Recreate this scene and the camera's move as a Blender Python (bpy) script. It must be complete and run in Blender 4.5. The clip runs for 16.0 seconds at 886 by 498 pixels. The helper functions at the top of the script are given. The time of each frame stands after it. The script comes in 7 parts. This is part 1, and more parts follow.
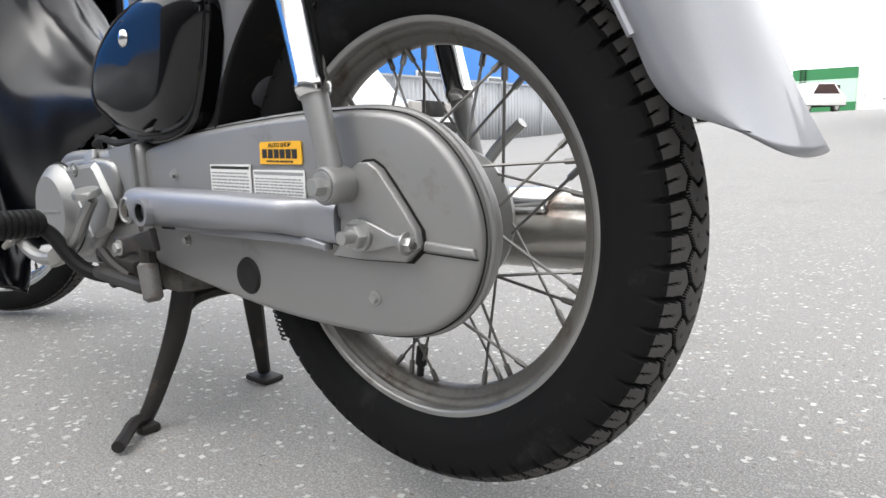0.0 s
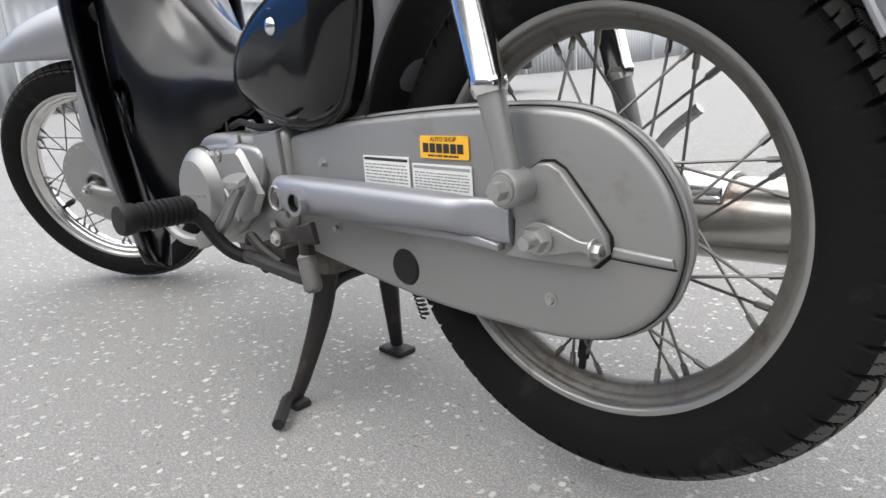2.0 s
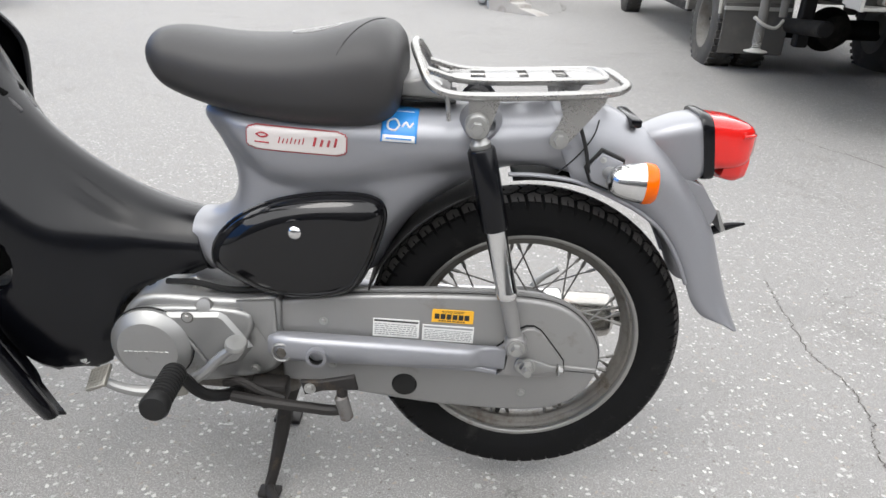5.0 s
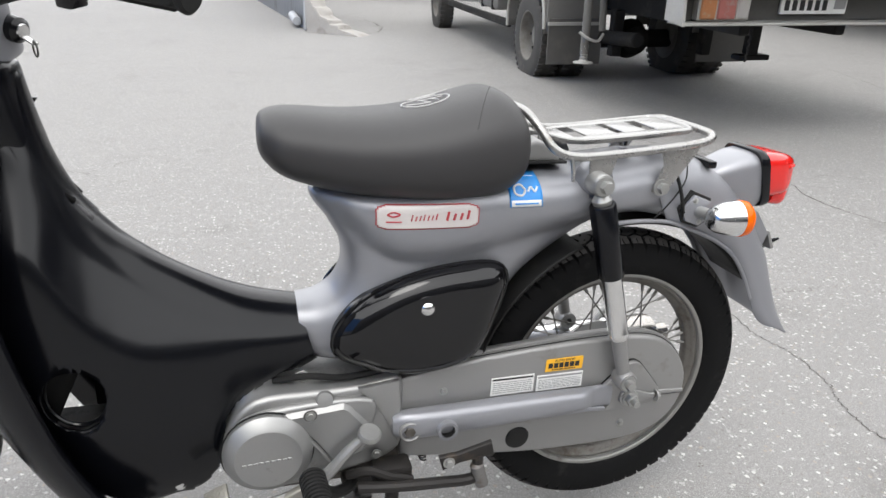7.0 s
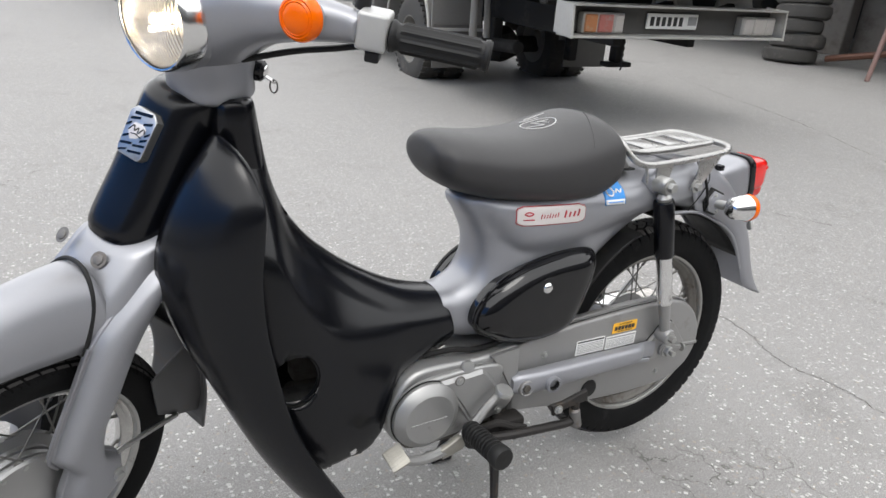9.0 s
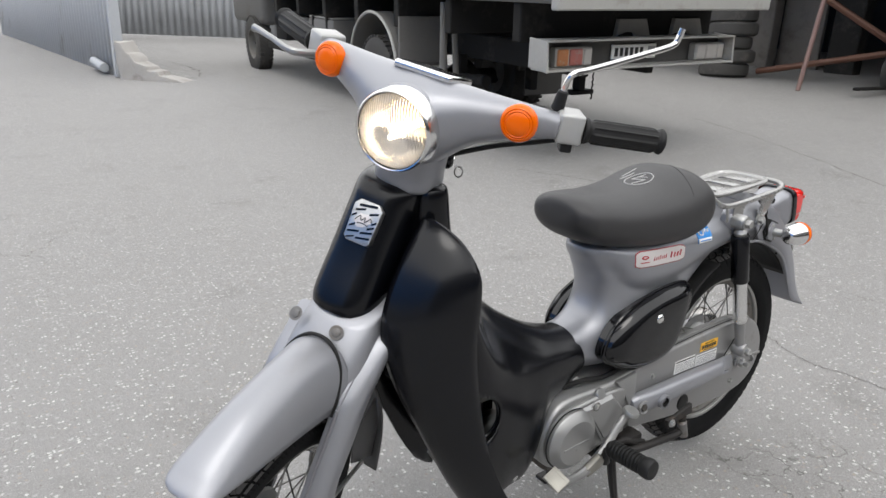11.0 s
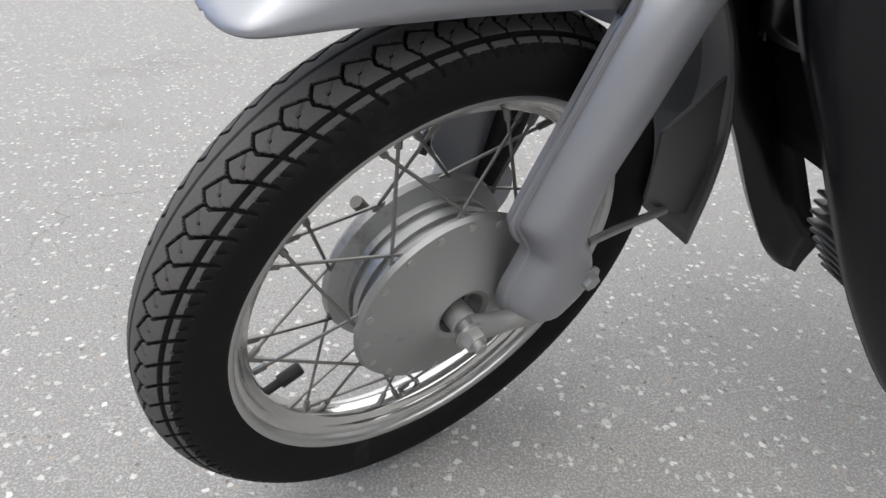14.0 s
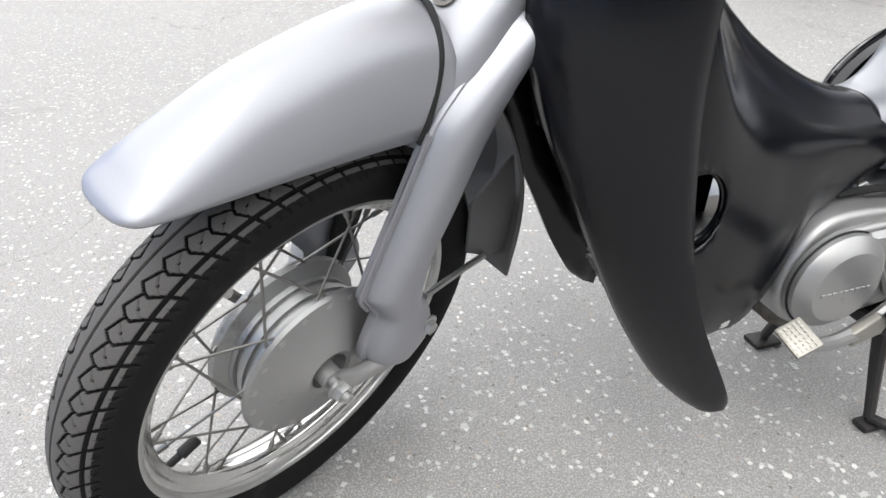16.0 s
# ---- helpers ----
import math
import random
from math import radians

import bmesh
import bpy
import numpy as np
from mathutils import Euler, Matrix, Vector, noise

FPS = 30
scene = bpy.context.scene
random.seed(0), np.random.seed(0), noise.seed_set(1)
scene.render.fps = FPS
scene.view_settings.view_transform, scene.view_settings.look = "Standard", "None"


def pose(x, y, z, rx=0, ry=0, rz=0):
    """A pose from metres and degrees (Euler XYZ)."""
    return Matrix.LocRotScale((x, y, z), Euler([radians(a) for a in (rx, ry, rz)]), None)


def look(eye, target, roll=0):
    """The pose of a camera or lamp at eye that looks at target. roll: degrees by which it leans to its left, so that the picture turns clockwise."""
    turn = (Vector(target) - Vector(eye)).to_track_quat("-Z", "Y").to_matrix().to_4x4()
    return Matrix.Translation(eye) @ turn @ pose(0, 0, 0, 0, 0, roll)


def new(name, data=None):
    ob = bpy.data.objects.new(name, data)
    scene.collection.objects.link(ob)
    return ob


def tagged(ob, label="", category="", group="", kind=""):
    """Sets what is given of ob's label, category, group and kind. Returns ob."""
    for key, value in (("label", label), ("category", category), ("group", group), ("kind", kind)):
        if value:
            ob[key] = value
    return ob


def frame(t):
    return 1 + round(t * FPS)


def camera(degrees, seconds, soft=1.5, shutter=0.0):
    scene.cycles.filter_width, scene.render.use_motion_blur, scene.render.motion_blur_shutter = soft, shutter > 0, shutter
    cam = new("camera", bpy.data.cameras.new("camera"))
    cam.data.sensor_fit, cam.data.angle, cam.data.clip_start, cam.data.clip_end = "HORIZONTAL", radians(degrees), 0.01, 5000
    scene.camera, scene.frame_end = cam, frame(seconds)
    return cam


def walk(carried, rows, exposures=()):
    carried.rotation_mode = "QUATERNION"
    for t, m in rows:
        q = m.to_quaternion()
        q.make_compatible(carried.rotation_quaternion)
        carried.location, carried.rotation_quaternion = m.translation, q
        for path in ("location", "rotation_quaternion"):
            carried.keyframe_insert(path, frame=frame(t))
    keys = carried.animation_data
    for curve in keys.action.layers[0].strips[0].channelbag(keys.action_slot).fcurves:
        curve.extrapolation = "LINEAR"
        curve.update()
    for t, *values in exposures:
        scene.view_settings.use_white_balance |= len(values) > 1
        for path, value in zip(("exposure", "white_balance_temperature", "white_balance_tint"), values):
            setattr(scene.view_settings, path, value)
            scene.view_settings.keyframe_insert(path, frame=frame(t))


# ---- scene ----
cam = camera(67.8, 16.0)
SKY = 25.0
EXPOSURES = [(0, 0.42), (1, 0.45), (2, 0.40), (3.5, 0.45), (6, 0.32), (7, 0.30), (9.5, 0.16), (12, -0.14), (12.5, -0.16), (13, -0.1), (13.5, -0.02), (14, 0.18), (14.5, 0.40), (15, 0.46), (15.5, 0.58), (16, 0.64)]
PATH = [
    (0, (0.409, -0.503, 0.379), (-0.812, 1.041, 0.025), -1.3),
    (0.5, (0.409, -0.545, 0.38), (-0.875, 0.963, 0.099), -1.0),
    (1, (0.397, -0.555, 0.378), (-0.915, 0.927, 0.087), -1.2),
    (1.5, (0.343, -0.55, 0.378), (-1.04, 0.863, 0.079), -2.0),
    (2, (0.321, -0.543, 0.436), (-1.035, 0.827, -0.098), -3.5),
    (2.5, (0.314, -0.566, 0.547), (-0.877, 0.841, -0.229), -2.1),
    (3, (0.254, -0.7, 0.611), (-0.739, 0.875, -0.119), -0.1),
    (3.5, (0.161, -0.82, 0.721), (-0.486, 0.928, -0.005), 2.2),
    (3.7, (0.13, -0.838, 0.742), (-0.445, 0.935, 0.015), 3.2),
    (5.8, (-0.35, -1.022, 0.891), (-0.122, 0.786, 0.066), 4.2),
    (6, (-0.397, -1.021, 0.882), (-0.157, 0.79, 0.068), 4.2),
    (6.5, (-0.494, -0.949, 0.883), (-0.101, 0.855, 0.116), 3.7),
    (7, (-0.58, -0.906, 0.902), (-0.041, 0.878, 0.178), 3.0),
    (7.5, (-0.695, -0.954, 0.93), (-0.01, 0.8, 0.256), 3.8),
    (8, (-0.863, -1.012, 0.933), (-0.092, 0.691, 0.222), 4.9),
    (8.5, (-0.975, -0.98, 0.919), (-0.155, 0.686, 0.176), 4.9),
    (9, (-1.066, -0.936, 0.948), (-0.114, 0.676, 0.245), 5.1),
    (9.5, (-1.213, -0.922, 0.986), (-0.116, 0.635, 0.375), 4.8),
    (9.7, (-1.299, -0.899, 1.009), (-0.156, 0.611, 0.365), 3.1),
    (11.8, (-1.451, -0.84, 1.034), (-0.483, 0.791, 0.399), -0.0),
    (12, (-1.424, -0.821, 1.024), (-0.571, 0.854, 0.341), -0.5),
    (12.5, (-1.331, -0.759, 0.975), (-0.726, 0.988, 0.212), 0.3),
    (13, (-1.261, -0.669, 0.878), (-0.763, 1.018, -0.075), 0.7),
    (13.5, (-1.247, -0.558, 0.716), (-1.002, 1.144, -0.307), 1.7),
    (14, (-1.221, -0.508, 0.566), (-1.08, 1.207, -0.453), 2.5),
    (14.5, (-1.189, -0.509, 0.538), (-1.033, 1.202, -0.487), 2.6),
    (15, (-1.184, -0.516, 0.551), (-1.021, 1.2, -0.463), 2.0),
    (15.5, (-1.19, -0.539, 0.608), (-0.916, 1.156, -0.416), 2.1),
    (16, (-1.219, -0.582, 0.697), (-0.688, 1.046, -0.337), 2.1),
]

walk(cam, [(t, look(eye, target, roll)) for t, eye, target, roll in PATH], EXPOSURES)

# ---- sky and light: a bright overcast day ----
world = bpy.data.worlds.new("overcast_sky")
scene.world = world
world.use_nodes = True
wn, wl = world.node_tree.nodes, world.node_tree.links
sky = wn.new("ShaderNodeTexSky")
sky.sky_type = "NISHITA"
sky.sun_disc = False
sky.sun_elevation, sky.sun_rotation = radians(50), radians(200)
sky.dust_density, sky.air_density, sky.ozone_density = 4.0, 1.0, 1.0
soft_sky = wn.new("ShaderNodeHueSaturation")
soft_sky.inputs["Saturation"].default_value = 0.18
wl.new(sky.outputs["Color"], soft_sky.inputs["Color"])
cloud = wn.new("ShaderNodeMix")
cloud.data_type = "RGBA"
cloud.inputs[0].default_value = 0.72
cloud.inputs[7].default_value = (SKY, SKY * 1.005, SKY * 1.02, 1)
wl.new(soft_sky.outputs["Color"], cloud.inputs[6])
wl.new(cloud.outputs[2], wn["Background"].inputs["Color"])
wn["Background"].inputs["Strength"].default_value = 0.1
sun = new("sun", bpy.data.lights.new("sun", "SUN"))
sun.data.energy, sun.data.angle, sun.data.color = 0.9, radians(25), (1.0, 0.97, 0.93)
sun.matrix_world = look((0, 0, 20), (6.0, 8.0, 0))

filament = new("headlamp_filament", bpy.data.lights.new("headlamp_filament", "POINT"))
filament.data.energy, filament.data.color, filament.data.shadow_soft_size = 0.030, (1.0, 0.88, 0.74), 0.004
filament.location = (-0.9616, -0.0563, 0.8896)

from mathutils.bvhtree import BVHTree

# ---- mesh helpers ----


def material(name, color, rough=0.5, metal=0.0, coat=0.0, vary=0.12, scale=30.0, fine=400.0, bump=0.02, grime=None, grime_amount=0.0, emit=None, transmission=0.0, spec=0.5):
    """A surface with variation at two scales, fine relief and optional grime."""
    m = bpy.data.materials.new(name)
    m.use_nodes = True
    n, l = m.node_tree.nodes, m.node_tree.links
    b = n["Principled BSDF"]
    b.inputs["Metallic"].default_value = metal
    b.inputs["Specular IOR Level"].default_value = spec
    b.inputs["Coat Weight"].default_value = coat
    b.inputs["Coat Roughness"].default_value = 0.08
    b.inputs["Transmission Weight"].default_value = transmission
    co = n.new("ShaderNodeTexCoord")
    big, small = n.new("ShaderNodeTexNoise"), n.new("ShaderNodeTexNoise")
    for node, s in ((big, scale), (small, fine)):
        node.inputs["Scale"].default_value = s
        node.inputs["Detail"].default_value = 4
        l.new(co.outputs["Object"], node.inputs["Vector"])
    both = n.new("ShaderNodeMath")
    both.operation = "MULTIPLY_ADD"
    l.new(small.outputs["Fac"], both.inputs[0])
    both.inputs[1].default_value = 0.5
    half = n.new("ShaderNodeMath")
    half.operation = "MULTIPLY"
    half.inputs[1].default_value = 0.5
    l.new(big.outputs["Fac"], half.inputs[0])
    l.new(half.outputs[0], both.inputs[2])
    ramp = n.new("ShaderNodeMix")
    ramp.data_type = "RGBA"
    ramp.inputs[6].default_value = (*[c * (1 - vary * 1.6) for c in color], 1)
    ramp.inputs[7].default_value = (*[min(1, c * (1 + vary * 1.6)) for c in color], 1)
    l.new(both.outputs[0], ramp.inputs[0])
    last = ramp.outputs[2]
    if grime:
        spot = n.new("ShaderNodeTexNoise")
        spot.inputs["Scale"].default_value = scale * 0.7
        spot.inputs["Detail"].default_value = 8
        spot.inputs["Roughness"].default_value = 0.7
        l.new(co.outputs["Object"], spot.inputs["Vector"])
        edge = n.new("ShaderNodeMapRange")
        edge.inputs[1].default_value, edge.inputs[2].default_value = 0.62 - grime_amount * 0.3, 0.75 - grime_amount * 0.2
        edge.inputs[4].default_value = 0.85
        l.new(spot.outputs["Fac"], edge.inputs[0])
        dirt = n.new("ShaderNodeMix")
        dirt.data_type = "RGBA"
        l.new(edge.outputs[0], dirt.inputs[0])
        l.new(last, dirt.inputs[6])
        dirt.inputs[7].default_value = (*grime, 1)
        last = dirt.outputs[2]
    l.new(last, b.inputs["Base Color"])
    rr = n.new("ShaderNodeMapRange")
    rr.inputs[3].default_value, rr.inputs[4].default_value = max(0.02, rough * 0.75), min(1, rough * 1.25)
    l.new(both.outputs[0], rr.inputs[0])
    l.new(rr.outputs[0], b.inputs["Roughness"])
    if bump:
        bp = n.new("ShaderNodeBump")
        bp.inputs["Strength"].default_value = bump
        bp.inputs["Distance"].default_value = 0.002
        l.new(small.outputs["Fac"], bp.inputs["Height"])
        l.new(bp.outputs[0], b.inputs["Normal"])
    if emit:
        b.inputs["Emission Color"].default_value = (*emit[0], 1)
        b.inputs["Emission Strength"].default_value = emit[1]
    return m


def part(name, bm, mat, parent=None, label="", m=None, sharp=35, solid=0.0):
    """One mesh object from a bmesh, smooth but for its sharp edges."""
    if m is not None:
        bm.transform(m)
    bmesh.ops.recalc_face_normals(bm, faces=bm.faces)
    me = bpy.data.meshes.new(name)
    bm.to_mesh(me)
    bm.free()
    for p in me.polygons:
        p.use_smooth = True
    me.set_sharp_from_angle(angle=radians(sharp))
    for one in mat if isinstance(mat, (list, tuple)) else [mat]:
        me.materials.append(one)
    ob = new(name, me)
    ob.parent = parent
    if label:
        tagged(ob, label)
    if solid:
        mod = ob.modifiers.new("thickness", "SOLIDIFY")
        mod.thickness = solid
        mod.offset = 0
    return ob


def thing(name, label, category, at=(0, 0, 0), group=""):
    ob = new(name)
    ob.location = at
    ob.empty_display_size = 0.1
    return tagged(ob, label, category, group)


def spline(points, steps=6, closed=False):
    """Points along a Catmull-Rom curve through tuples of any length."""
    p = [np.array(q, float) for q in points]
    n, out = len(p), []
    for i in range(n if closed else n - 1):
        a, b = p[i], p[(i + 1) % n]
        z = p[i - 1] if closed or i else 2 * a - b
        c = p[(i + 2) % n] if closed or i + 2 < n else 2 * b - a
        for s in range(steps):
            t = s / steps
            out.append(0.5 * (2 * a + (b - z) * t + (2 * z - 5 * a + 4 * b - c) * t**2 + (3 * a - z - 3 * b + c) * t**3))
    return out if closed else out + [p[-1]]


def skin(bm, rings, closed=True, caps=True, wrap=False):
    """Quads between rings of points."""
    rows = [[bm.verts.new(q) for q in ring] for ring in rings]
    pairs = list(zip(rows, rows[1:])) + ([(rows[-1], rows[0])] if wrap else [])
    for a, b in pairs:
        for i in range(len(a) - (0 if closed else 1)):
            j = (i + 1) % len(a)
            bm.faces.new((a[i], a[j], b[j], b[i]))
    if caps and closed and not wrap:
        bm.faces.new(rows[0])
        bm.faces.new(rows[-1])
    return bm


def tube(points, radius, segs=10, steps=6, smooth=True, closed=False, bm=None, squash=1.0):
    """A round bar along points; radius may be a list, one a point."""
    bm = bm or bmesh.new()
    rad = radius if isinstance(radius, (list, tuple)) else [radius] * len(points)
    raw = [(*p, r) for p, r in zip(points, rad)]
    line = spline(raw, steps, closed) if smooth else [np.array(q) for q in raw]
    rings, up = [], None
    for i, q in enumerate(line):
        a = line[i - 1] if i or closed else q
        b = line[(i + 1) % len(line)] if i + 1 < len(line) or closed else q
        d = Vector((b - a)[:3]).normalized()
        if up is None:
            up = d.orthogonal().normalized()
        up = (up - d * up.dot(d)).normalized()
        side = d.cross(up)
        c = Vector(q[:3])
        rings.append([c + (up * math.cos(k) + side * math.sin(k) * squash) * q[3] for k in (2 * math.pi * s / segs for s in range(segs))])
    return skin(bm, rings, caps=not closed, wrap=closed)


def lathe(profile, m, segs=48, bm=None, closed=False, share=1.0):
    """Turns (radius, height) pairs round m's own z axis."""
    bm = bm or bmesh.new()
    rings = []
    for s in range(segs if share == 1.0 else segs + 1):
        k = 2 * math.pi * share * s / segs
        rings.append([m @ Vector((r * math.cos(k), r * math.sin(k), h)) for r, h in profile])
    return skin(bm, rings, closed=closed, caps=False, wrap=share == 1.0)


def axis(at, to):
    """A pose at a point whose z axis looks along a direction."""
    return Matrix.Translation(at) @ Vector(to).to_track_quat("Z", "Y").to_matrix().to_4x4()


def rod(a, b, r, segs=16, chamfer=0.0, bm=None, r2=None):
    """A cylinder from a to b with chamfered ends."""
    d = Vector(b) - Vector(a)
    h, e, r2 = d.length, chamfer, r if r2 is None else r2
    prof = [(0, 0), (r - e, 0), (r, e), (r2, h - e), (r2 - e, h), (0, h)] if e else [(0, 0), (r, 0), (r2, h), (0, h)]
    bm = lathe(prof, axis(a, d), segs, bm)
    bmesh.ops.remove_doubles(bm, verts=bm.verts, dist=1e-6)
    return bm


def plate(outline, y0, y1, bevel=0.0, segs=3, to=None, bm=None):
    """A slab: an outline of (x, z) pairs from y0 to y1 with rounded rims."""
    own = bmesh.new()
    a = [own.verts.new((x, y0, z)) for x, z in outline]
    b = [own.verts.new((x, y1, z)) for x, z in outline]
    own.faces.new(a)
    own.faces.new(list(reversed(b)))
    n = len(a)
    for i in range(n):
        own.faces.new((a[i], b[i], b[(i + 1) % n], a[(i + 1) % n]))
    bmesh.ops.recalc_face_normals(own, faces=own.faces)
    if bevel:
        rim = [e for e in own.edges if abs(e.verts[0].co.y - e.verts[1].co.y) < 1e-9]
        bmesh.ops.bevel(own, geom=rim, offset=bevel, segments=segs, affect="EDGES", profile=0.5)
    if to is not None:
        own.transform(to)
    if bm is None:
        return own
    me = bpy.data.meshes.new("joined")
    own.to_mesh(me)
    own.free()
    bm.from_mesh(me)
    bpy.data.meshes.remove(me)
    return bm


def block(x0, x1, y0, y1, z0, z1, bevel=0.004, segs=2, bm=None, m=None):
    own = bmesh.new()
    bmesh.ops.create_cube(own, size=1)
    own.transform(Matrix.LocRotScale(((x0 + x1) / 2, (y0 + y1) / 2, (z0 + z1) / 2), None, (abs(x1 - x0), abs(y1 - y0), abs(z1 - z0))))
    if bevel:
        bmesh.ops.bevel(own, geom=own.edges[:], offset=bevel, segments=segs, affect="EDGES", profile=0.5)
    if m is not None:
        own.transform(m)
    if bm is None:
        return own
    me = bpy.data.meshes.new("joined")
    own.to_mesh(me)
    own.free()
    bm.from_mesh(me)
    bpy.data.meshes.remove(me)
    return bm


def oval(w, h, n=32, power=2.5):
    """Points of a superellipse in (u, v), half sizes w and h."""
    out = []
    for i in range(n):
        k = 2 * math.pi * i / n
        c, s = math.cos(k), math.sin(k)
        out.append((w * math.copysign(abs(c) ** (2 / power), c), h * math.copysign(abs(s) ** (2 / power), s)))
    return out


def fan(sections, steps=4, n=36, power=2.8, shape=None):
    """A hollow-looking body through sections (x_top, z_top, x_low, z_low, half_width): each is an upright superellipse across the bike."""
    rings = []
    for xt, zt, xl, zl, w in spline(sections, steps):
        ring = []
        for u, v in oval(1, 1, n, power):
            t = (v + 1) / 2
            x, z, y = xl + (xt - xl) * t, zl + (zt - zl) * t, u * w
            ring.append((x, y * (shape(x, z, t) if shape else 1), z))
        rings.append(ring)
    return skin(bmesh.new(), rings)


def lettering(text, size, m, mat, parent, name="lettering", bold=0.0, shear=0.0, thick=0.0003):
    """Flat letters in the built-in font, centred on m, in its xy plane."""
    cu = bpy.data.curves.new(name, "FONT")
    cu.body, cu.size, cu.align_x, cu.align_y, cu.extrude, cu.offset, cu.shear = text, size, "CENTER", "CENTER", thick, bold, shear
    tmp = bpy.data.objects.new(name, cu)
    scene.collection.objects.link(tmp)
    bpy.context.view_layer.update()
    me = bpy.data.meshes.new_from_object(tmp.evaluated_get(bpy.context.evaluated_depsgraph_get()))
    bpy.data.objects.remove(tmp)
    me.transform(m)
    me.materials.clear()
    me.materials.append(mat)
    ob = new(name, me)
    ob.parent = parent
    return ob


def height(x, y):
    """The yard: level round the bike, rising slightly towards the sheds."""
    d = 0.8 * x + 0.6 * y - 1.6
    return 1.6 * (1 - math.exp(-0.08 * d * d / (d + 2.0) / 1.6)) if d > 0 else 0.0


# ---- materials ----
SILVER = material("silver_paint", (0.305, 0.310, 0.332), 0.43, 0.55, 0.3, 0.08, 8, 900, 0.015)
SILVER_DULL = material("dull_silver_paint", (0.30, 0.297, 0.293), 0.45, 0.55, 0.1, 0.06, 14, 700, 0.03, (0.20, 0.185, 0.165), 0.06)
SILVER_DARK = material("darker_silver_paint", (0.265, 0.265, 0.285), 0.36, 0.65, 0.3, 0.06, 10, 900, 0.015)
ALLOY = material("cast_alloy", (0.34, 0.34, 0.335), 0.42, 0.75, 0.0, 0.07, 20, 600, 0.05, (0.16, 0.15, 0.14), 0.04)
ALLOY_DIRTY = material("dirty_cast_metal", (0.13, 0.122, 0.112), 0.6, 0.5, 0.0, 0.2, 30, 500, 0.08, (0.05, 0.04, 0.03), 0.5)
SEAT_PRINT = material("faded_seat_print", (0.40, 0.395, 0.39), 0.5, 0, 0, 0.2, 60, 600, 0.0)
FLAP = material("dark_grey_flap_plastic", (0.075, 0.075, 0.077), 0.45, 0, 0, 0.15, 20, 500, 0.03, (0.10, 0.075, 0.05), 0.15)
PEDAL = material("worn_grey_pedal_steel", (0.30, 0.29, 0.26), 0.45, 0.7, 0, 0.15, 50, 600, 0.04)
RIM_GREY = material("dull_grey_rim", (0.36, 0.355, 0.34), 0.40, 0.8, 0, 0.08, 30, 700, 0.03, (0.13, 0.10, 0.075), 0.12)
# Rim well: dirt, and the well's own shade put into the darker base.
RIM_DIRTY_SHADED = material("dirty_shaded_rim_well", (0.20, 0.19, 0.175), 0.50, 0.6, 0, 0.2, 40, 500, 0.06, (0.09, 0.07, 0.05), 0.4)
RIM_SATIN = material("satin_chrome_rim", (0.50, 0.50, 0.49), 0.30, 0.9, 0, 0.06, 40, 700, 0.02, (0.25, 0.23, 0.20), 0.1)
CARRIER = material("chromed_tube_worn", (0.37, 0.365, 0.355), 0.28, 0.85, 0, 0.08, 40, 700, 0.02, (0.22, 0.18, 0.14), 0.08)
STEEL_DUSTY = material("dusty_grey_steel", (0.16, 0.155, 0.15), 0.6, 0.4, 0, 0.2, 50, 500, 0.06, (0.10, 0.07, 0.05), 0.3)
CHROME = material("chrome", (0.78, 0.78, 0.775), 0.16, 1.0, 0.0, 0.04, 20, 800, 0.004)
CHROME_WORN = material("worn_chrome", (0.66, 0.655, 0.64), 0.14, 0.95, 0.0, 0.08, 25, 700, 0.02, (0.20, 0.13, 0.08), 0.1)
STEEL_RUST = material("rusty_chrome", (0.50, 0.48, 0.45), 0.24, 0.85, 0.0, 0.15, 14, 120, 0.03, (0.22, 0.11, 0.06), 0.30)
RUST = material("bare_rust", (0.065, 0.038, 0.026), 0.8, 0, 0, 0.3, 120, 900, 0.1)
ZINC = material("zinc_bolt", (0.42, 0.42, 0.41), 0.38, 0.8, 0.0, 0.1, 60, 900, 0.04)
SPOKE = material("dull_steel_wire", (0.20, 0.195, 0.185), 0.4, 0.8, 0.0, 0.12, 60, 900, 0.02)
BLACK_GLOSS = material("gloss_black_plastic", (0.005, 0.005, 0.006), 0.08, 0.0, 0.0, 0.1, 12, 500, 0.004, spec=0.5)
BLACK_SATIN = material("satin_black_plastic", (0.003, 0.0034, 0.005), 0.22, 0.0, 0.0, 0.2, 9, 420, 0.012, (0.010, 0.010, 0.012), 0.05, spec=0.36)
BLACK_MATT = material("matt_black_metal", (0.012, 0.012, 0.012), 0.6, 0.0, 0.0, 0.25, 30, 500, 0.05, (0.04, 0.032, 0.025), 0.12, spec=0.25)
RUBBER = material("tyre_rubber", (0.0058, 0.0058, 0.0062), 0.75, 0.0, 0.0, 0.25, 25, 600, 0.10, (0.024, 0.023, 0.022), 0.12, spec=0.18)
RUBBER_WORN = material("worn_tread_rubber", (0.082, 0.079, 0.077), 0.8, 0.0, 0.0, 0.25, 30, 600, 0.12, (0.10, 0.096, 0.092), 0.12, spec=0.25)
RUBBER_SOFT = material("black_rubber", (0.012, 0.012, 0.012), 0.55, 0.0, 0.0, 0.2, 40, 600, 0.05, spec=0.3)
VINYL = material("dark_grey_vinyl", (0.037, 0.036, 0.037), 0.5, 0.0, 0.0, 0.10, 6, 1300, 0.14, spec=0.4)
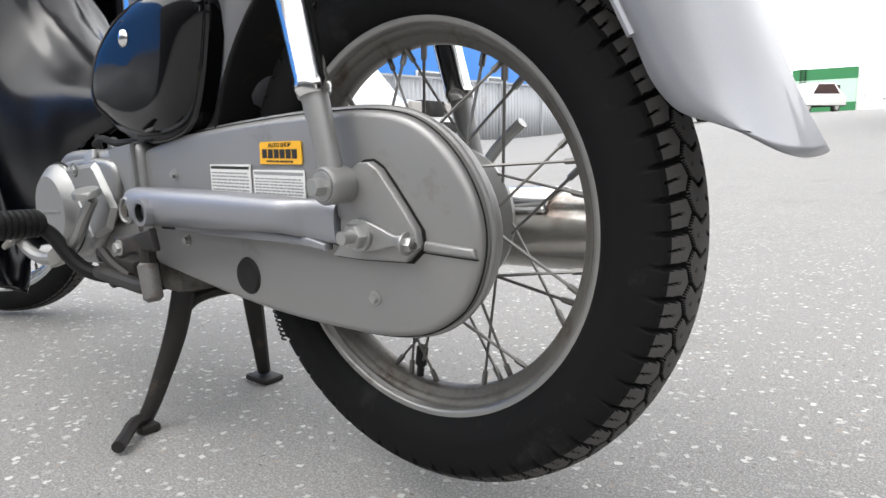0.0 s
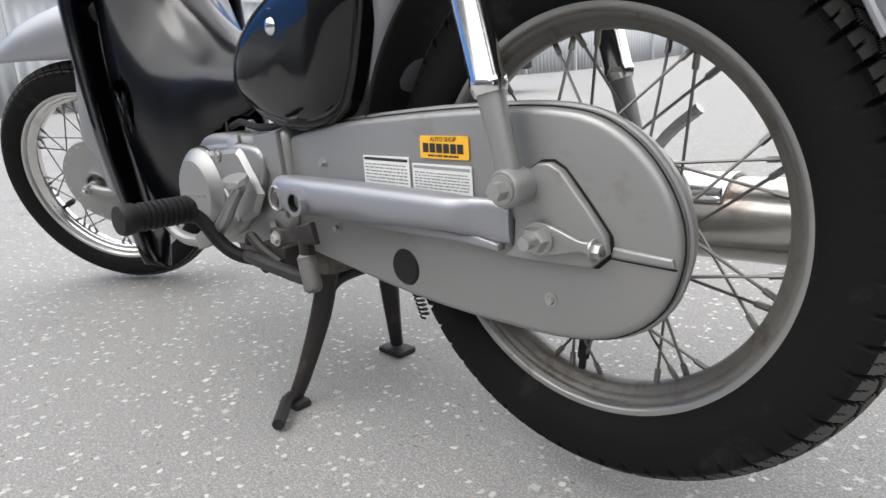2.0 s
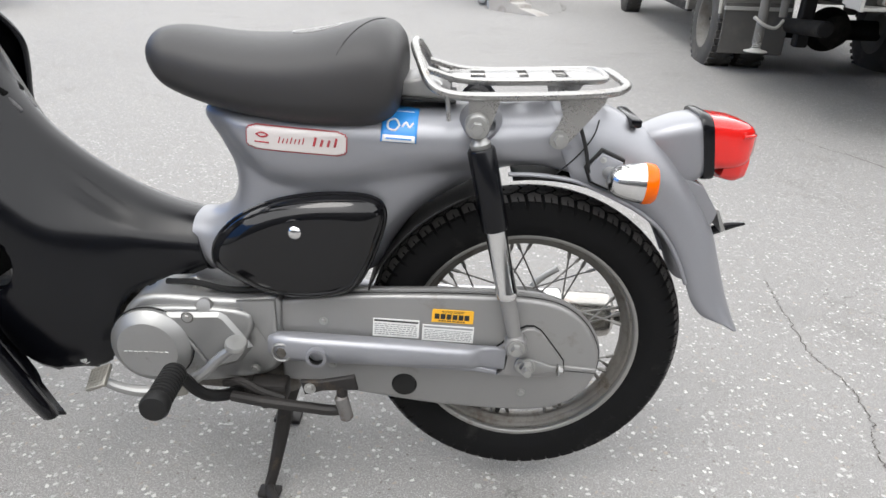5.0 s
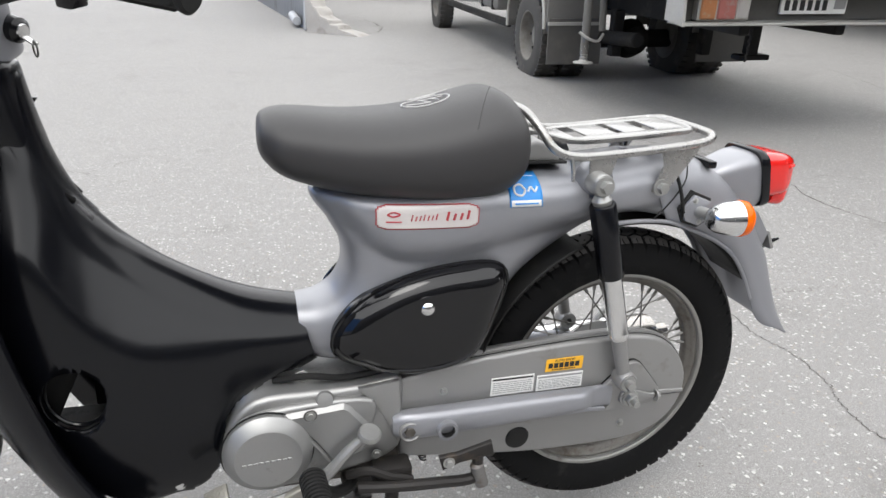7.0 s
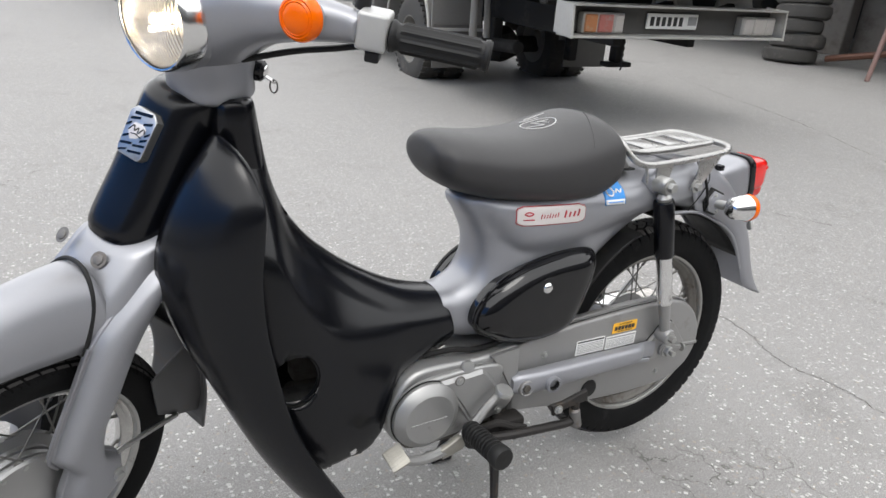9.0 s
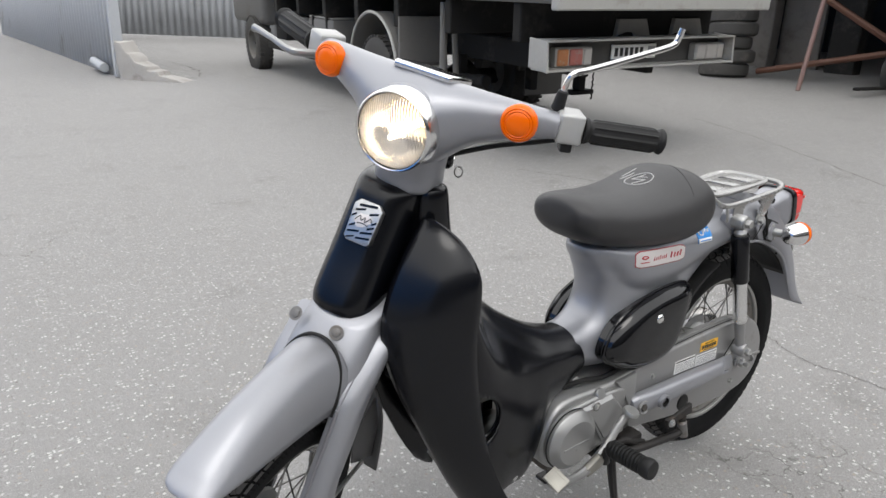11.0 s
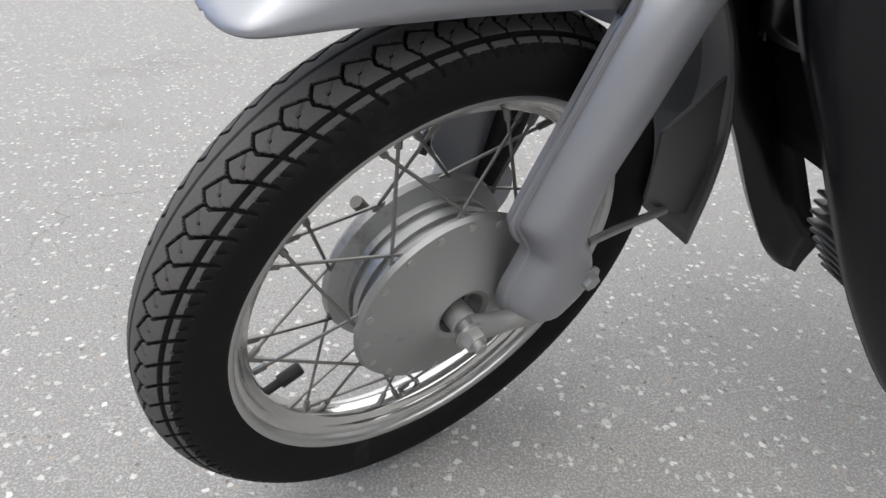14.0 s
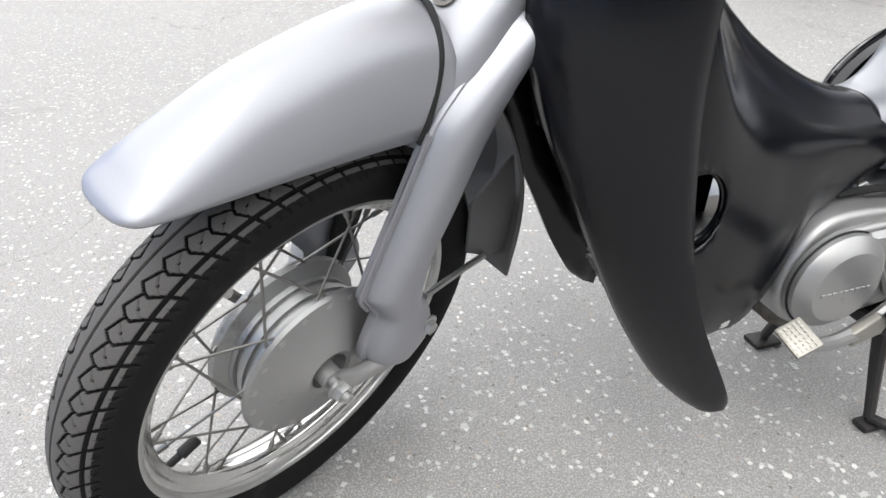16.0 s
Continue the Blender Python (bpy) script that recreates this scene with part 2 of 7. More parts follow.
STAND = material("stand_steel_dirty", (0.022, 0.020, 0.019), 0.6, 0.3, 0.0, 0.35, 40, 400, 0.1, (0.075, 0.055, 0.04), 0.2)
AMBER = material("amber_lens", (0.86, 0.135, 0.0), 0.14, 0.0, 0.12, 0.05, 30, 500, 0.01, spec=0.22)
RED_LENS = material("red_lens", (0.72, 0.015, 0.012), 0.14, 0.0, 0.6, 0.06, 20, 500, 0.01)
WHITE_STICKER = material("white_sticker", (0.78, 0.78, 0.76), 0.4, 0, 0.1, 0.04, 40, 600, 0.0)
YELLOW_STICKER = material("orange_yellow_sticker", (0.90, 0.48, 0.03), 0.4, 0, 0.1, 0.04, 40, 600, 0.0)
BLUE_STICKER = material("blue_sticker", (0.02, 0.25, 0.68), 0.35, 0, 0.2, 0.05, 40, 600, 0.0)
INK = material("black_print", (0.02, 0.02, 0.02), 0.5, 0, 0, 0.1, 40, 600, 0.0)
GREY_INK = material("grey_print", (0.30, 0.30, 0.30), 0.5, 0, 0, 0.1, 40, 600, 0.0)
RED_INK = material("red_print", (0.42, 0.04, 0.05), 0.4, 0, 0, 0.1, 40, 600, 0.0)
PALE_BADGE = material("pale_silver_badge", (0.66, 0.62, 0.60), 0.35, 0.2, 0.2, 0.05, 40, 600, 0.0)
LIGHT_PLASTIC = material("pale_grey_plastic", (0.43, 0.43, 0.42), 0.4, 0.3, 0, 0.05, 40, 600, 0.02)
# near-black that puts the shade of hollows into the colour
SHADE_BLACK = material("black_for_shade", (0.003, 0.003, 0.003), 0.8, bump=0.0, spec=0.1)
SCUFFED = material("scuffed_grey_plastic", (0.030, 0.030, 0.032), 0.45, 0, 0, 0.35, 60, 500, 0.08, (0.11, 0.11, 0.11), 0.25)
LAMP = material("glowing_filament", (1.0, 0.9, 0.7), 0.5, emit=((1.0, 0.80, 0.50), 12.0), bump=0)
GREASY = material("greasy_cast_iron", (0.10, 0.10, 0.10), 0.6, 0.4, 0.2, 0.2, 60, 400, 0.1, (0.03, 0.03, 0.03), 0.4)
REFLECTOR = material("lamp_reflector", (0.80, 0.76, 0.71), 0.22, 0.9, 0, 0.03, 30, 500, 0.01)


def lens_glass():
    """Clear lamp glass with upright flutes."""
    m = bpy.data.materials.new("fluted_glass")
    m.use_nodes = True
    n, l = m.node_tree.nodes, m.node_tree.links
    b = n["Principled BSDF"]
    b.inputs["Transmission Weight"].default_value = 0.92
    b.inputs["Roughness"].default_value = 0.07
    b.inputs["IOR"].default_value = 1.42
    b.inputs["Base Color"].default_value = (0.96, 0.95, 0.92, 1)
    co, wave, bp = n.new("ShaderNodeTexCoord"), n.new("ShaderNodeTexWave"), n.new("ShaderNodeBump")
    wave.bands_direction = "Y"
    wave.inputs["Scale"].default_value = 95
    wave.inputs["Distortion"].default_value = 0.35
    l.new(co.outputs["Object"], wave.inputs["Vector"])
    bp.inputs["Strength"].default_value = 0.3
    bp.inputs["Distance"].default_value = 0.003
    l.new(wave.outputs["Fac"], bp.inputs["Height"])
    l.new(bp.outputs[0], b.inputs["Normal"])
    return m


GLASS = lens_glass()


def asphalt():
    """Worn grey asphalt: bound chips of pale stone, dust, stains and hairline cracks."""
    m = bpy.data.materials.new("worn_asphalt")
    m.use_nodes = True
    n, l = m.node_tree.nodes, m.node_tree.links
    b = n["Principled BSDF"]
    co = n.new("ShaderNodeTexCoord")

    def noise_tex(scale, detail=4, rough=0.5):
        t = n.new("ShaderNodeTexNoise")
        t.inputs["Scale"].default_value, t.inputs["Detail"].default_value, t.inputs["Roughness"].default_value = scale, detail, rough
        l.new(co.outputs["Object"], t.inputs["Vector"])
        return t.outputs["Fac"]

    def ranged(x, a, c, d=0.0, e=1.0):
        r = n.new("ShaderNodeMapRange")
        for k, v in zip((1, 2, 3, 4), (a, c, d, e)):
            r.inputs[k].default_value = v
        l.new(x, r.inputs[0])
        return r.outputs[0]

    def mixed(f, a, c):
        x = n.new("ShaderNodeMix")
        x.data_type = "RGBA"
        for k, v in ((0, f), (6, a), (7, c)):
            if isinstance(v, tuple):
                x.inputs[k].default_value = (*v, 1)
            elif isinstance(v, float):
                x.inputs[k].default_value = v
            else:
                l.new(v, x.inputs[k])
        return x.outputs[2]

    def times(a, c):
        x = n.new("ShaderNodeMath")
        x.operation = "MULTIPLY"
        l.new(a, x.inputs[0])
        l.new(c, x.inputs[1])
        return x.outputs[0]

    def chips(scale, keep, size, metric="EUCLIDEAN"):
        """A mask of scattered angular chips, and their random tone."""
        v = n.new("ShaderNodeTexVoronoi")
        v.inputs["Scale"].default_value = scale
        v.inputs["Randomness"].default_value = 1.0
        v.distance = metric
        warp = n.new("ShaderNodeVectorMath")
        warp.operation = "MULTIPLY_ADD"
        wob = n.new("ShaderNodeTexNoise")
        wob.inputs["Scale"].default_value = scale * 1.5
        l.new(co.outputs["Object"], wob.inputs["Vector"])
        l.new(wob.outputs["Color"], warp.inputs[0])
        warp.inputs[1].default_value = (0.9 / scale,) * 3
        l.new(co.outputs["Object"], warp.inputs[2])
        l.new(warp.outputs[0], v.inputs["Vector"])
        sep = n.new("ShaderNodeSeparateColor")
        l.new(v.outputs["Color"], sep.inputs[0])
        return times(ranged(v.outputs["Distance"], size, size * 0.75), ranged(sep.outputs[0], 1 - keep, 1 - keep + 0.02)), sep.outputs[1]

    base = mixed(noise_tex(0.35, 5, 0.6), (0.19, 0.186, 0.182), (0.265, 0.261, 0.255))
    base = mixed(ranged(noise_tex(520, 3, 0.7), 0.44, 0.64, 0, 0.55), base, (0.105, 0.10, 0.097))
    base = mixed(ranged(noise_tex(330, 3, 0.65), 0.50, 0.64, 0, 0.75), base, (0.37, 0.362, 0.352))
    stain = ranged(noise_tex(2.2, 6, 0.65), 0.56, 0.72, 0, 0.35)
    base = mixed(stain, base, (0.10, 0.095, 0.09))
    f0, tone0 = chips(380, 0.45, 0.42)
    base = mixed(times(f0, ranged(tone0, 0, 1, 0.1, 0.8)), base, (0.40, 0.39, 0.375))
    f1, tone1 = chips(230, 0.36, 0.40)
    base = mixed(times(f1, ranged(tone1, 0, 1, 0.1, 0.6)), base, (0.40, 0.39, 0.375))
    f2, tone2 = chips(88, 0.20, 0.42)
    base = mixed(times(f2, ranged(tone2, 0, 1, 0.4, 1.0)), base, (0.54, 0.53, 0.51))
    f4, tone4 = chips(52, 0.10, 0.28, "CHEBYCHEV")
    base = mixed(times(f4, ranged(tone4, 0, 1, 0.2, 0.9)), base, (0.44, 0.43, 0.415))
    f3, tone3 = chips(120, 0.10, 0.34)
    base = mixed(times(f3, ranged(tone3, 0, 1, 0.2, 0.9)), base, (0.12, 0.105, 0.09))
    f5, tone5 = chips(74, 0.16, 0.34)
    base = mixed(times(f5, ranged(tone5, 0, 1, 0.2, 0.8)), base, (0.30, 0.255, 0.215))
    rift = n.new("ShaderNodeTexVoronoi")
    rift.feature = "DISTANCE_TO_EDGE"
    rift.inputs["Scale"].default_value = 0.8
    bend = n.new("ShaderNodeVectorMath")
    bend.operation = "MULTIPLY_ADD"
    drift = n.new("ShaderNodeTexNoise")
    drift.inputs["Scale"].default_value, drift.inputs["Detail"].default_value = 3.0, 8
    l.new(co.outputs["Object"], drift.inputs["Vector"])
    l.new(drift.outputs["Color"], bend.inputs[0])
    bend.inputs[1].default_value = (0.5, 0.5, 0.5)
    l.new(co.outputs["Object"], bend.inputs[2])
    l.new(bend.outputs[0], rift.inputs["Vector"])
    crack = times(ranged(rift.outputs["Distance"], 0.0016, 0.0006), ranged(noise_tex(0.9, 3), 0.52, 0.60, 0, 0.7))
    base = mixed(crack, base, (0.07, 0.066, 0.06))
    l.new(base, b.inputs["Base Color"])
    b.inputs["Roughness"].default_value = 0.82
    b.inputs["Specular IOR Level"].default_value = 0.35
    bp = n.new("ShaderNodeBump")
    bp.inputs["Strength"].default_value = 0.55
    bp.inputs["Distance"].default_value = 0.004
    add = n.new("ShaderNodeMath")
    add.operation = "MULTIPLY_ADD"
    add.inputs[1].default_value = 0.5
    l.new(noise_tex(350, 5, 0.7), add.inputs[0])
    l.new(f2, add.inputs[2])
    l.new(add.outputs[0], bp.inputs["Height"])
    l.new(bp.outputs[0], b.inputs["Normal"])
    return m


ASPHALT = asphalt()

# ---- the motorcycle: x runs to its tail, its left side faces -y ----
HEAD = Vector((-1.2747, 0, 0))
STEER = Matrix.Translation(HEAD) @ Matrix.Rotation(radians(34.3), 4, (math.sin(radians(24.2)), 0, math.cos(radians(24.2)))) @ Matrix.Translation(-HEAD)
REAR, FRONT = Vector((0, 0, 0.291)), Vector((-1.199, -0.004, 0.253))
bike = thing("motorcycle", "small silver step-through motorcycle with black leg shields on its stand", "motorcycle")


def tyre_mesh(radius, half, bead, depth, grooves, pitches, per=28, across=100, worn=0.44):
    """A tyre round the y axis; grooves are lines (a, u, a, u, half width in mm, depth) within one pitch of each half of the tread."""
    side = [(bead, -0.020), (bead + 0.006, -half * 0.80), (bead + 0.022, -half * 0.98), (bead + 0.034, -half), (radius - 0.020, -half * 0.97)]
    flankline = spline(side, 3)[:-1]
    vs = [-0.97 + 1.94 * i / across for i in range(across + 1)]
    prof = [(r, y) for r, y in flankline] + [(radius - 0.020 * abs(v) ** 2.3, half * 0.97 * v) for v in vs] + [(r, -y) for r, y in reversed(flankline)]
    long, wide = 2000 * math.pi * radius / pitches, 1150 * half
    aa, vv = np.meshgrid(np.arange(per) / per, np.array(vs), indexing="ij")
    cut = np.zeros_like(aa)
    uu, ph = np.abs(vv) * wide, np.where(vv < 0, 1 - aa, (1.5 - aa) % 1) * long
    for a0, u0, a1, u1, w, deep in grooves:
        for k in (-1, 0, 1):
            p, q = np.array(((a0 + k) * long, u0 * wide)), np.array(((a1 + k) * long, u1 * wide))
            d, n = q - p, max(1e-9, float(np.dot(q - p, q - p)))
            t = np.clip(((ph - p[0]) * d[0] + (uu - p[1]) * d[1]) / n, 0, 1)
            far = np.hypot(ph - p[0] - t * d[0], uu - p[1] - t * d[1])
            cut = np.maximum(cut, deep * np.clip((w - far) / 1.1 + 0.5, 0, 1))
    verts, n, lead = [], pitches * per, len(flankline)
    for i in range(n):
        k = 2 * math.pi * i / n
        c, s = math.cos(k), math.sin(k)
        row = cut[i % per]
        for j, (r, y) in enumerate(prof):
            q = r - depth * row[j - lead] if lead <= j <= lead + across else r
            verts.append((q * c, y, q * s))
    w = len(prof)
    faces = [(i * w + j, i * w + j + 1, ((i + 1) % n) * w + j + 1, ((i + 1) % n) * w + j) for i in range(n) for j in range(w - 1)]
    me = bpy.data.meshes.new("tyre")
    me.from_pydata(verts, [], faces)
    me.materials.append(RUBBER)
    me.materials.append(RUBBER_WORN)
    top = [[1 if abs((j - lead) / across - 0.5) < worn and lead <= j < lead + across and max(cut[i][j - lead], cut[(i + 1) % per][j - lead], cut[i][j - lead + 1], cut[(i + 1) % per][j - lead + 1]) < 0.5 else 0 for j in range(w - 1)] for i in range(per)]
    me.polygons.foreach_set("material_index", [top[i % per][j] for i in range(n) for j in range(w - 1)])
    me.polygons.foreach_set("use_smooth", [True] * len(faces))
    me.set_sharp_from_angle(angle=radians(38))
    return me


# rear tread: chevron lugs in the middle, slit blocks with open gaps at the shoulders
LUGS = ((0, 0.46, 0.5, 0.57, 1.5, 1), (0.5, 0.57, 1, 0.46, 1.5, 1), (0.5, 0.57, 0.62, 1.1, 2.4, 1), (0.02, 0.68, 0.10, 0.88, 0.8, 0.7), (0, 0.46, 0.32, 0.24, 1.1, 1), (0.32, 0.24, 0.14, -0.02, 1.1, 1), (0.68, 0.34, 0.69, 0.34, 0.9, 0.8))
# front tread: a middle groove, five-sided blocks with a dimple and a slit, closed by a wide groove, and slotted shoulder blocks
BLOCKS = ((-0.1, 0.00, 1.1, 0.00, 1.2, 0.90), (-0.09, 0.25, 0.66, 0.42, 0.85, 1.00), (0.66, 0.42, 0.91, 0.25, 0.95, 1.00), (-0.34, 0.42, -0.38, 0.53, 0.95, 1.00), (-0.38, 0.53, -0.05, 0.72, 0.85, 1.00), (-0.05, 0.72, 0.10, 0.82, 0.95, 1.00), (0.10, 0.82, 0.32, 0.97, 1.2, 0.90), (0.06, 0.77, 0.98, 0.77, 1.3, 1.00), (0.65, 0.90, 0.92, 1.00, 0.8, 0.70), (0.10, 0.52, 0.12, 0.52, 0.9, 0.80), (0.40, 0.42, 0.10, 0.52, 0.4, 0.45), (0.10, 0.52, -0.16, 0.66, 0.4, 0.45))


def wheel(name, label, centre, m, tyre, rim_mat, well_mat, rim_half, holes, flange, turn, valve_at):
    """A wire-spoked wheel round the y axis: rim, tyre, hub, spokes, valve."""
    at = (m or Matrix()) @ Matrix.Translation(centre)
    hw = rim_half
    prof = [(0.190, -hw + 0.004), (0.1925, -hw), (0.1930, -hw - 0.002), (0.1920, -hw - 0.0032), (0.1895, -hw - 0.0032), (0.1862, -hw - 0.0024), (0.1845, -hw - 0.001), (0.1838, -hw + 0.001), (0.1832, -hw * 0.76)]
    ring = lathe(prof, at @ Matrix.Rotation(radians(-90), 4, "X"), 96)
    lathe([(r, -y) for r, y in prof], at @ Matrix.Rotation(radians(-90), 4, "X"), 96, bm=ring)
    rim = part(name, ring, rim_mat, bike, label, sharp=50)
    well = [(0.1834, -hw * 0.78), (0.1790, -hw * 0.70), (0.1765, -hw * 0.55), (0.1755, -hw * 0.50), (0.1700, -hw * 0.40), (0.1682, -hw * 0.28), (0.1675, 0.0)]
    well = well + [(r, -y) for r, y in reversed(well[:-1])] + [(0.1870, hw * 0.72), (0.175, hw * 0.3), (0.175, -hw * 0.3), (0.1870, -hw * 0.72)]
    part("rim_well", lathe(well, at @ Matrix.Rotation(radians(-90), 4, "X"), 96, closed=True), well_mat, rim, sharp=50)
    t = new("tyre", tyre)
    t.parent, t.matrix_local = rim, at @ Matrix.Rotation(turn, 4, "Y")
    tagged(t, "worn black rubber tyre with a deep block tread")
    # spokes, 36 of one length
    (rh, y_l, y_r), rim_r, lean = holes, 0.170, radians(34)
    wire = bmesh.new()
    length = (Vector((rh, y_l, 0)) - Vector((rim_r * math.cos(lean), 0, rim_r * math.sin(lean)))).length
    rod((0, 0, 0), (0, 0, length), 0.0015, 6, bm=wire)
    rod((0, 0, length - 0.014), (0, 0, length), 0.003, 6, bm=wire)
    me = bpy.data.meshes.new("spoke")
    wire.to_mesh(me)
    wire.free()
    me.materials.append(SPOKE)
    for i in range(36):
        k = 2 * math.pi * (i + 0.5) / 36 + turn
        way = (1 if (i // 2) % 2 else -1) * lean
        y = y_l if i % 2 else y_r
        a = Vector((rh * math.cos(k), y, rh * math.sin(k)))
        b = Vector((rim_r * math.cos(k + way), 0.004 if i % 2 else -0.004, rim_r * math.sin(k + way)))
        s = new("spoke", me)
        s.parent, s.matrix_local = rim, at @ axis(a, b - a)
    va = radians(valve_at)
    stem = lathe([(0, 0), (0.004, 0), (0.004, 0.012), (0.0062, 0.013), (0.0062, 0.032), (0.005, 0.034), (0, 0.034)], at @ axis((0.168 * math.cos(va), 0, 0.168 * math.sin(va)), (-math.cos(va), 0, -math.sin(va))), 12)
    part("valve", stem, RUBBER_SOFT, rim, "black rubber tyre valve")
    return rim, at


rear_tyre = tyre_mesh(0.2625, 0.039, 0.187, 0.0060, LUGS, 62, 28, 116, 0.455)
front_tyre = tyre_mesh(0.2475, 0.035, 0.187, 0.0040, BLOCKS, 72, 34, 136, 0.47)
rear_wheel, rear_at = wheel("rear_wheel", "dull grey steel rim with wire spokes", REAR, None, rear_tyre, RIM_GREY, RIM_DIRTY_SHADED, 0.025, (0.066, -0.030, 0.034), 0.07, 0.0, 262)
front_wheel, front_at = wheel("front_wheel", "chromed steel rim with wire spokes", FRONT, STEER, front_tyre, RIM_SATIN, CHROME_WORN, 0.022, (0.083, -0.030, 0.026), 0.09, 0.06, 202)
spin = Matrix.Rotation(radians(-90), 4, "X")
part("hub", lathe([(0.012, 0.05), (0.055, 0.048), (0.072, 0.038), (0.074, 0.030), (0.060, 0.026), (0.058, -0.026), (0.072, -0.030), (0.074, -0.036), (0.05, -0.045), (0.012, -0.048)], rear_at @ spin, 40), ALLOY, rear_wheel, "dull cast alloy drum hub")
hub = lathe([(0.012, -0.036), (0.020, -0.034), (0.022, -0.048), (0.027, -0.050), (0.031, -0.047), (0.050, -0.040), (0.070, -0.0355), (0.089, -0.033), (0.0915, -0.029), (0.089, -0.024), (0.078, -0.022), (0.077, -0.015), (0.073, -0.0145), (0.073, -0.0085), (0.077, -0.008), (0.077, -0.001), (0.073, -0.0005), (0.073, 0.006), (0.077, 0.0065), (0.077, 0.013), (0.090, 0.020), (0.092, 0.026), (0.088, 0.032), (0.05, 0.036), (0.012, 0.037)], front_at @ spin, 64)
front_hub = part("hub", hub, ALLOY, front_wheel, "grey cast alloy drum brake hub")
for i in range(18):
    k = 2 * math.pi * (i + 0.25) / 18
    part("spoke_hole", rod((0.083 * math.cos(k), -0.0348, 0.083 * math.sin(k)), (0.083 * math.cos(k), -0.0325, 0.083 * math.sin(k)), 0.0036, 10), ZINC, front_hub, m=front_at)

# ---- frame, fenders and covers ----
crease = [(-0.485, 0.64), (-0.458, 0.60), (-0.435, 0.571), (-0.40, 0.550), (-0.35, 0.546), (-0.265, 0.559), (-0.18, 0.576), (-0.08, 0.594), (0.1, 0.62)]


def swell(x, z, t):
    zc = np.interp(x, [p[0] for p in crease], [p[1] for p in crease])
    d = z - zc
    if d < 0:
        return 0.80 + 0.11 * min(1.0, -d / 0.07)
    s = min(1.0, d / 0.048)
    return 0.805 + 0.195 * (1 - (1 - s) ** 2.0)


shell = fan([
    (-0.531, 0.473, -0.525, 0.385, 0.056), (-0.505, 0.477, -0.45, 0.372, 0.066), (-0.478, 0.495, -0.35, 0.372, 0.080),
    (-0.464, 0.528, -0.248, 0.405, 0.088), (-0.468, 0.565, -0.218, 0.460, 0.092), (-0.486, 0.600, -0.180, 0.512, 0.095),
    (-0.506, 0.642, -0.100, 0.567, 0.096), (-0.42, 0.655, -0.052, 0.588, 0.096), (-0.25, 0.668, 0.0, 0.594, 0.092),
    (-0.10, 0.678, 0.035, 0.586, 0.083), (-0.01, 0.687, 0.060, 0.579, 0.076)], 6, 56, 2.6, swell)
frame_body = part("frame", shell, SILVER, bike, "silver-painted pressed steel frame body", sharp=60)
rings = []
for xr, zr, xe, ze, w in spline([(-0.02, 0.686, 0.03, 0.590, 0.074), (0.068, 0.685, 0.065, 0.578, 0.072), (0.115, 0.668, 0.105, 0.562, 0.070), (0.16, 0.640, 0.140, 0.545, 0.069), (0.198, 0.603, 0.175, 0.519, 0.068), (0.233, 0.561, 0.205, 0.480, 0.067), (0.263, 0.518, 0.228, 0.438, 0.067), (0.283, 0.472, 0.243, 0.408, 0.068), (0.304, 0.420, 0.262, 0.388, 0.071), (0.318, 0.388, 0.284, 0.380, 0.073), (0.333, 0.357, 0.306, 0.373, 0.075)], 5):
    ring = []
    for i in range(25):
        k = math.pi * (i / 24 - 0.5)
        c, s = abs(math.cos(k)) ** 0.62, math.copysign(abs(math.sin(k)) ** 0.75, math.sin(k))
        ring.append((xe + (xr - xe) * c, w * s, ze + (zr - ze) * c))
    rings.append(ring)
rear_fender = part("rear_fender", skin(bmesh.new(), rings, closed=False), SILVER, bike, "silver-painted steel rear fender with a flared tip", sharp=60, solid=0.003)
for s in (1, -1):
    lip_line = [(-0.06, -0.0755, 0.5905), (-0.02, -0.0750, 0.5925), (0.03, -0.0745, 0.589), (0.065, -0.0725, 0.578), (0.105, -0.0705, 0.562), (0.140, -0.0695, 0.545), (0.175, -0.0685, 0.519), (0.205, -0.0675, 0.480), (0.228, -0.0675, 0.438)]
    part("fender_lip", tube(lip_line, 0.0034, 8, 4), SILVER, rear_fender, m=Matrix.Diagonal((1, s, 1, 1)))
part("fender_seam", tube([(0.004, -0.0752, 0.594), (0.024, -0.0752, 0.614), (0.040, -0.0745, 0.634), (0.052, -0.0722, 0.655), (0.058, -0.062, 0.674)], 0.0011, 6, 4), BLACK_MATT, rear_fender)
# Black sheets round the wheel stand in for shade inside fender and frame.
under_fender = [[(0.286 * math.cos(k), y, 0.293 + 0.286 * math.sin(k)) for y in (-0.050, -0.030, 0.0, 0.030, 0.050)] for k in (radians(100 - 4 * i) for i in range(17))]
guard = [[(r * math.cos(k), y, 0.293 + r * math.sin(k)) for y in (-0.071, -0.066, -0.030, 0.0, 0.030, 0.066, 0.071)] for k, r in ((radians(112 + 5 * i), 0.280 - 0.0010 * i) for i in range(12))]
part("arch_shade_sheet", skin(bmesh.new(), guard, closed=False), BLACK_MATT, bike, "added black sheet that stands in for shade ahead of the wheel", solid=0.003)
part("fender_shade_sheet", skin(bmesh.new(), under_fender, closed=False), BLACK_MATT, bike, "added black sheet that stands in for shade under the fender", solid=0.003)

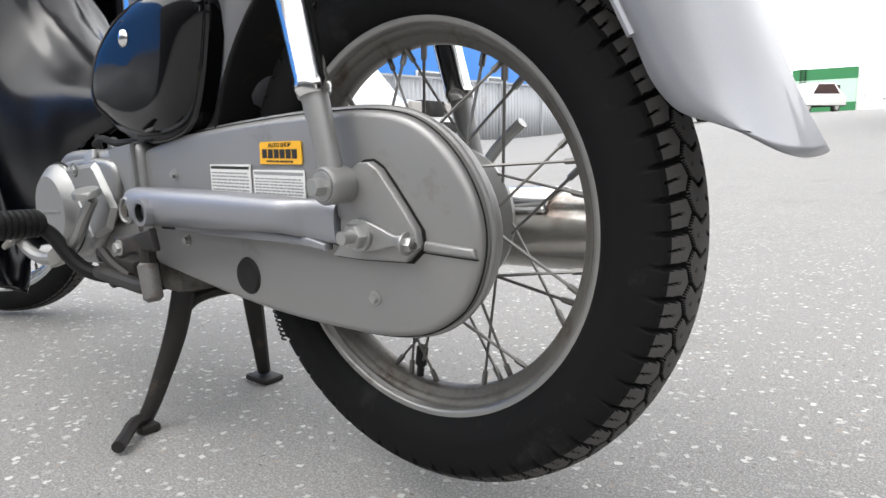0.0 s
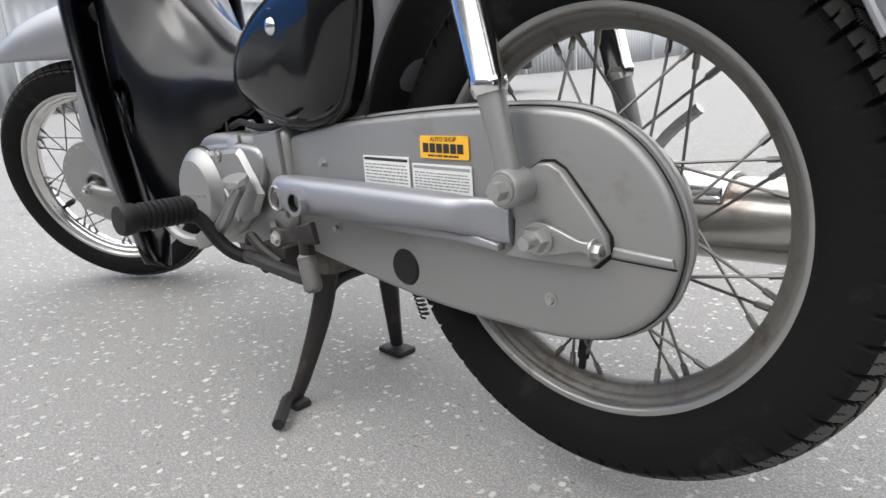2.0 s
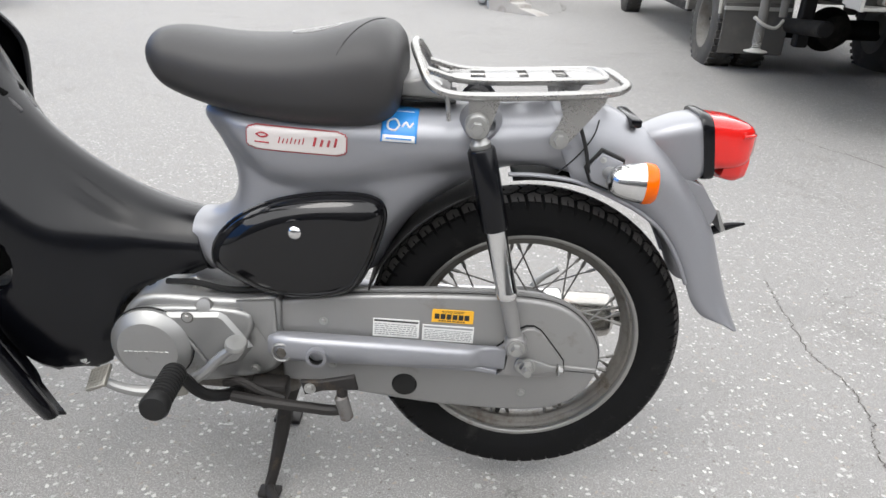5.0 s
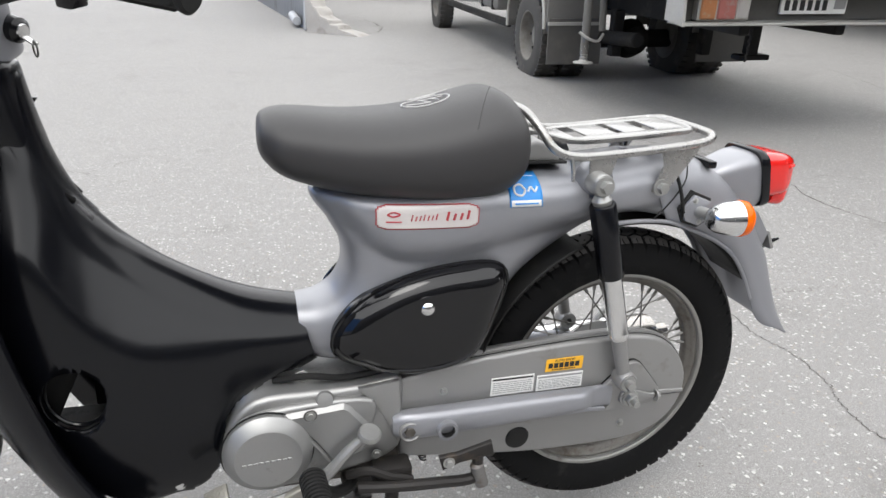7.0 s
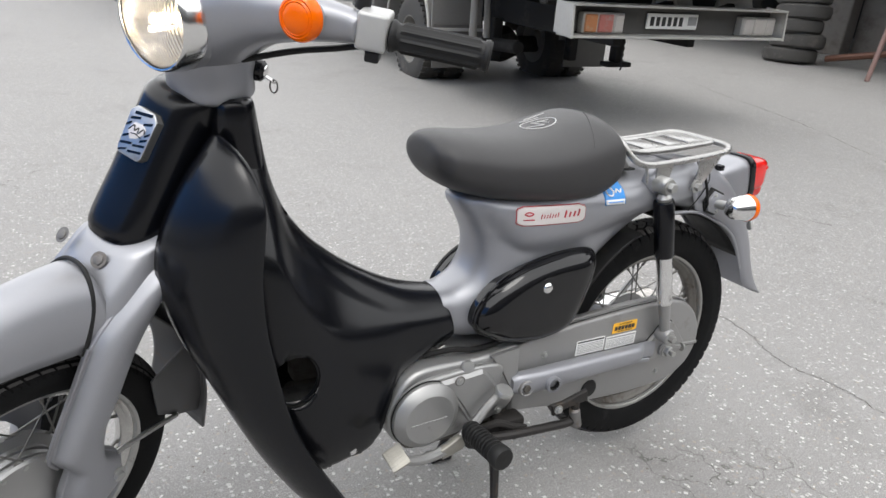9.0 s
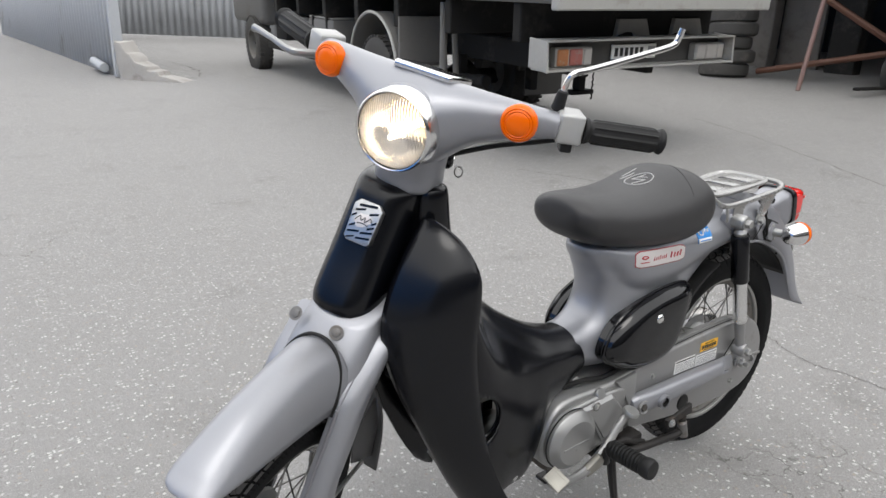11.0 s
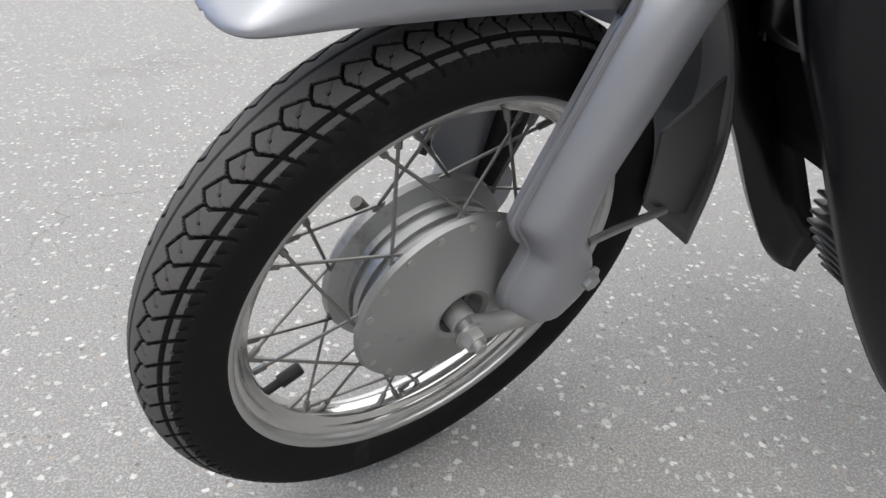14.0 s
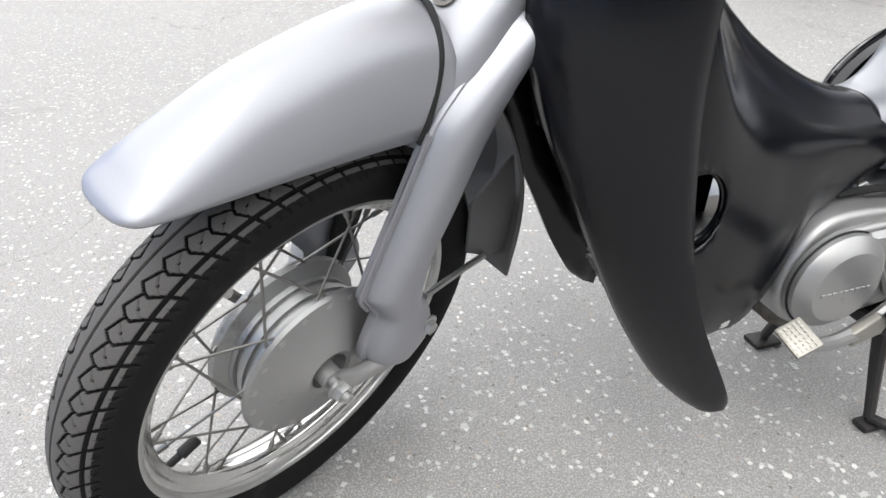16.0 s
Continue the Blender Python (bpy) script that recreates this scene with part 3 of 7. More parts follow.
top = [(-0.5745, 0.723, 0.707), (-0.5725, 0.737, 0.696), (-0.566, 0.745, 0.684), (-0.547, 0.750, 0.667), (-0.515, 0.750, 0.654), (-0.46, 0.747, 0.641), (-0.40, 0.750, 0.633), (-0.345, 0.759, 0.629), (-0.295, 0.773, 0.629), (-0.262, 0.781, 0.632), (-0.240, 0.778, 0.641), (-0.225, 0.765, 0.656), (-0.218, 0.747, 0.680), (-0.2155, 0.728, 0.706)]
wide = [0.028, 0.048, 0.064, 0.083, 0.092, 0.103, 0.112, 0.119, 0.122, 0.121, 0.118, 0.109, 0.086, 0.042]
rings = []
for x, zt, zb, w in spline([(*a, b) for a, b in zip(top, wide)], 5):
    ring = []
    for u, v in oval(1, 1, 48, 3.1):
        z = zb + (zt - zb) * (v + 1) / 2
        tuck = 1.0 - 0.16 * max(0.0, -v) ** 2 - 0.05 * max(0, v)
        ring.append((x, u * w * tuck, z - 0.010 * (u * u) * (v > 0) * v))
    rings.append(ring)
seat = part("seat", skin(bmesh.new(), rings), VINYL, bike, "dark grey vinyl saddle with a raised tail", sharp=120)
part("seat_pan", fan([(-0.53, 0.690, -0.50, 0.658, 0.05), (-0.45, 0.680, -0.42, 0.648, 0.07), (-0.30, 0.680, -0.28, 0.648, 0.08), (-0.25, 0.680, -0.24, 0.660, 0.06)], 4, 28), BLACK_MATT, seat)
seat_tree = BVHTree.FromPolygons([v.co.copy() for v in seat.data.vertices], [tuple(p.vertices) for p in seat.data.polygons])


def on_seat(x, y):
    return seat_tree.ray_cast(Vector((x, y, 1.0)), Vector((0, 0, -1)))[0] + Vector((0, 0, 0.0004))


badge = bmesh.new()
tube([on_seat(-0.345 + 0.034 * math.cos(k), -0.004 + 0.024 * math.sin(k)) for k in (2 * math.pi * i / 20 for i in range(20))], 0.0013, 6, 2, closed=True, bm=badge)
for a, b in (((-0.372, -0.008), (-0.340, -0.016)), ((-0.340, -0.016), (-0.352, 0.008)), ((-0.352, 0.008), (-0.320, 0.000)), ((-0.328, -0.012), (-0.338, 0.006)), ((-0.362, 0.030), (-0.322, 0.028)), ((-0.345, 0.040), (-0.300, 0.042))):
    tube([on_seat(a[0] + (b[0] - a[0]) * i / 6, a[1] + (b[1] - a[1]) * i / 6) for i in range(7)], 0.0013, 6, 1, False, bm=badge)
part("seat_emblem", badge, SEAT_PRINT, seat, "faded silver emblem printed on the seat")
part("seat_seam", tube([on_seat(-0.300 + 0.05 * i / 8, -0.108 + 0.104 * i / 8) for i in range(9)], 0.0007, 6, 2), VINYL, seat)

box = [(-0.487, 0.428), (-0.480, 0.458), (-0.450, 0.493), (-0.400, 0.522), (-0.350, 0.537), (-0.300, 0.544), (-0.258, 0.544), (-0.236, 0.533), (-0.231, 0.508), (-0.243, 0.460), (-0.258, 0.421), (-0.276, 0.394), (-0.309, 0.379), (-0.362, 0.373), (-0.416, 0.381), (-0.452, 0.397), (-0.476, 0.410)]


def pillow(outline, y_in, y_out, steps=6, round_at=0.5, flat=0.0):
    """A cushion-shaped cover: the outline drawn in towards its middle as it comes out."""
    line = [np.array(q) for q in spline(outline, 4, True)]
    mid = sum(line) / len(line)
    bm = bmesh.new()
    rings = [[(q[0], y_in, q[1]) for q in line]]
    for i in range(steps + 1):
        a = math.pi / 2 * i / steps
        s = 1 - (1 - math.cos(a)) * round_at
        rings.append([(mid[0] + (q[0] - mid[0]) * s, y_in + (y_out - y_in) * (0.35 + 0.65 * math.sin(a)), mid[1] + (q[1] - mid[1]) * s) for q in line])
    for s in (0.32, 0.15, 0.03):
        rings.append([(mid[0] + (q[0] - mid[0]) * s, y_out - flat * (0.5 - s), mid[1] + (q[1] - mid[1]) * s) for q in line])
    return skin(bm, rings)


for side in (1, -1):
    mm = Matrix.Diagonal((1, side, 1, 1))
    cover = part("side_cover", pillow(box, -0.062, -0.112, 8, 0.42, 0.004), BLACK_GLOSS, bike, "glossy black plastic side cover with a slotted screw", m=mm, sharp=60)
    part("cover_rim", tube([(x * 0.985 - 0.0055, -0.082, z * 0.985 + 0.007) for x, z in box], 0.0045, 8, 4, closed=True), BLACK_GLOSS, cover, m=mm)
    part("screw_recess", lathe([(0.0215, -0.006), (0.0205, 0.0012), (0.0192, 0.0022), (0.0175, 0.0014), (0.0150, -0.004), (0, -0.004)], axis((-0.357, -0.1095, 0.490), (0, -1, 0)), 32), BLACK_SATIN, cover, m=mm)
    part("cover_screw", lathe([(0, 0.0075), (0.005, 0.0070), (0.0090, 0.0048), (0.0112, 0.001), (0.0115, -0.004)], axis((-0.357, -0.1095, 0.490), (0, -1, 0)), 24), CHROME, cover, "chrome cover screw", m=mm)

# ---- drive side: engine, chain case, swing arm ----
case = spline([(-0.392, 0.362), (-0.30, 0.380), (-0.16, 0.393), (-0.066, 0.398), (0.0, 0.398), (0.045, 0.390), (0.08, 0.368), (0.105, 0.335), (0.116, 0.30), (0.112, 0.265), (0.095, 0.232), (0.06, 0.207), (0.016, 0.196), (-0.036, 0.193), (-0.138, 0.194), (-0.239, 0.203), (-0.338, 0.216), (-0.385, 0.222)], 3)
chain_case = part("chain_case", plate([tuple(p) for p in case], -0.086, -0.048, 0.007), SILVER_DULL, bike, "dull silver painted steel chain case")
lip = [p for p in case if p[0] > -0.38]
part("case_rim", tube([(p[0] * 1.01, -0.068, 0.295 + (p[1] - 0.295) * 1.012) for p in lip[::2]], 0.0032, 8, 3), SILVER_DULL, chain_case)
part("rim_seal", tube([(p[0] * 1.004, -0.0768, 0.295 + (p[1] - 0.295) * 1.006) for p in lip[::2]], 0.0008, 6, 3), BLACK_MATT, chain_case)
part("case_seam", plate([(0.062, 0.2885), (0.112, 0.2865), (0.114, 0.2790), (0.060, 0.2800)], -0.0900, -0.084, 0.0025), SILVER_DULL, chain_case)
part("seam_gap", plate([(0.060, 0.2785), (0.114, 0.2775), (0.114, 0.2768), (0.060, 0.2777)], -0.0868, -0.084), BLACK_MATT, chain_case)
part("rubber_plug", lathe([(0, 0.0035), (0.012, 0.004), (0.018, 0.003), (0.0205, 0)], axis((-0.189, -0.086, 0.229), (0, -1, 0)), 32), RUBBER_SOFT, chain_case, "round black rubber inspection plug")


def bolt(at, way, r, h, mat=None, parent=None, m=None, name="bolt", washer=1.5):
    """A hexagon head on a washer."""
    bm = lathe([(0, h), (r * 0.9, h), (r, h * 0.8), (r, h * 0.3), (r, h * 0.25)], axis(at, way), 6)
    lathe([(0, h * 0.25), (r * washer, h * 0.25), (r * washer, 0), (0, 0)], axis(at, way), 20, bm)
    return part(name, bm, mat or ZINC, parent or bike, m=m)


for x, z in ((0.0, 0.231), (-0.320, 0.335), (-0.305, 0.258), (0.012, 0.338)):
    bolt((x, -0.0855, z), (0, -1, 0), 0.0045, 0.0055, parent=chain_case)

arm = []
for x, z, h, w, y in spline([(-0.402, 0.296, 0.015, 0.010, -0.100), (-0.385, 0.297, 0.0215, 0.015, -0.103), (-0.34, 0.2985, 0.0225, 0.018, -0.106), (-0.20, 0.3015, 0.0205, 0.0175, -0.106), (-0.11, 0.303, 0.018, 0.016, -0.105), (-0.088, 0.302, 0.0178, 0.0145, -0.103), (-0.072, 0.3005, 0.0185, 0.0085, -0.098), (-0.054, 0.299, 0.0195, 0.0065, -0.096), (-0.034, 0.297, 0.0185, 0.0055, -0.0955)], 4):
    arm.append([(x, y + u, z + v) for u, v in oval(w, h, 24, 2.6)])
SWING_LIP = [(-0.300, 0.281), (-0.20, 0.2825), (-0.11, 0.284), (-0.07, 0.2835), (-0.045, 0.279), (-0.045, 0.2725), (-0.08, 0.275), (-0.20, 0.273), (-0.300, 0.272)]
swing = part("swing_arm", skin(bmesh.new(), arm), SILVER, bike, "silver steel swing arm")
part("arm_lip", plate(SWING_LIP, -0.104, -0.092, 0.002), SILVER, swing)
part("arm_tube", lathe([(0.0105, 0.0), (0.0105, 0.028), (0.0155, 0.028), (0.0160, 0.026), (0.0160, 0.0)], axis((-0.323, -0.104, 0.2945), (0, -1, 0)), 28), SILVER, swing)
part("tube_bore", lathe([(0, 0.008), (0.0102, 0.008), (0.0102, 0.0272), (0.0112, 0.0283)], axis((-0.323, -0.104, 0.2945), (0, -1, 0)), 24), BLACK_MATT, swing)
part("pivot_cup", lathe([(0.0125, -0.004), (0.0125, 0.004), (0.0145, 0.0055), (0.0165, 0.004), (0.0165, -0.01)], axis((-0.378, -0.116, 0.293), (0, -1, 0)), 28), SILVER_DULL, swing)
bolt((-0.378, -0.113, 0.293), (0, -1, 0), 0.0088, 0.009, ALLOY_DIRTY, parent=swing, name="pivot_bolt", washer=1.3)
end = [np.array(p) for p in ((-0.046, 0.314), (-0.030, 0.330), (-0.016, 0.347), (-0.006, 0.353), (0.006, 0.354), (0.017, 0.348), (0.030, 0.333), (0.044, 0.316), (0.058, 0.298), (0.060, 0.283), (0.046, 0.270), (-0.010, 0.267), (-0.044, 0.267), (-0.033, 0.279), (-0.031, 0.302))]
# Thin black plates draw the shadow lines of the gaps on the case.
part("plate_gap_shade", plate([(0.008 + (p[0] - 0.008) * 1.055, 0.312 + (p[1] - 0.312) * 1.055) for p in end], -0.0868, -0.082, 0.0), BLACK_MATT, swing)
part("arm_gap_shade", plate([(-0.36, 0.268), (-0.06, 0.277), (-0.06, 0.280), (-0.36, 0.272)], -0.0868, -0.082, 0.0), BLACK_MATT, swing)
part("axle_plate", plate([tuple(p) for p in end], -0.096, -0.086, 0.002), SILVER_DULL, swing, "silver plate that carries axle and damper")
adj = spline([(-0.016, 0.298), (-0.004, 0.304), (0.012, 0.302), (0.038, 0.2935), (0.047, 0.293), (0.047, 0.283), (0.038, 0.284), (0.012, 0.277), (-0.006, 0.276), (-0.017, 0.284)], 3, True)
part("rust_streak", plate([(-0.064, 0.2815), (-0.040, 0.2790), (-0.030, 0.2765), (-0.034, 0.2745), (-0.058, 0.2770)], -0.0875, -0.086, 0.0), RUST, swing, "orange-brown rust streak")
part("chain_adjuster", plate([tuple(p) for p in adj], -0.102, -0.096, 0.0015), ALLOY, swing)
bolt((0.0, -0.102, 0.291), (0, -1, 0), 0.0115, 0.012, parent=swing, name="axle_nut", washer=1.25)
part("axle_end", rod((0.0, -0.110, 0.291), (0.0, -0.122, 0.291), 0.0055, 14, 0.001), ZINC, swing)
bolt((0.050, -0.099, 0.287), (1, 0, 0), 0.0065, 0.008, parent=swing)
part("adjuster_screw", rod((0.03, -0.099, 0.287), (0.060, -0.099, 0.286), 0.003, 10), ALLOY_DIRTY, swing)

crank = spline([(-0.646, 0.265), (-0.640, 0.305), (-0.618, 0.344), (-0.581, 0.362), (-0.50, 0.363), (-0.44, 0.366), (-0.389, 0.373), (-0.384, 0.327), (-0.384, 0.262), (-0.405, 0.236), (-0.45, 0.222), (-0.52, 0.208), (-0.585, 0.205), (-0.630, 0.228)], 3, True)
engine = part("engine_case", plate([tuple(p) for p in crank], -0.095, 0.085, 0.010), ALLOY, bike, "cast aluminium engine casing")
part("clutch_housing", plate([tuple(p) for p in spline([(-0.61, 0.335), (-0.55, 0.350), (-0.45, 0.352), (-0.425, 0.335), (-0.44, 0.29), (-0.50, 0.235), (-0.56, 0.216), (-0.625, 0.24), (-0.632, 0.29)], 3, True)], -0.106, -0.090, 0.007), ALLOY, engine)
part("round_cover", lathe([(0, 0.0285), (0.030, 0.0283), (0.0462, 0.0278), (0.0478, 0.0268), (0.0602, 0.0172), (0.0622, 0.0145), (0.0628, 0.0110), (0.0628, 0.0)], axis((-0.582, -0.098, 0.2825), (0, -1, 0)), 64), ALLOY, engine, "polished round generator cover with a cast maker's mark", sharp=20)
part("cover_gap", tube([(-0.582 + 0.0640 * math.cos(k), -0.1055, 0.2825 + 0.0640 * math.sin(k)) for k in (2 * math.pi * i / 40 for i in range(40))], 0.0014, 6, 1, closed=True), BLACK_MATT, engine)
mark = bmesh.new()
for i in range(9):
    block(-0.618 + i * 0.0078, -0.6120 + i * 0.0078, -0.1275, -0.1262, 0.2755 + i * 0.0004 + 0.0015 * (i % 2), 0.2800 + i * 0.0004, 0.0006, 1, bm=mark)
part("cast_lettering", mark, ALLOY, engine, "unreadable raised cast lettering")
part("clutch_cover", plate([(-0.561, 0.341), (-0.474, 0.349), (-0.464, 0.343), (-0.439, 0.311), (-0.425, 0.292), (-0.446, 0.262), (-0.491, 0.247), (-0.521, 0.293)], -0.1125, -0.100, 0.0065, 1), ALLOY, engine, sharp=15)
part("cover_rib", tube([(-0.560, -0.1085, 0.341), (-0.521, -0.1105, 0.293), (-0.492, -0.1105, 0.249)], 0.0032, 8, 3), ALLOY, engine)
part("bolt_recess", lathe([(0, 0.0006), (0.0085, 0.0006), (0.0092, 0.0012), (0.0098, 0)], axis((-0.522, -0.1123, 0.338), (0, -1, 0)), 24), STEEL_DUSTY, engine)
part("shaft_boss", lathe([(0, 0.006), (0.011, 0.0055), (0.013, 0.003), (0.0135, 0)], axis((-0.500, -0.098, 0.352), (0, -0.9, 0.4)), 20), ALLOY, engine)
part("ridge", plate([(-0.452, 0.364), (-0.392, 0.372), (-0.388, 0.30), (-0.392, 0.262), (-0.402, 0.29), (-0.425, 0.33)], -0.101, -0.09, 0.003, 2), ALLOY, engine)
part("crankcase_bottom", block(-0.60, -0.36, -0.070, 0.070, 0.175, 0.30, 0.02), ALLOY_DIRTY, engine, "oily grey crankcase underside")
bolt((-0.522, -0.1127, 0.338), (0, -1, 0), 0.005, 0.003, parent=engine)
bolt((-0.425, -0.100, 0.247), (0, -1, 0), 0.0055, 0.005, parent=engine)
part("mount_lug", plate([(-0.541, 0.347), (-0.517, 0.343), (-0.512, 0.356), (-0.503, 0.357), (-0.503, 0.371), (-0.518, 0.374), (-0.526, 0.380), (-0.538, 0.376)], -0.058, -0.050, 0.002), ZINC, engine, "bare zinc mounting lug")
bolt((-0.527, -0.058, 0.359), (0, -1, 0), 0.0065, 0.007, parent=engine)
part("cable_guide", tube([(-0.57, -0.06, 0.37), (-0.52, -0.072, 0.378), (-0.47, -0.075, 0.372), (-0.40, -0.07, 0.376)], 0.005, 8), BLACK_MATT, engine)
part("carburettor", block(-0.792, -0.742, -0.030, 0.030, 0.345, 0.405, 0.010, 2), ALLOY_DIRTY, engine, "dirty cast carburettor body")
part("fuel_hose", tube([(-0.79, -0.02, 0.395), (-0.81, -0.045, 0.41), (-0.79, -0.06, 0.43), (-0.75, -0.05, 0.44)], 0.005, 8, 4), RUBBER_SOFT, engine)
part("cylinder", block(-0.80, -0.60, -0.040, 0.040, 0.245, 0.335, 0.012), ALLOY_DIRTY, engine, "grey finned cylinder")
for i in range(9):
    z = 0.262 + 0.009 * i
    part("cooling_fin", block(-0.838 - 0.028 * min(1, i / 5), -0.70, -0.068, -0.022, z, z + 0.0035, 0.0015), GREASY, engine)

pedal = part("gear_pedal", tube([(-0.648, -0.145, 0.236), (-0.620, -0.142, 0.222), (-0.585, -0.138, 0.216), (-0.54, -0.133, 0.224), (-0.50, -0.130, 0.250), (-0.47, -0.128, 0.282), (-0.445, -0.127, 0.304)], [0.007, 0.008, 0.009, 0.010, 0.009, 0.008, 0.007], 10, 5), ALLOY, bike, "bare metal heel-and-toe gear pedal")
heel = part("pedal_pad", lathe([(0, 0.005), (0.015, 0.005), (0.017, 0.002), (0.017, -0.003), (0.006, -0.006)], axis((-0.442, -0.135, 0.312), (0.12, -0.25, 1)), 24), ZINC, pedal, "round metal heel pad")
toe = Matrix.Translation((-0.652, -0.145, 0.240)) @ Matrix.Rotation(radians(-24), 4, "Y") @ Matrix.Rotation(radians(22), 4, "X")
pad = part("pedal_pad", block(-0.017, 0.017, -0.020, 0.020, -0.0035, 0.0035, 0.002, 2, m=toe), PEDAL, pedal, "knurled metal toe pad")
knurl = bmesh.new()
for i in range(5):
    for k in range(6):
        block(-0.0150 + i * 0.006, -0.0115 + i * 0.006, -0.0175 + k * 0.006, -0.0140 + k * 0.006, 0.003, 0.0046, 0, bm=knurl, m=toe)
part("knurling", knurl, PEDAL, pad)
part("pedal_clamp", plate([(-0.56, 0.206), (-0.52, 0.218), (-0.512, 0.240), (-0.53, 0.244), (-0.565, 0.226)], -0.144, -0.130, 0.003), PEDAL, pedal)
pegs = part("footrest_bar", tube([(-0.525, -0.165, 0.270), (-0.520, -0.15, 0.255), (-0.505, -0.135, 0.222), (-0.485, -0.12, 0.204), (-0.46, -0.09, 0.196), (-0.45, 0, 0.19), (-0.46, 0.09, 0.196), (-0.485, 0.12, 0.204), (-0.505, 0.135, 0.222), (-0.520, 0.15, 0.255), (-0.525, 0.165, 0.270)], 0.0095, 10, 4), BLACK_MATT, bike, "bent black steel footrest bar")
for s in (-1, 1):
    ribs = [(0, -0.004), (0.012, -0.003), (0.0165, 0.002)]
    for i in range(9):
        ribs += [(0.0185, 0.006 + i * 0.0075), (0.0185, 0.0095 + i * 0.0075), (0.0155, 0.0105 + i * 0.0075), (0.0155, 0.0128 + i * 0.0075)]
    ribs += [(0.0195, 0.078), (0.0205, 0.092), (0.018, 0.097), (0, 0.098)]
    part("footrest_rubber", lathe(ribs, axis((-0.526, s * 0.160, 0.273), (0.08, s, 0.04)), 28), RUBBER_SOFT, pegs, "ribbed black rubber footrest")
part("footrest_bracket", block(-0.475, -0.41, -0.09, 0.09, 0.178, 0.198, 0.006), STAND, pegs)
side_stand = part("side_stand", tube([(-0.455, -0.125, 0.210), (-0.40, -0.14, 0.215), (-0.33, -0.145, 0.214), (-0.292, -0.148, 0.215), (-0.280, -0.149, 0.225), (-0.280, -0.149, 0.262)], 0.0085, 10, 4), STAND, bike, "dark folded side stand")
part("stand_foot", plate([(-0.342, 0.268), (-0.313, 0.270), (-0.261, 0.284), (-0.255, 0.260), (-0.308, 0.254), (-0.335, 0.244)], -0.156, -0.146, 0.003), STAND, side_stand, "worn dark stand foot")
part("stand_rubber", rod((-0.282, -0.150, 0.246), (-0.270, -0.152, 0.203), 0.0105, 16, 0.004), STEEL_DUSTY, side_stand, "grey rubber-capped stand tip")
bolt((-0.327, -0.156, 0.258), (0, -1, 0), 0.006, 0.006, parent=side_stand)

centre_stand = part("centre_stand", tube([(-0.385, -0.050, 0.185), (-0.392, -0.066, 0.12), (-0.402, -0.095, 0.045), (-0.408, -0.108, 0.016)], [0.015, 0.014, 0.011, 0.010], 10, 4, squash=0.75), STAND, bike, "dark dirty steel centre stand")
part("stand_leg", tube([(-0.385, 0.050, 0.185), (-0.40, 0.066, 0.12), (-0.418, 0.085, 0.045), (-0.424, 0.092, 0.014)], [0.015, 0.014, 0.011, 0.010], 10, 4, squash=0.75), STAND, centre_stand)
part("pivot_lug", block(-0.432, -0.372, -0.122, -0.085, 0.196, 0.232, 0.007), STAND, centre_stand)
part("pivot_bolt", rod((-0.402, -0.118, 0.206), (-0.402, -0.136, 0.206), 0.009, 14, 0.002), STAND, centre_stand)
part("stand_link", tube([(-0.47, -0.112, 0.225), (-0.44, -0.125, 0.238), (-0.41, -0.128, 0.225), (-0.375, -0.126, 0.212)], 0.007, 8, 4), STAND, centre_stand)
part("stand_bridge", tube([(-0.388, -0.060, 0.150), (-0.386, -0.03, 0.168), (-0.386, 0.03, 0.168), (-0.388, 0.060, 0.150)], 0.010, 10, 4), STAND, centre_stand)
part("stand_pad", block(-0.426, -0.388, -0.124, -0.098, 0.0, 0.011, 0.004, m=None), STAND, centre_stand)
part("stand_pad", block(-0.450, -0.398, 0.074, 0.110, 0.0, 0.010, 0.004), STAND, centre_stand)
part("stand_tang", tube([(-0.408, -0.108, 0.016), (-0.400, -0.128, 0.018), (-0.385, -0.145, 0.014), (-0.362, -0.168, 0.012)], 0.008, 10, 4), STAND, centre_stand)
part("return_spring", tube([(-0.346 + 0.0004 * i + 0.0065 * math.cos(i * 1.05), 0.050 + 0.0065 * math.sin(i * 1.05), 0.195 - 0.0010 * i) for i in range(96)], 0.0015, 6, 2), STAND, centre_stand)

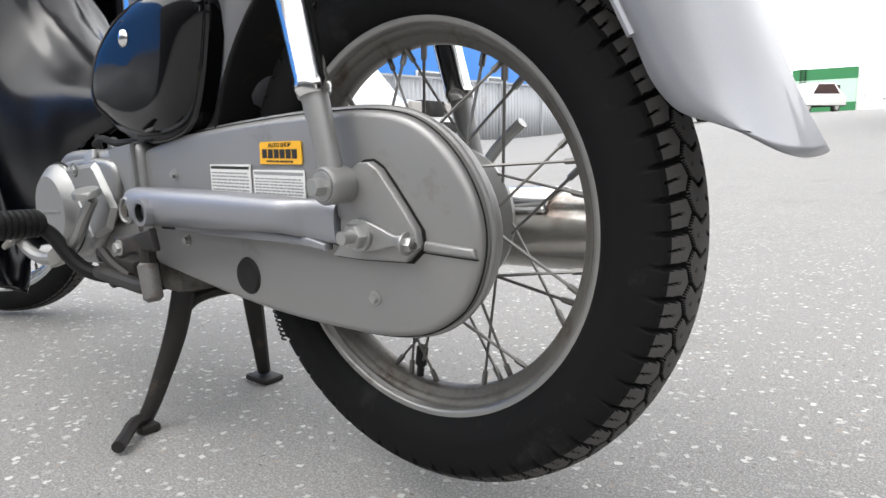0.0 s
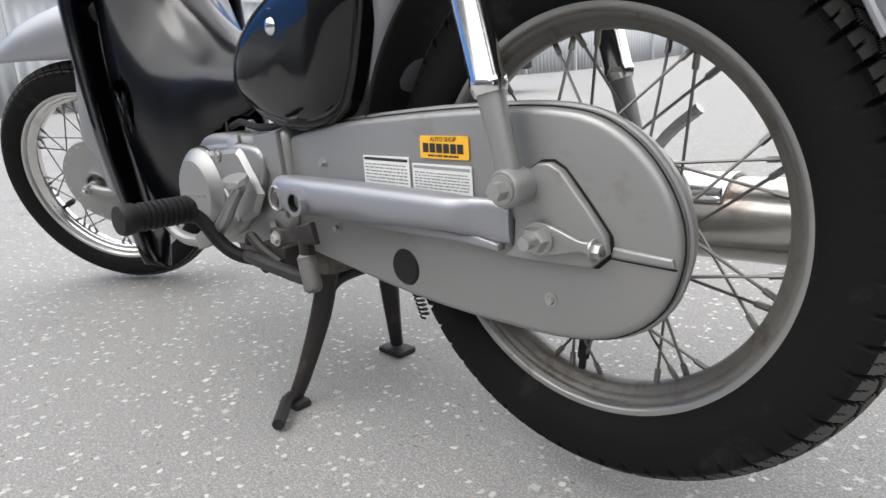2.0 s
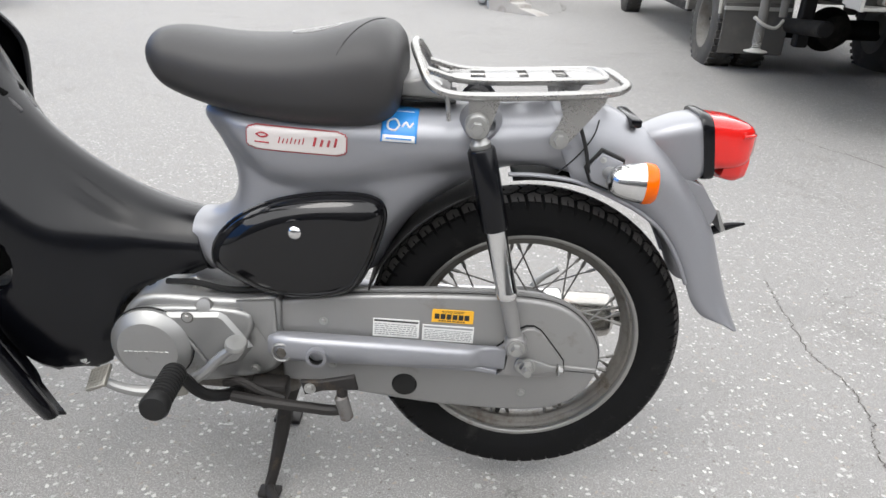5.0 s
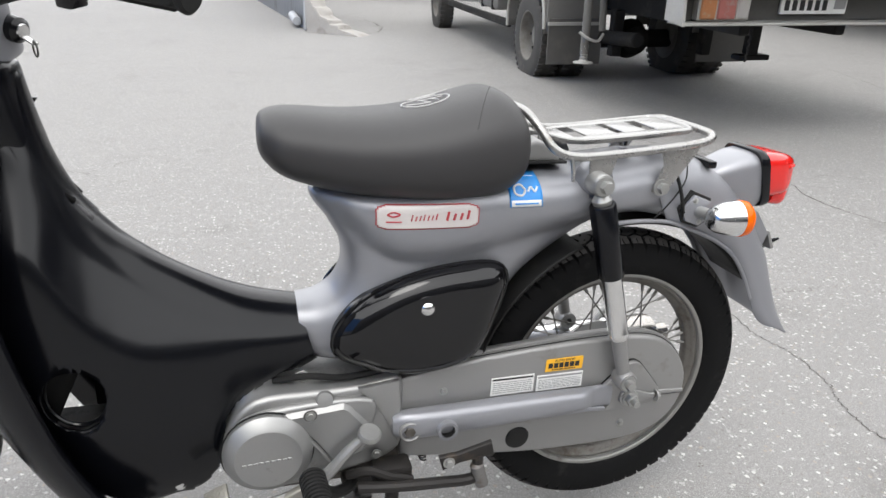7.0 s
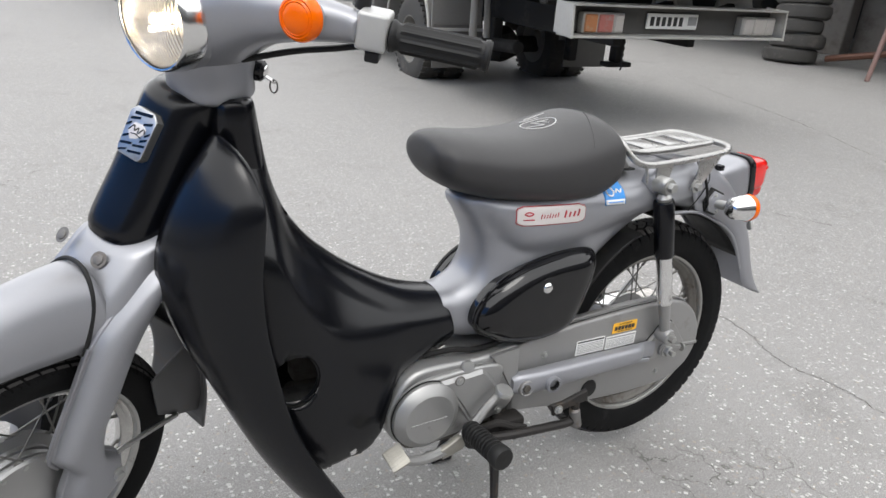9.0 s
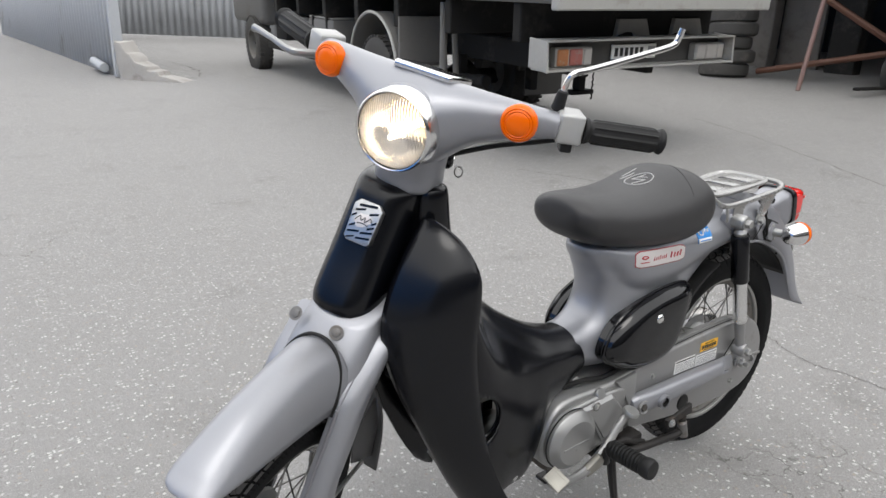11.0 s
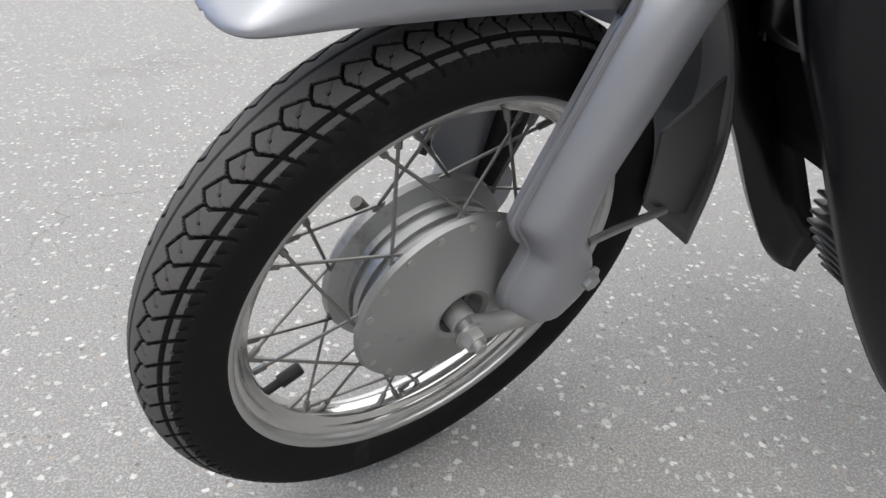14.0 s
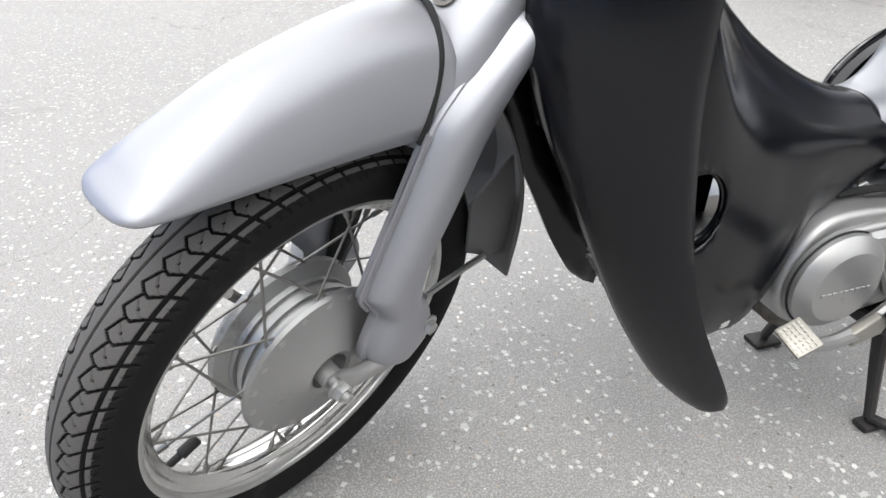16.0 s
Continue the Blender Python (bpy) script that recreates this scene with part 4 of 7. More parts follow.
# ---- rear dampers, carrier, lamps ----
for s in (1, -1):
    mm = Matrix.Diagonal((1, s, 1, 1))
    low, high = Vector((-0.022, -0.108, 0.334)), Vector((-0.112, -0.104, 0.662))
    d = high - low
    at = lambda f: low + d * f
    damper = part("rear_damper", rod(at(0.03), at(0.25), 0.0105, 20, 0.001, r2=0.0125), SILVER_DULL, bike, "rear damper with black sleeve and chrome tube", m=mm)
    part("chrome_tube", lathe([(0, 0), (0.0145, 0), (0.0165, 0.006), (0.0165, 0.012), (0.0155, 0.014), (0.0155, 0.112), (0, 0.112)], axis(at(0.235), d), 28), CHROME, damper, "chromed damper tube", m=mm)
    part("black_sleeve", lathe([(0, 0), (0.0185, 0), (0.0195, 0.002), (0.0195, 0.116), (0.0175, 0.119), (0, 0.119)], axis(at(0.56), d), 32), BLACK_SATIN, damper, "black plastic damper sleeve", m=mm)
    part("damper_cap", lathe([(0, 0), (0.013, 0), (0.0145, 0.008), (0.009, 0.016), (0, 0.018)], axis(at(0.905), d), 20), ZINC, damper, m=mm)
    part("lower_eye", lathe([(0.006, -0.014), (0.0155, -0.014), (0.0168, -0.010), (0.0168, 0.012), (0.015, 0.015), (0.006, 0.015)], axis(low, (0, -1, 0)), 28), SILVER_DULL, damper, m=mm)
    bolt(low + Vector((0, -0.013, 0)), (0, -1, 0), 0.0085, 0.014, parent=damper, m=mm, name="acorn_nut")
    part("upper_eye", lathe([(0.006, -0.02), (0.015, -0.02), (0.0165, -0.016), (0.0165, 0.010), (0.015, 0.013), (0.006, 0.013)], axis(high, (0, -1, 0)), 28), ZINC, damper, m=mm)
    bolt(high + Vector((0, -0.013, 0)), (0, -1, 0), 0.0095, 0.014, parent=damper, m=mm, name="acorn_nut")
    part("mount_boss", lathe([(0.02, 0.022), (0.024, 0.018), (0.030, 0.0)], axis((-0.106, -0.070, 0.662), (0, -1, 0)), 28), SILVER, damper, m=mm)
    cup = axis((0.104, -0.120, 0.606), (1, -0.05, 0))
    winker = part("rear_winker", lathe([(0, -0.034), (0.008, -0.0335), (0.016, -0.030), (0.021, -0.022), (0.0245, -0.008), (0.0265, 0.004), (0.0275, 0.012), (0, 0.012)], cup, 36), CHROME, bike, "chrome rear turn signal with an amber lens", m=mm)
    part("amber_lens", lathe([(0.0278, 0.012), (0.0282, 0.017), (0.0270, 0.025), (0.0235, 0.029), (0.012, 0.031), (0, 0.0315)], cup, 36), AMBER, winker, "amber plastic lens", m=mm)
    part("winker_stalk", rod((0.076, -0.074, 0.606), (0.086, -0.108, 0.606), 0.0095, 16, 0.002), ZINC, winker, m=mm)
    part("winker_gasket", plate([(0.044, 0.610), (0.066, 0.638), (0.100, 0.625), (0.098, 0.588), (0.082, 0.578), (0.054, 0.588)], -0.079, -0.064, 0.002), RUBBER_SOFT, winker, m=mm)
    part("winker_plate", plate([(0.048, 0.610), (0.066, 0.633), (0.096, 0.622), (0.094, 0.592), (0.081, 0.583), (0.056, 0.592)], -0.084, -0.078, 0.0015), SILVER, winker, m=mm)
    for bx, bz in ((0.068, 0.624), (0.080, 0.590)):
        bolt((bx, -0.084, bz), (0, -1, 0), 0.003, 0.003, parent=winker, m=mm)
    part("winker_wire", tube([(0.022, -0.060, 0.690), (0.030, -0.074, 0.668), (0.041, -0.080, 0.640), (0.049, -0.082, 0.612), (0.056, -0.080, 0.598)], 0.0028, 8, 5), RUBBER_SOFT, winker, m=mm)

carrier = part("rear_carrier", tube([(-0.205, 0, 0.752), (-0.204, -0.035, 0.750), (-0.195, -0.062, 0.735), (-0.178, -0.083, 0.708), (-0.150, -0.090, 0.698), (-0.10, -0.090, 0.699), (0.0, -0.090, 0.708), (0.060, -0.088, 0.716), (0.084, -0.072, 0.722), (0.088, -0.04, 0.724), (0.088, 0.04, 0.724), (0.084, 0.072, 0.722), (0.060, 0.088, 0.716), (0.0, 0.090, 0.708), (-0.10, 0.090, 0.699), (-0.150, 0.090, 0.698), (-0.178, 0.083, 0.708), (-0.195, 0.062, 0.735), (-0.204, 0.035, 0.750)], 0.0062, 12, 4, closed=True), CARRIER, bike, "silver tubular steel luggage carrier")
part("inner_rail", tube([(-0.185, -0.050, 0.722), (-0.12, -0.055, 0.712), (0.03, -0.056, 0.724), (0.058, -0.050, 0.727), (0.066, -0.02, 0.728), (0.066, 0.02, 0.728), (0.058, 0.050, 0.727), (0.03, 0.056, 0.724), (-0.12, 0.055, 0.712), (-0.185, 0.050, 0.722)], 0.0048, 10, 4), CARRIER, carrier)
deck = Matrix.Translation((-0.045, 0, 0.7185)) @ Matrix.Rotation(radians(-4.6), 4, "Y")
for x, w in ((-0.095, 0.016), (-0.034, 0.024), (0.022, 0.019), (0.084, 0.025)):
    part("cross_plate", block(x - w, x + w, -0.0335, 0.0335, -0.0015, 0.0015, 0.0008, m=deck), CARRIER, carrier)
for y in (-0.043, 0.043):
    part("deck_rail", block(-0.11, 0.108, y - 0.0095, y + 0.0095, -0.0018, 0.0018, 0.0008, m=deck), CARRIER, carrier)
for s in (1, -1):
    mm = Matrix.Diagonal((1, s, 1, 1))
    part("front_bracket", plate([(-0.122, 0.648), (-0.096, 0.648), (-0.082, 0.700), (-0.126, 0.697)], -0.094, -0.090, 0.001), CARRIER, carrier, m=mm)
    part("rear_bracket", plate([(-0.010, 0.640), (0.004, 0.634), (0.016, 0.642), (0.058, 0.700), (0.062, 0.716), (-0.006, 0.708), (0.004, 0.68)], -0.082, -0.078, 0.001), CARRIER, carrier, m=mm)
    bolt((0.003, -0.082, 0.647), (0, -1, 0), 0.0085, 0.012, parent=carrier, m=mm, name="acorn_nut")
    part("hook", tube([(-0.155, -0.094, 0.697), (-0.152, -0.096, 0.680), (-0.150, -0.096, 0.664)], 0.003, 8, 3), CARRIER, carrier, m=mm)

catch = part("seat_catch", plate([(-0.235, 0.682), (-0.150, 0.680), (-0.152, 0.690), (-0.170, 0.706), (-0.190, 0.712), (-0.235, 0.700)], -0.050, 0.050, 0.006), SILVER_DULL, bike, "dull silver seat catch bracket")
part("catch_gasket", block(-0.240, -0.142, -0.056, 0.056, 0.6795, 0.6835, 0.001, 1), RUBBER_SOFT, catch)
bolt((-0.172, -0.035, 0.700), (0, -0.6, 0.8), 0.006, 0.006, parent=catch)

tail = part("tail_bracket", fan([(0.120, 0.646, 0.180, 0.590, 0.030), (0.150, 0.664, 0.200, 0.580, 0.040), (0.182, 0.678, 0.216, 0.584, 0.045), (0.206, 0.684, 0.228, 0.594, 0.046)], 4, 32, 4.0), SILVER, bike, "silver tail lamp bracket", sharp=50)
part("plate_skirt", plate([(0.185, 0.602), (0.232, 0.585), (0.262, 0.545), (0.256, 0.524), (0.240, 0.527), (0.205, 0.575)], -0.040, 0.040, 0.003), SILVER, tail)
part("lamp_gasket", fan([(0.205, 0.688, 0.228, 0.592, 0.049), (0.212, 0.690, 0.234, 0.592, 0.0495), (0.221, 0.688, 0.242, 0.594, 0.049)], 3, 32, 5.0), BLACK_SATIN, tail, "black rubber lamp gasket", sharp=40)
red = part("tail_lamp", fan([(0.218, 0.685, 0.236, 0.608, 0.046), (0.245, 0.684, 0.256, 0.610, 0.0455), (0.266, 0.682, 0.272, 0.612, 0.043), (0.286, 0.676, 0.288, 0.617, 0.034), (0.300, 0.664, 0.300, 0.628, 0.018)], 4, 36, 5.0), RED_LENS, bike, "red plastic tail lamp lens", sharp=40)
part("stop_lens", fan([(0.258, 0.640, 0.254, 0.594, 0.036), (0.280, 0.640, 0.276, 0.590, 0.036), (0.296, 0.632, 0.292, 0.594, 0.026)], 4, 32, 3.5), RED_LENS, red, sharp=40)
part("lens_rib", tube([(0.270, -0.043, 0.662), (0.288, -0.032, 0.662), (0.300, -0.012, 0.660), (0.300, 0.012, 0.660), (0.288, 0.032, 0.662), (0.270, 0.043, 0.662)], 0.0025, 8), RED_LENS, red)
part("plate_bracket", plate([(0.258, 0.55), (0.263, 0.55), (0.280, 0.518), (0.274, 0.515)], -0.040, 0.040, 0.001), ZINC, tail, "bare bent steel plate bracket")
part("reflector_spike", tube([(0.270, 0.0, 0.500), (0.300, 0.0, 0.512), (0.325, 0.0, 0.518)], [0.008, 0.006, 0.002], 8, 3), BLACK_SATIN, tail)
part("fender_clamp", block(0.106, 0.122, -0.05, 0.05, 0.664, 0.676, 0.003), BLACK_SATIN, tail)

# ---- exhaust on the far side ----
muffler = part("muffler", lathe([(0, 0), (0.020, 0.0), (0.032, 0.03), (0.041, 0.10), (0.042, 0.40), (0.040, 0.412), (0.030, 0.420), (0.018, 0.422), (0.018, 0.45), (0, 0.45)], axis((-0.24, 0.118, 0.258), (1, 0.0, 0.045)), 40), STEEL_RUST, bike, "dark chromed muffler with rust-brown stains")
shield = [[(x, 0.118 - 0.0455 * math.sin(k), 0.258 + 0.045 * (x + 0.24) + 0.0455 * math.cos(k)) for k in (radians(-60 + 8 * i) for i in range(16))] for x in (-0.16, -0.155, 0.075, 0.08)]
part("heat_shield", skin(bmesh.new(), shield, closed=False), CHROME, muffler, "bright chrome heat shield", solid=0.002)
part("exhaust_pipe", tube([(-0.22, 0.118, 0.262), (-0.32, 0.115, 0.235), (-0.45, 0.10, 0.20), (-0.60, 0.06, 0.19), (-0.72, 0.03, 0.22), (-0.76, 0.0, 0.26)], 0.0135, 14, 5), STEEL_RUST, muffler, "rust-stained exhaust pipe")
part("brake_arm", tube([(0.0, 0.065, 0.32), (0.03, 0.07, 0.36), (0.06, 0.07, 0.385)], 0.006, 8, 3), ZINC, rear_wheel)
part("right_arm", tube([(-0.39, 0.10, 0.295), (-0.2, 0.105, 0.30), (0.03, 0.10, 0.292)], 0.017, 12, 4), SILVER, swing)
part("rear_axle", rod((0, -0.125, 0.291), (0, 0.125, 0.291), 0.006, 12), ZINC, rear_wheel)

# ---- black plastic: tunnel cover, leg shields, column cover ----


fold = [(-0.95, 0.70), (-0.870, 0.612), (-0.835, 0.592), (-0.808, 0.542), (-0.778, 0.497), (-0.732, 0.458), (-0.674, 0.449), (-0.61, 0.449), (-0.55, 0.436), (-0.50, 0.428)]
ledge = [(-0.95, 0.84), (-0.84, 0.70), (-0.80, 0.607), (-0.762, 0.556), (-0.707, 0.506), (-0.63, 0.464), (-0.54, 0.449), (-0.50, 0.446)]
fold_line, ledge_line = [[tuple(p) for p in spline(line, 12)] for line in (fold, ledge)]


def tunnel(x, z, t):
    """Flank upright up to a soft fold, drawn in above it to a ledge that carries a narrow rounded cap."""
    za, zb = [np.interp(x, [p[0] for p in line], [p[1] for p in line]) for line in (fold_line, ledge_line)]
    up = (z - za) / 0.10
    s = 0.5 * (up + math.sqrt(up * up + 0.02))
    cap = 1 / (1 + math.exp(-(z - zb) / 0.0045))
    return 1.0 - 0.46 * math.tanh(1.2 * s) - 0.09 * cap * (1 - min(1.0, max(0.0, (z - zb) / 0.06)) ** 2)


main = fan([
    (-0.528, 0.4700, -0.505, 0.380, 0.060), (-0.575, 0.4800, -0.562, 0.345, 0.069), (-0.612, 0.492, -0.616, 0.300, 0.078),
    (-0.652, 0.511, -0.640, 0.210, 0.088), (-0.695, 0.536, -0.672, 0.165, 0.096), (-0.730, 0.561, -0.705, 0.160, 0.103),
    (-0.765, 0.592, -0.752, 0.155, 0.110), (-0.800, 0.638, -0.815, 0.200, 0.116), (-0.822, 0.690, -0.875, 0.330, 0.112),
    (-0.834, 0.745, -0.925, 0.480, 0.095), (-0.841, 0.790, -0.945, 0.600, 0.070)], 14, 170, 2.6, tunnel)
hem = [(-0.770, 0.180), (-0.758, 0.204), (-0.741, 0.214), (-0.690, 0.216), (-0.671, 0.223), (-0.651, 0.248), (-0.644, 0.288), (-0.636, 0.333), (-0.621, 0.353), (-0.556, 0.386), (-0.500, 0.384)]
bmesh.ops.delete(main, geom=[f for f in main.faces if f.calc_center_median().x > -0.77 and f.calc_center_median().z < np.interp(f.calc_center_median().x, [p[0] for p in hem], [p[1] for p in hem])], context="FACES")
bmesh.ops.delete(main, geom=[f for f in main.faces if ((f.calc_center_median().x + 0.812) / 0.038) ** 2 + ((f.calc_center_median().z - 0.402) / 0.044) ** 2 < 1 and abs(f.calc_center_median().y) > 0.04], context="FACES")
for v in main.verts:
    a, b = (v.co.x + 0.812) / 0.038, (v.co.z - 0.402) / 0.044
    if v.is_boundary and abs(v.co.y) > 0.04 and 0.3 < a * a + b * b < 1.6:
        away = math.hypot(a, b)
        v.co.x, v.co.z = -0.812 + 0.038 * a / away, 0.402 + 0.044 * b / away
bmesh.ops.recalc_face_normals(main, faces=main.faces)
bmesh.ops.delete(main, geom=[f for f in main.faces if f.normal.z < -0.55 and f.calc_center_median().z < 0.5], context="FACES")
bmesh.ops.delete(main, geom=[f for f in main.faces if f.calc_center_median().y > (-0.085 if f.calc_center_median().x < -0.74 else 0.03) and -0.96 < f.calc_center_median().x < -0.60 and f.calc_center_median().z < 0.45], context="FACES")
tunnel_cover = part("tunnel_cover", main, BLACK_SATIN, bike, "satin black plastic frame cover with a round opening", sharp=70, solid=0.004)
slope = Matrix.Translation((-0.806, 0, 0.640)) @ Matrix.Rotation(radians(52), 4, "Y")
# A near-black block gives the hook slot its shade.
part("hook_slot", block(-0.022, 0.010, -0.026, 0.026, -0.02, 0.0045, 0.003, m=slope), SHADE_BLACK, tunnel_cover)
part("hook_lip", tube([slope @ Vector(p) for p in ((-0.024, -0.028, 0.002), (-0.026, 0, 0.005), (-0.024, 0.028, 0.002))], 0.004, 8, 5), BLACK_SATIN, tunnel_cover)
part("scuffed_patch", block(0.012, 0.040, -0.021, 0.021, -0.004, 0.0028, 0.0025, 3, m=slope), SCUFFED, tunnel_cover, "grey scuffed patch on the plastic")
# Added near-black sheets stand in for the shade of the enclosed space.
screen = [[(x, y, z) for y in (-0.086, -0.05, 0, 0.05, 0.084)] for x, z in spline([(-0.945, 0.640), (-0.925, 0.540), (-0.885, 0.440), (-0.850, 0.345)], 4)]
part("inner_shade_screen", skin(bmesh.new(), screen, closed=False), SHADE_BLACK, tunnel_cover, "added black sheet that darkens the space between the leg shields", solid=0.003)
part("inner_shade_plate", block(-0.815, -0.700, -0.004, 0.000, 0.310, 0.470, 0.001, 1), SHADE_BLACK, tunnel_cover)
part("opening_rim", tube([(-0.812 + 0.038 * math.cos(k), -0.100 - 0.006 * math.cos(k), 0.402 + 0.044 * math.sin(k)) for k in (2 * math.pi * i / 24 for i in range(24))], 0.003, 8, 2, closed=True), BLACK_SATIN, tunnel_cover)
bolt((-0.706, -0.086, 0.232), (0, -1, 0.1), 0.007, 0.005, CHROME, tunnel_cover)

wing_in = [(-0.903, -0.052, 0.763), (-0.921, -0.056, 0.740), (-0.938, -0.058, 0.715), (-0.959, -0.060, 0.678), (-0.976, -0.062, 0.640), (-0.985, -0.065, 0.602), (-0.984, -0.070, 0.560), (-0.972, -0.076, 0.515), (-0.955, -0.081, 0.470), (-0.928, -0.086, 0.415), (-0.897, -0.092, 0.348), (-0.860, -0.098, 0.275), (-0.812, -0.108, 0.200), (-0.778, -0.124, 0.166), (-0.755, -0.138, 0.152)]
wing_out = [(-0.899, -0.064, 0.762), (-0.886, -0.096, 0.748), (-0.874, -0.125, 0.726), (-0.865, -0.149, 0.688), (-0.867, -0.155, 0.645), (-0.871, -0.156, 0.602), (-0.870, -0.157, 0.557), (-0.866, -0.157, 0.515), (-0.858, -0.157, 0.472), (-0.847, -0.157, 0.420), (-0.828, -0.157, 0.352), (-0.797, -0.157, 0.284), (-0.757, -0.157, 0.214), (-0.739, -0.156, 0.180), (-0.734, -0.152, 0.160)]
short_in, short_out = wing_in[:10] + [(-0.893, -0.080, 0.348), (-0.857, -0.082, 0.275), (-0.822, -0.088, 0.218), (-0.801, -0.094, 0.196)], wing_out[:12] + [(-0.772, -0.150, 0.238), (-0.770, -0.140, 0.214)]


def leg_shield(inner, outer, side, fold=0.030):
    """A bowed sheet between an inner and an outer edge, turned in at both."""
    rows = []
    for q in spline([(*a, *b) for a, b in zip(inner, outer)], 5):
        a, b = Vector(q[:3]), Vector(q[3:])
        across = (b - a).normalized()
        out = Vector((across.y, -across.x, 0)).normalized()
        out = -out if out.x > 0 else out
        deep = min(fold, 0.022 + max(0.0, a.z - 0.195))
        row = [a + Vector((deep, 0.022 if fold < 0.05 else 0.008, -0.01)), a + Vector((deep / 3, 0.010 if fold < 0.05 else 0.006, -0.004))]
        for i in range(15):
            t = i / 14
            row.append(a.lerp(b, t) + out * 0.15 * (b - a).length * (4 * t * (1 - t)) ** 0.85)
        row += [b + Vector((0.002, 0.003, -0.001)), b + Vector((0.003, 0.008, -0.002)), b + Vector((0.001, 0.016, -0.003))]
        rows.append(row)
    return part("leg_shield", skin(bmesh.new(), rows, closed=False), BLACK_SATIN, bike, "satin black plastic leg shield", m=Matrix.Diagonal((1, side, 1, 1)), sharp=70, solid=0.004)


leg_shield(wing_in, wing_out, 1)
leg_shield(short_in, short_out, -1, 0.065)
col = []
for xf, zf, xb, zb, w in spline([(-1.048, 0.622, -0.93, 0.600, 0.054), (-1.044, 0.640, -0.915, 0.63, 0.057), (-1.012, 0.700, -0.875, 0.70, 0.058), (-0.982, 0.765, -0.85, 0.775, 0.056), (-0.966, 0.800, -0.838, 0.805, 0.054), (-0.952, 0.812, -0.845, 0.812, 0.046)], 5):
    col.append([((xf + xb) / 2 - u * (xb - xf) / 2, v * w + 0.016, zf + (zb - zf) * (1 - u) / 2) for u, v in oval(1, 1, 40, 2.3)])
column = part("column_cover", skin(bmesh.new(), col), BLACK_SATIN, bike, "glossy black steering column cover", m=STEER, sharp=60)
part("column_back", fan([(-0.815, 0.665, -0.89, 0.60, 0.040), (-0.826, 0.705, -0.90, 0.66, 0.048), (-0.836, 0.755, -0.905, 0.72, 0.051), (-0.842, 0.797, -0.905, 0.79, 0.050), (-0.850, 0.806, -0.895, 0.804, 0.042)], 5, 36, 2.4), BLACK_SATIN, bike, "black plastic cover behind the steering column", sharp=60)
face = STEER @ axis((-0.9905, 0.014, 0.757), (-0.90, 0.0, 0.42)) @ Matrix.Scale(0.86, 4)
shieldform = [(-0.026, -0.032), (-0.020, -0.038), (0.020, -0.038), (0.026, -0.032), (0.028, 0.028), (0.018, 0.038), (-0.018, 0.038), (-0.028, 0.028)]
flat = Matrix(((1, 0, 0, 0), (0, 0, 1, 0), (0, 1, 0, 0), (0, 0, 0, 1)))
emblem = part("column_emblem", plate(shieldform, -0.012, 0.004, 0.0015, to=face @ flat), RIM_SATIN, bike, "silver and black column emblem with slanted bars")
for x, z, w, h in ((0.0, 0.030, 0.034, 0.005), (-0.012, 0.020, 0.018, 0.004), (0.015, 0.019, 0.016, 0.004), (-0.021, 0.008, 0.008, 0.004), (0.021, 0.004, 0.008, 0.004), (0.018, -0.006, 0.012, 0.004), (-0.018, -0.010, 0.010, 0.004), (0.013, -0.016, 0.022, 0.004), (-0.012, -0.020, 0.022, 0.004), (0.010, -0.027, 0.026, 0.004), (-0.014, -0.031, 0.014, 0.003)):
    part("emblem_bar", plate([(x - w / 2, z - h / 2 - 0.003), (x + w / 2, z - h / 2 + 0.003), (x + w / 2, z + h / 2 + 0.003), (x - w / 2, z + h / 2 - 0.003)], 0.0035, 0.0048, to=face @ flat), BLACK_SATIN, emblem)
part("emblem_field", plate([(-0.018, 0.000), (-0.010, 0.014), (0.006, 0.015), (0.016, 0.010), (0.014, 0.002), (0.004, -0.008), (-0.008, -0.012)], 0.0035, 0.0050, 0.0004, to=face @ flat), PALE_BADGE, emblem, "pale pinkish field")
for pts in ([(-0.016, 0.000), (-0.008, 0.010), (-0.004, 0.002), (0.002, 0.009), (0.004, 0.000), (0.012, 0.010), (0.016, 0.004)], [(-0.010, -0.004), (0.0, -0.002), (0.012, -0.004)]):
    part("emblem_script", tube([face @ Vector((x, z, 0.0055)) for x, z in pts], 0.0007, 6, 4), INK, emblem)

# ---- all that turns with the handlebar ----
rings = []
for xc, zc, rx, w in spline([(-1.005, 0.632, 0.046, 0.055), (-1.018, 0.612, 0.055, 0.061), (-1.038, 0.582, 0.058, 0.066), (-1.057, 0.548, 0.049, 0.069), (-1.070, 0.521, 0.044, 0.0700), (-1.081, 0.503, 0.037, 0.0705)], 4):
    rings.append([(xc + u * rx, v * w, zc + u * rx * 0.35) for u, v in oval(1, 1, 40, 3.0)])
fork = part("front_fork", skin(bmesh.new(), rings), SILVER, bike, "silver pressed steel front fork", m=STEER, sharp=60)
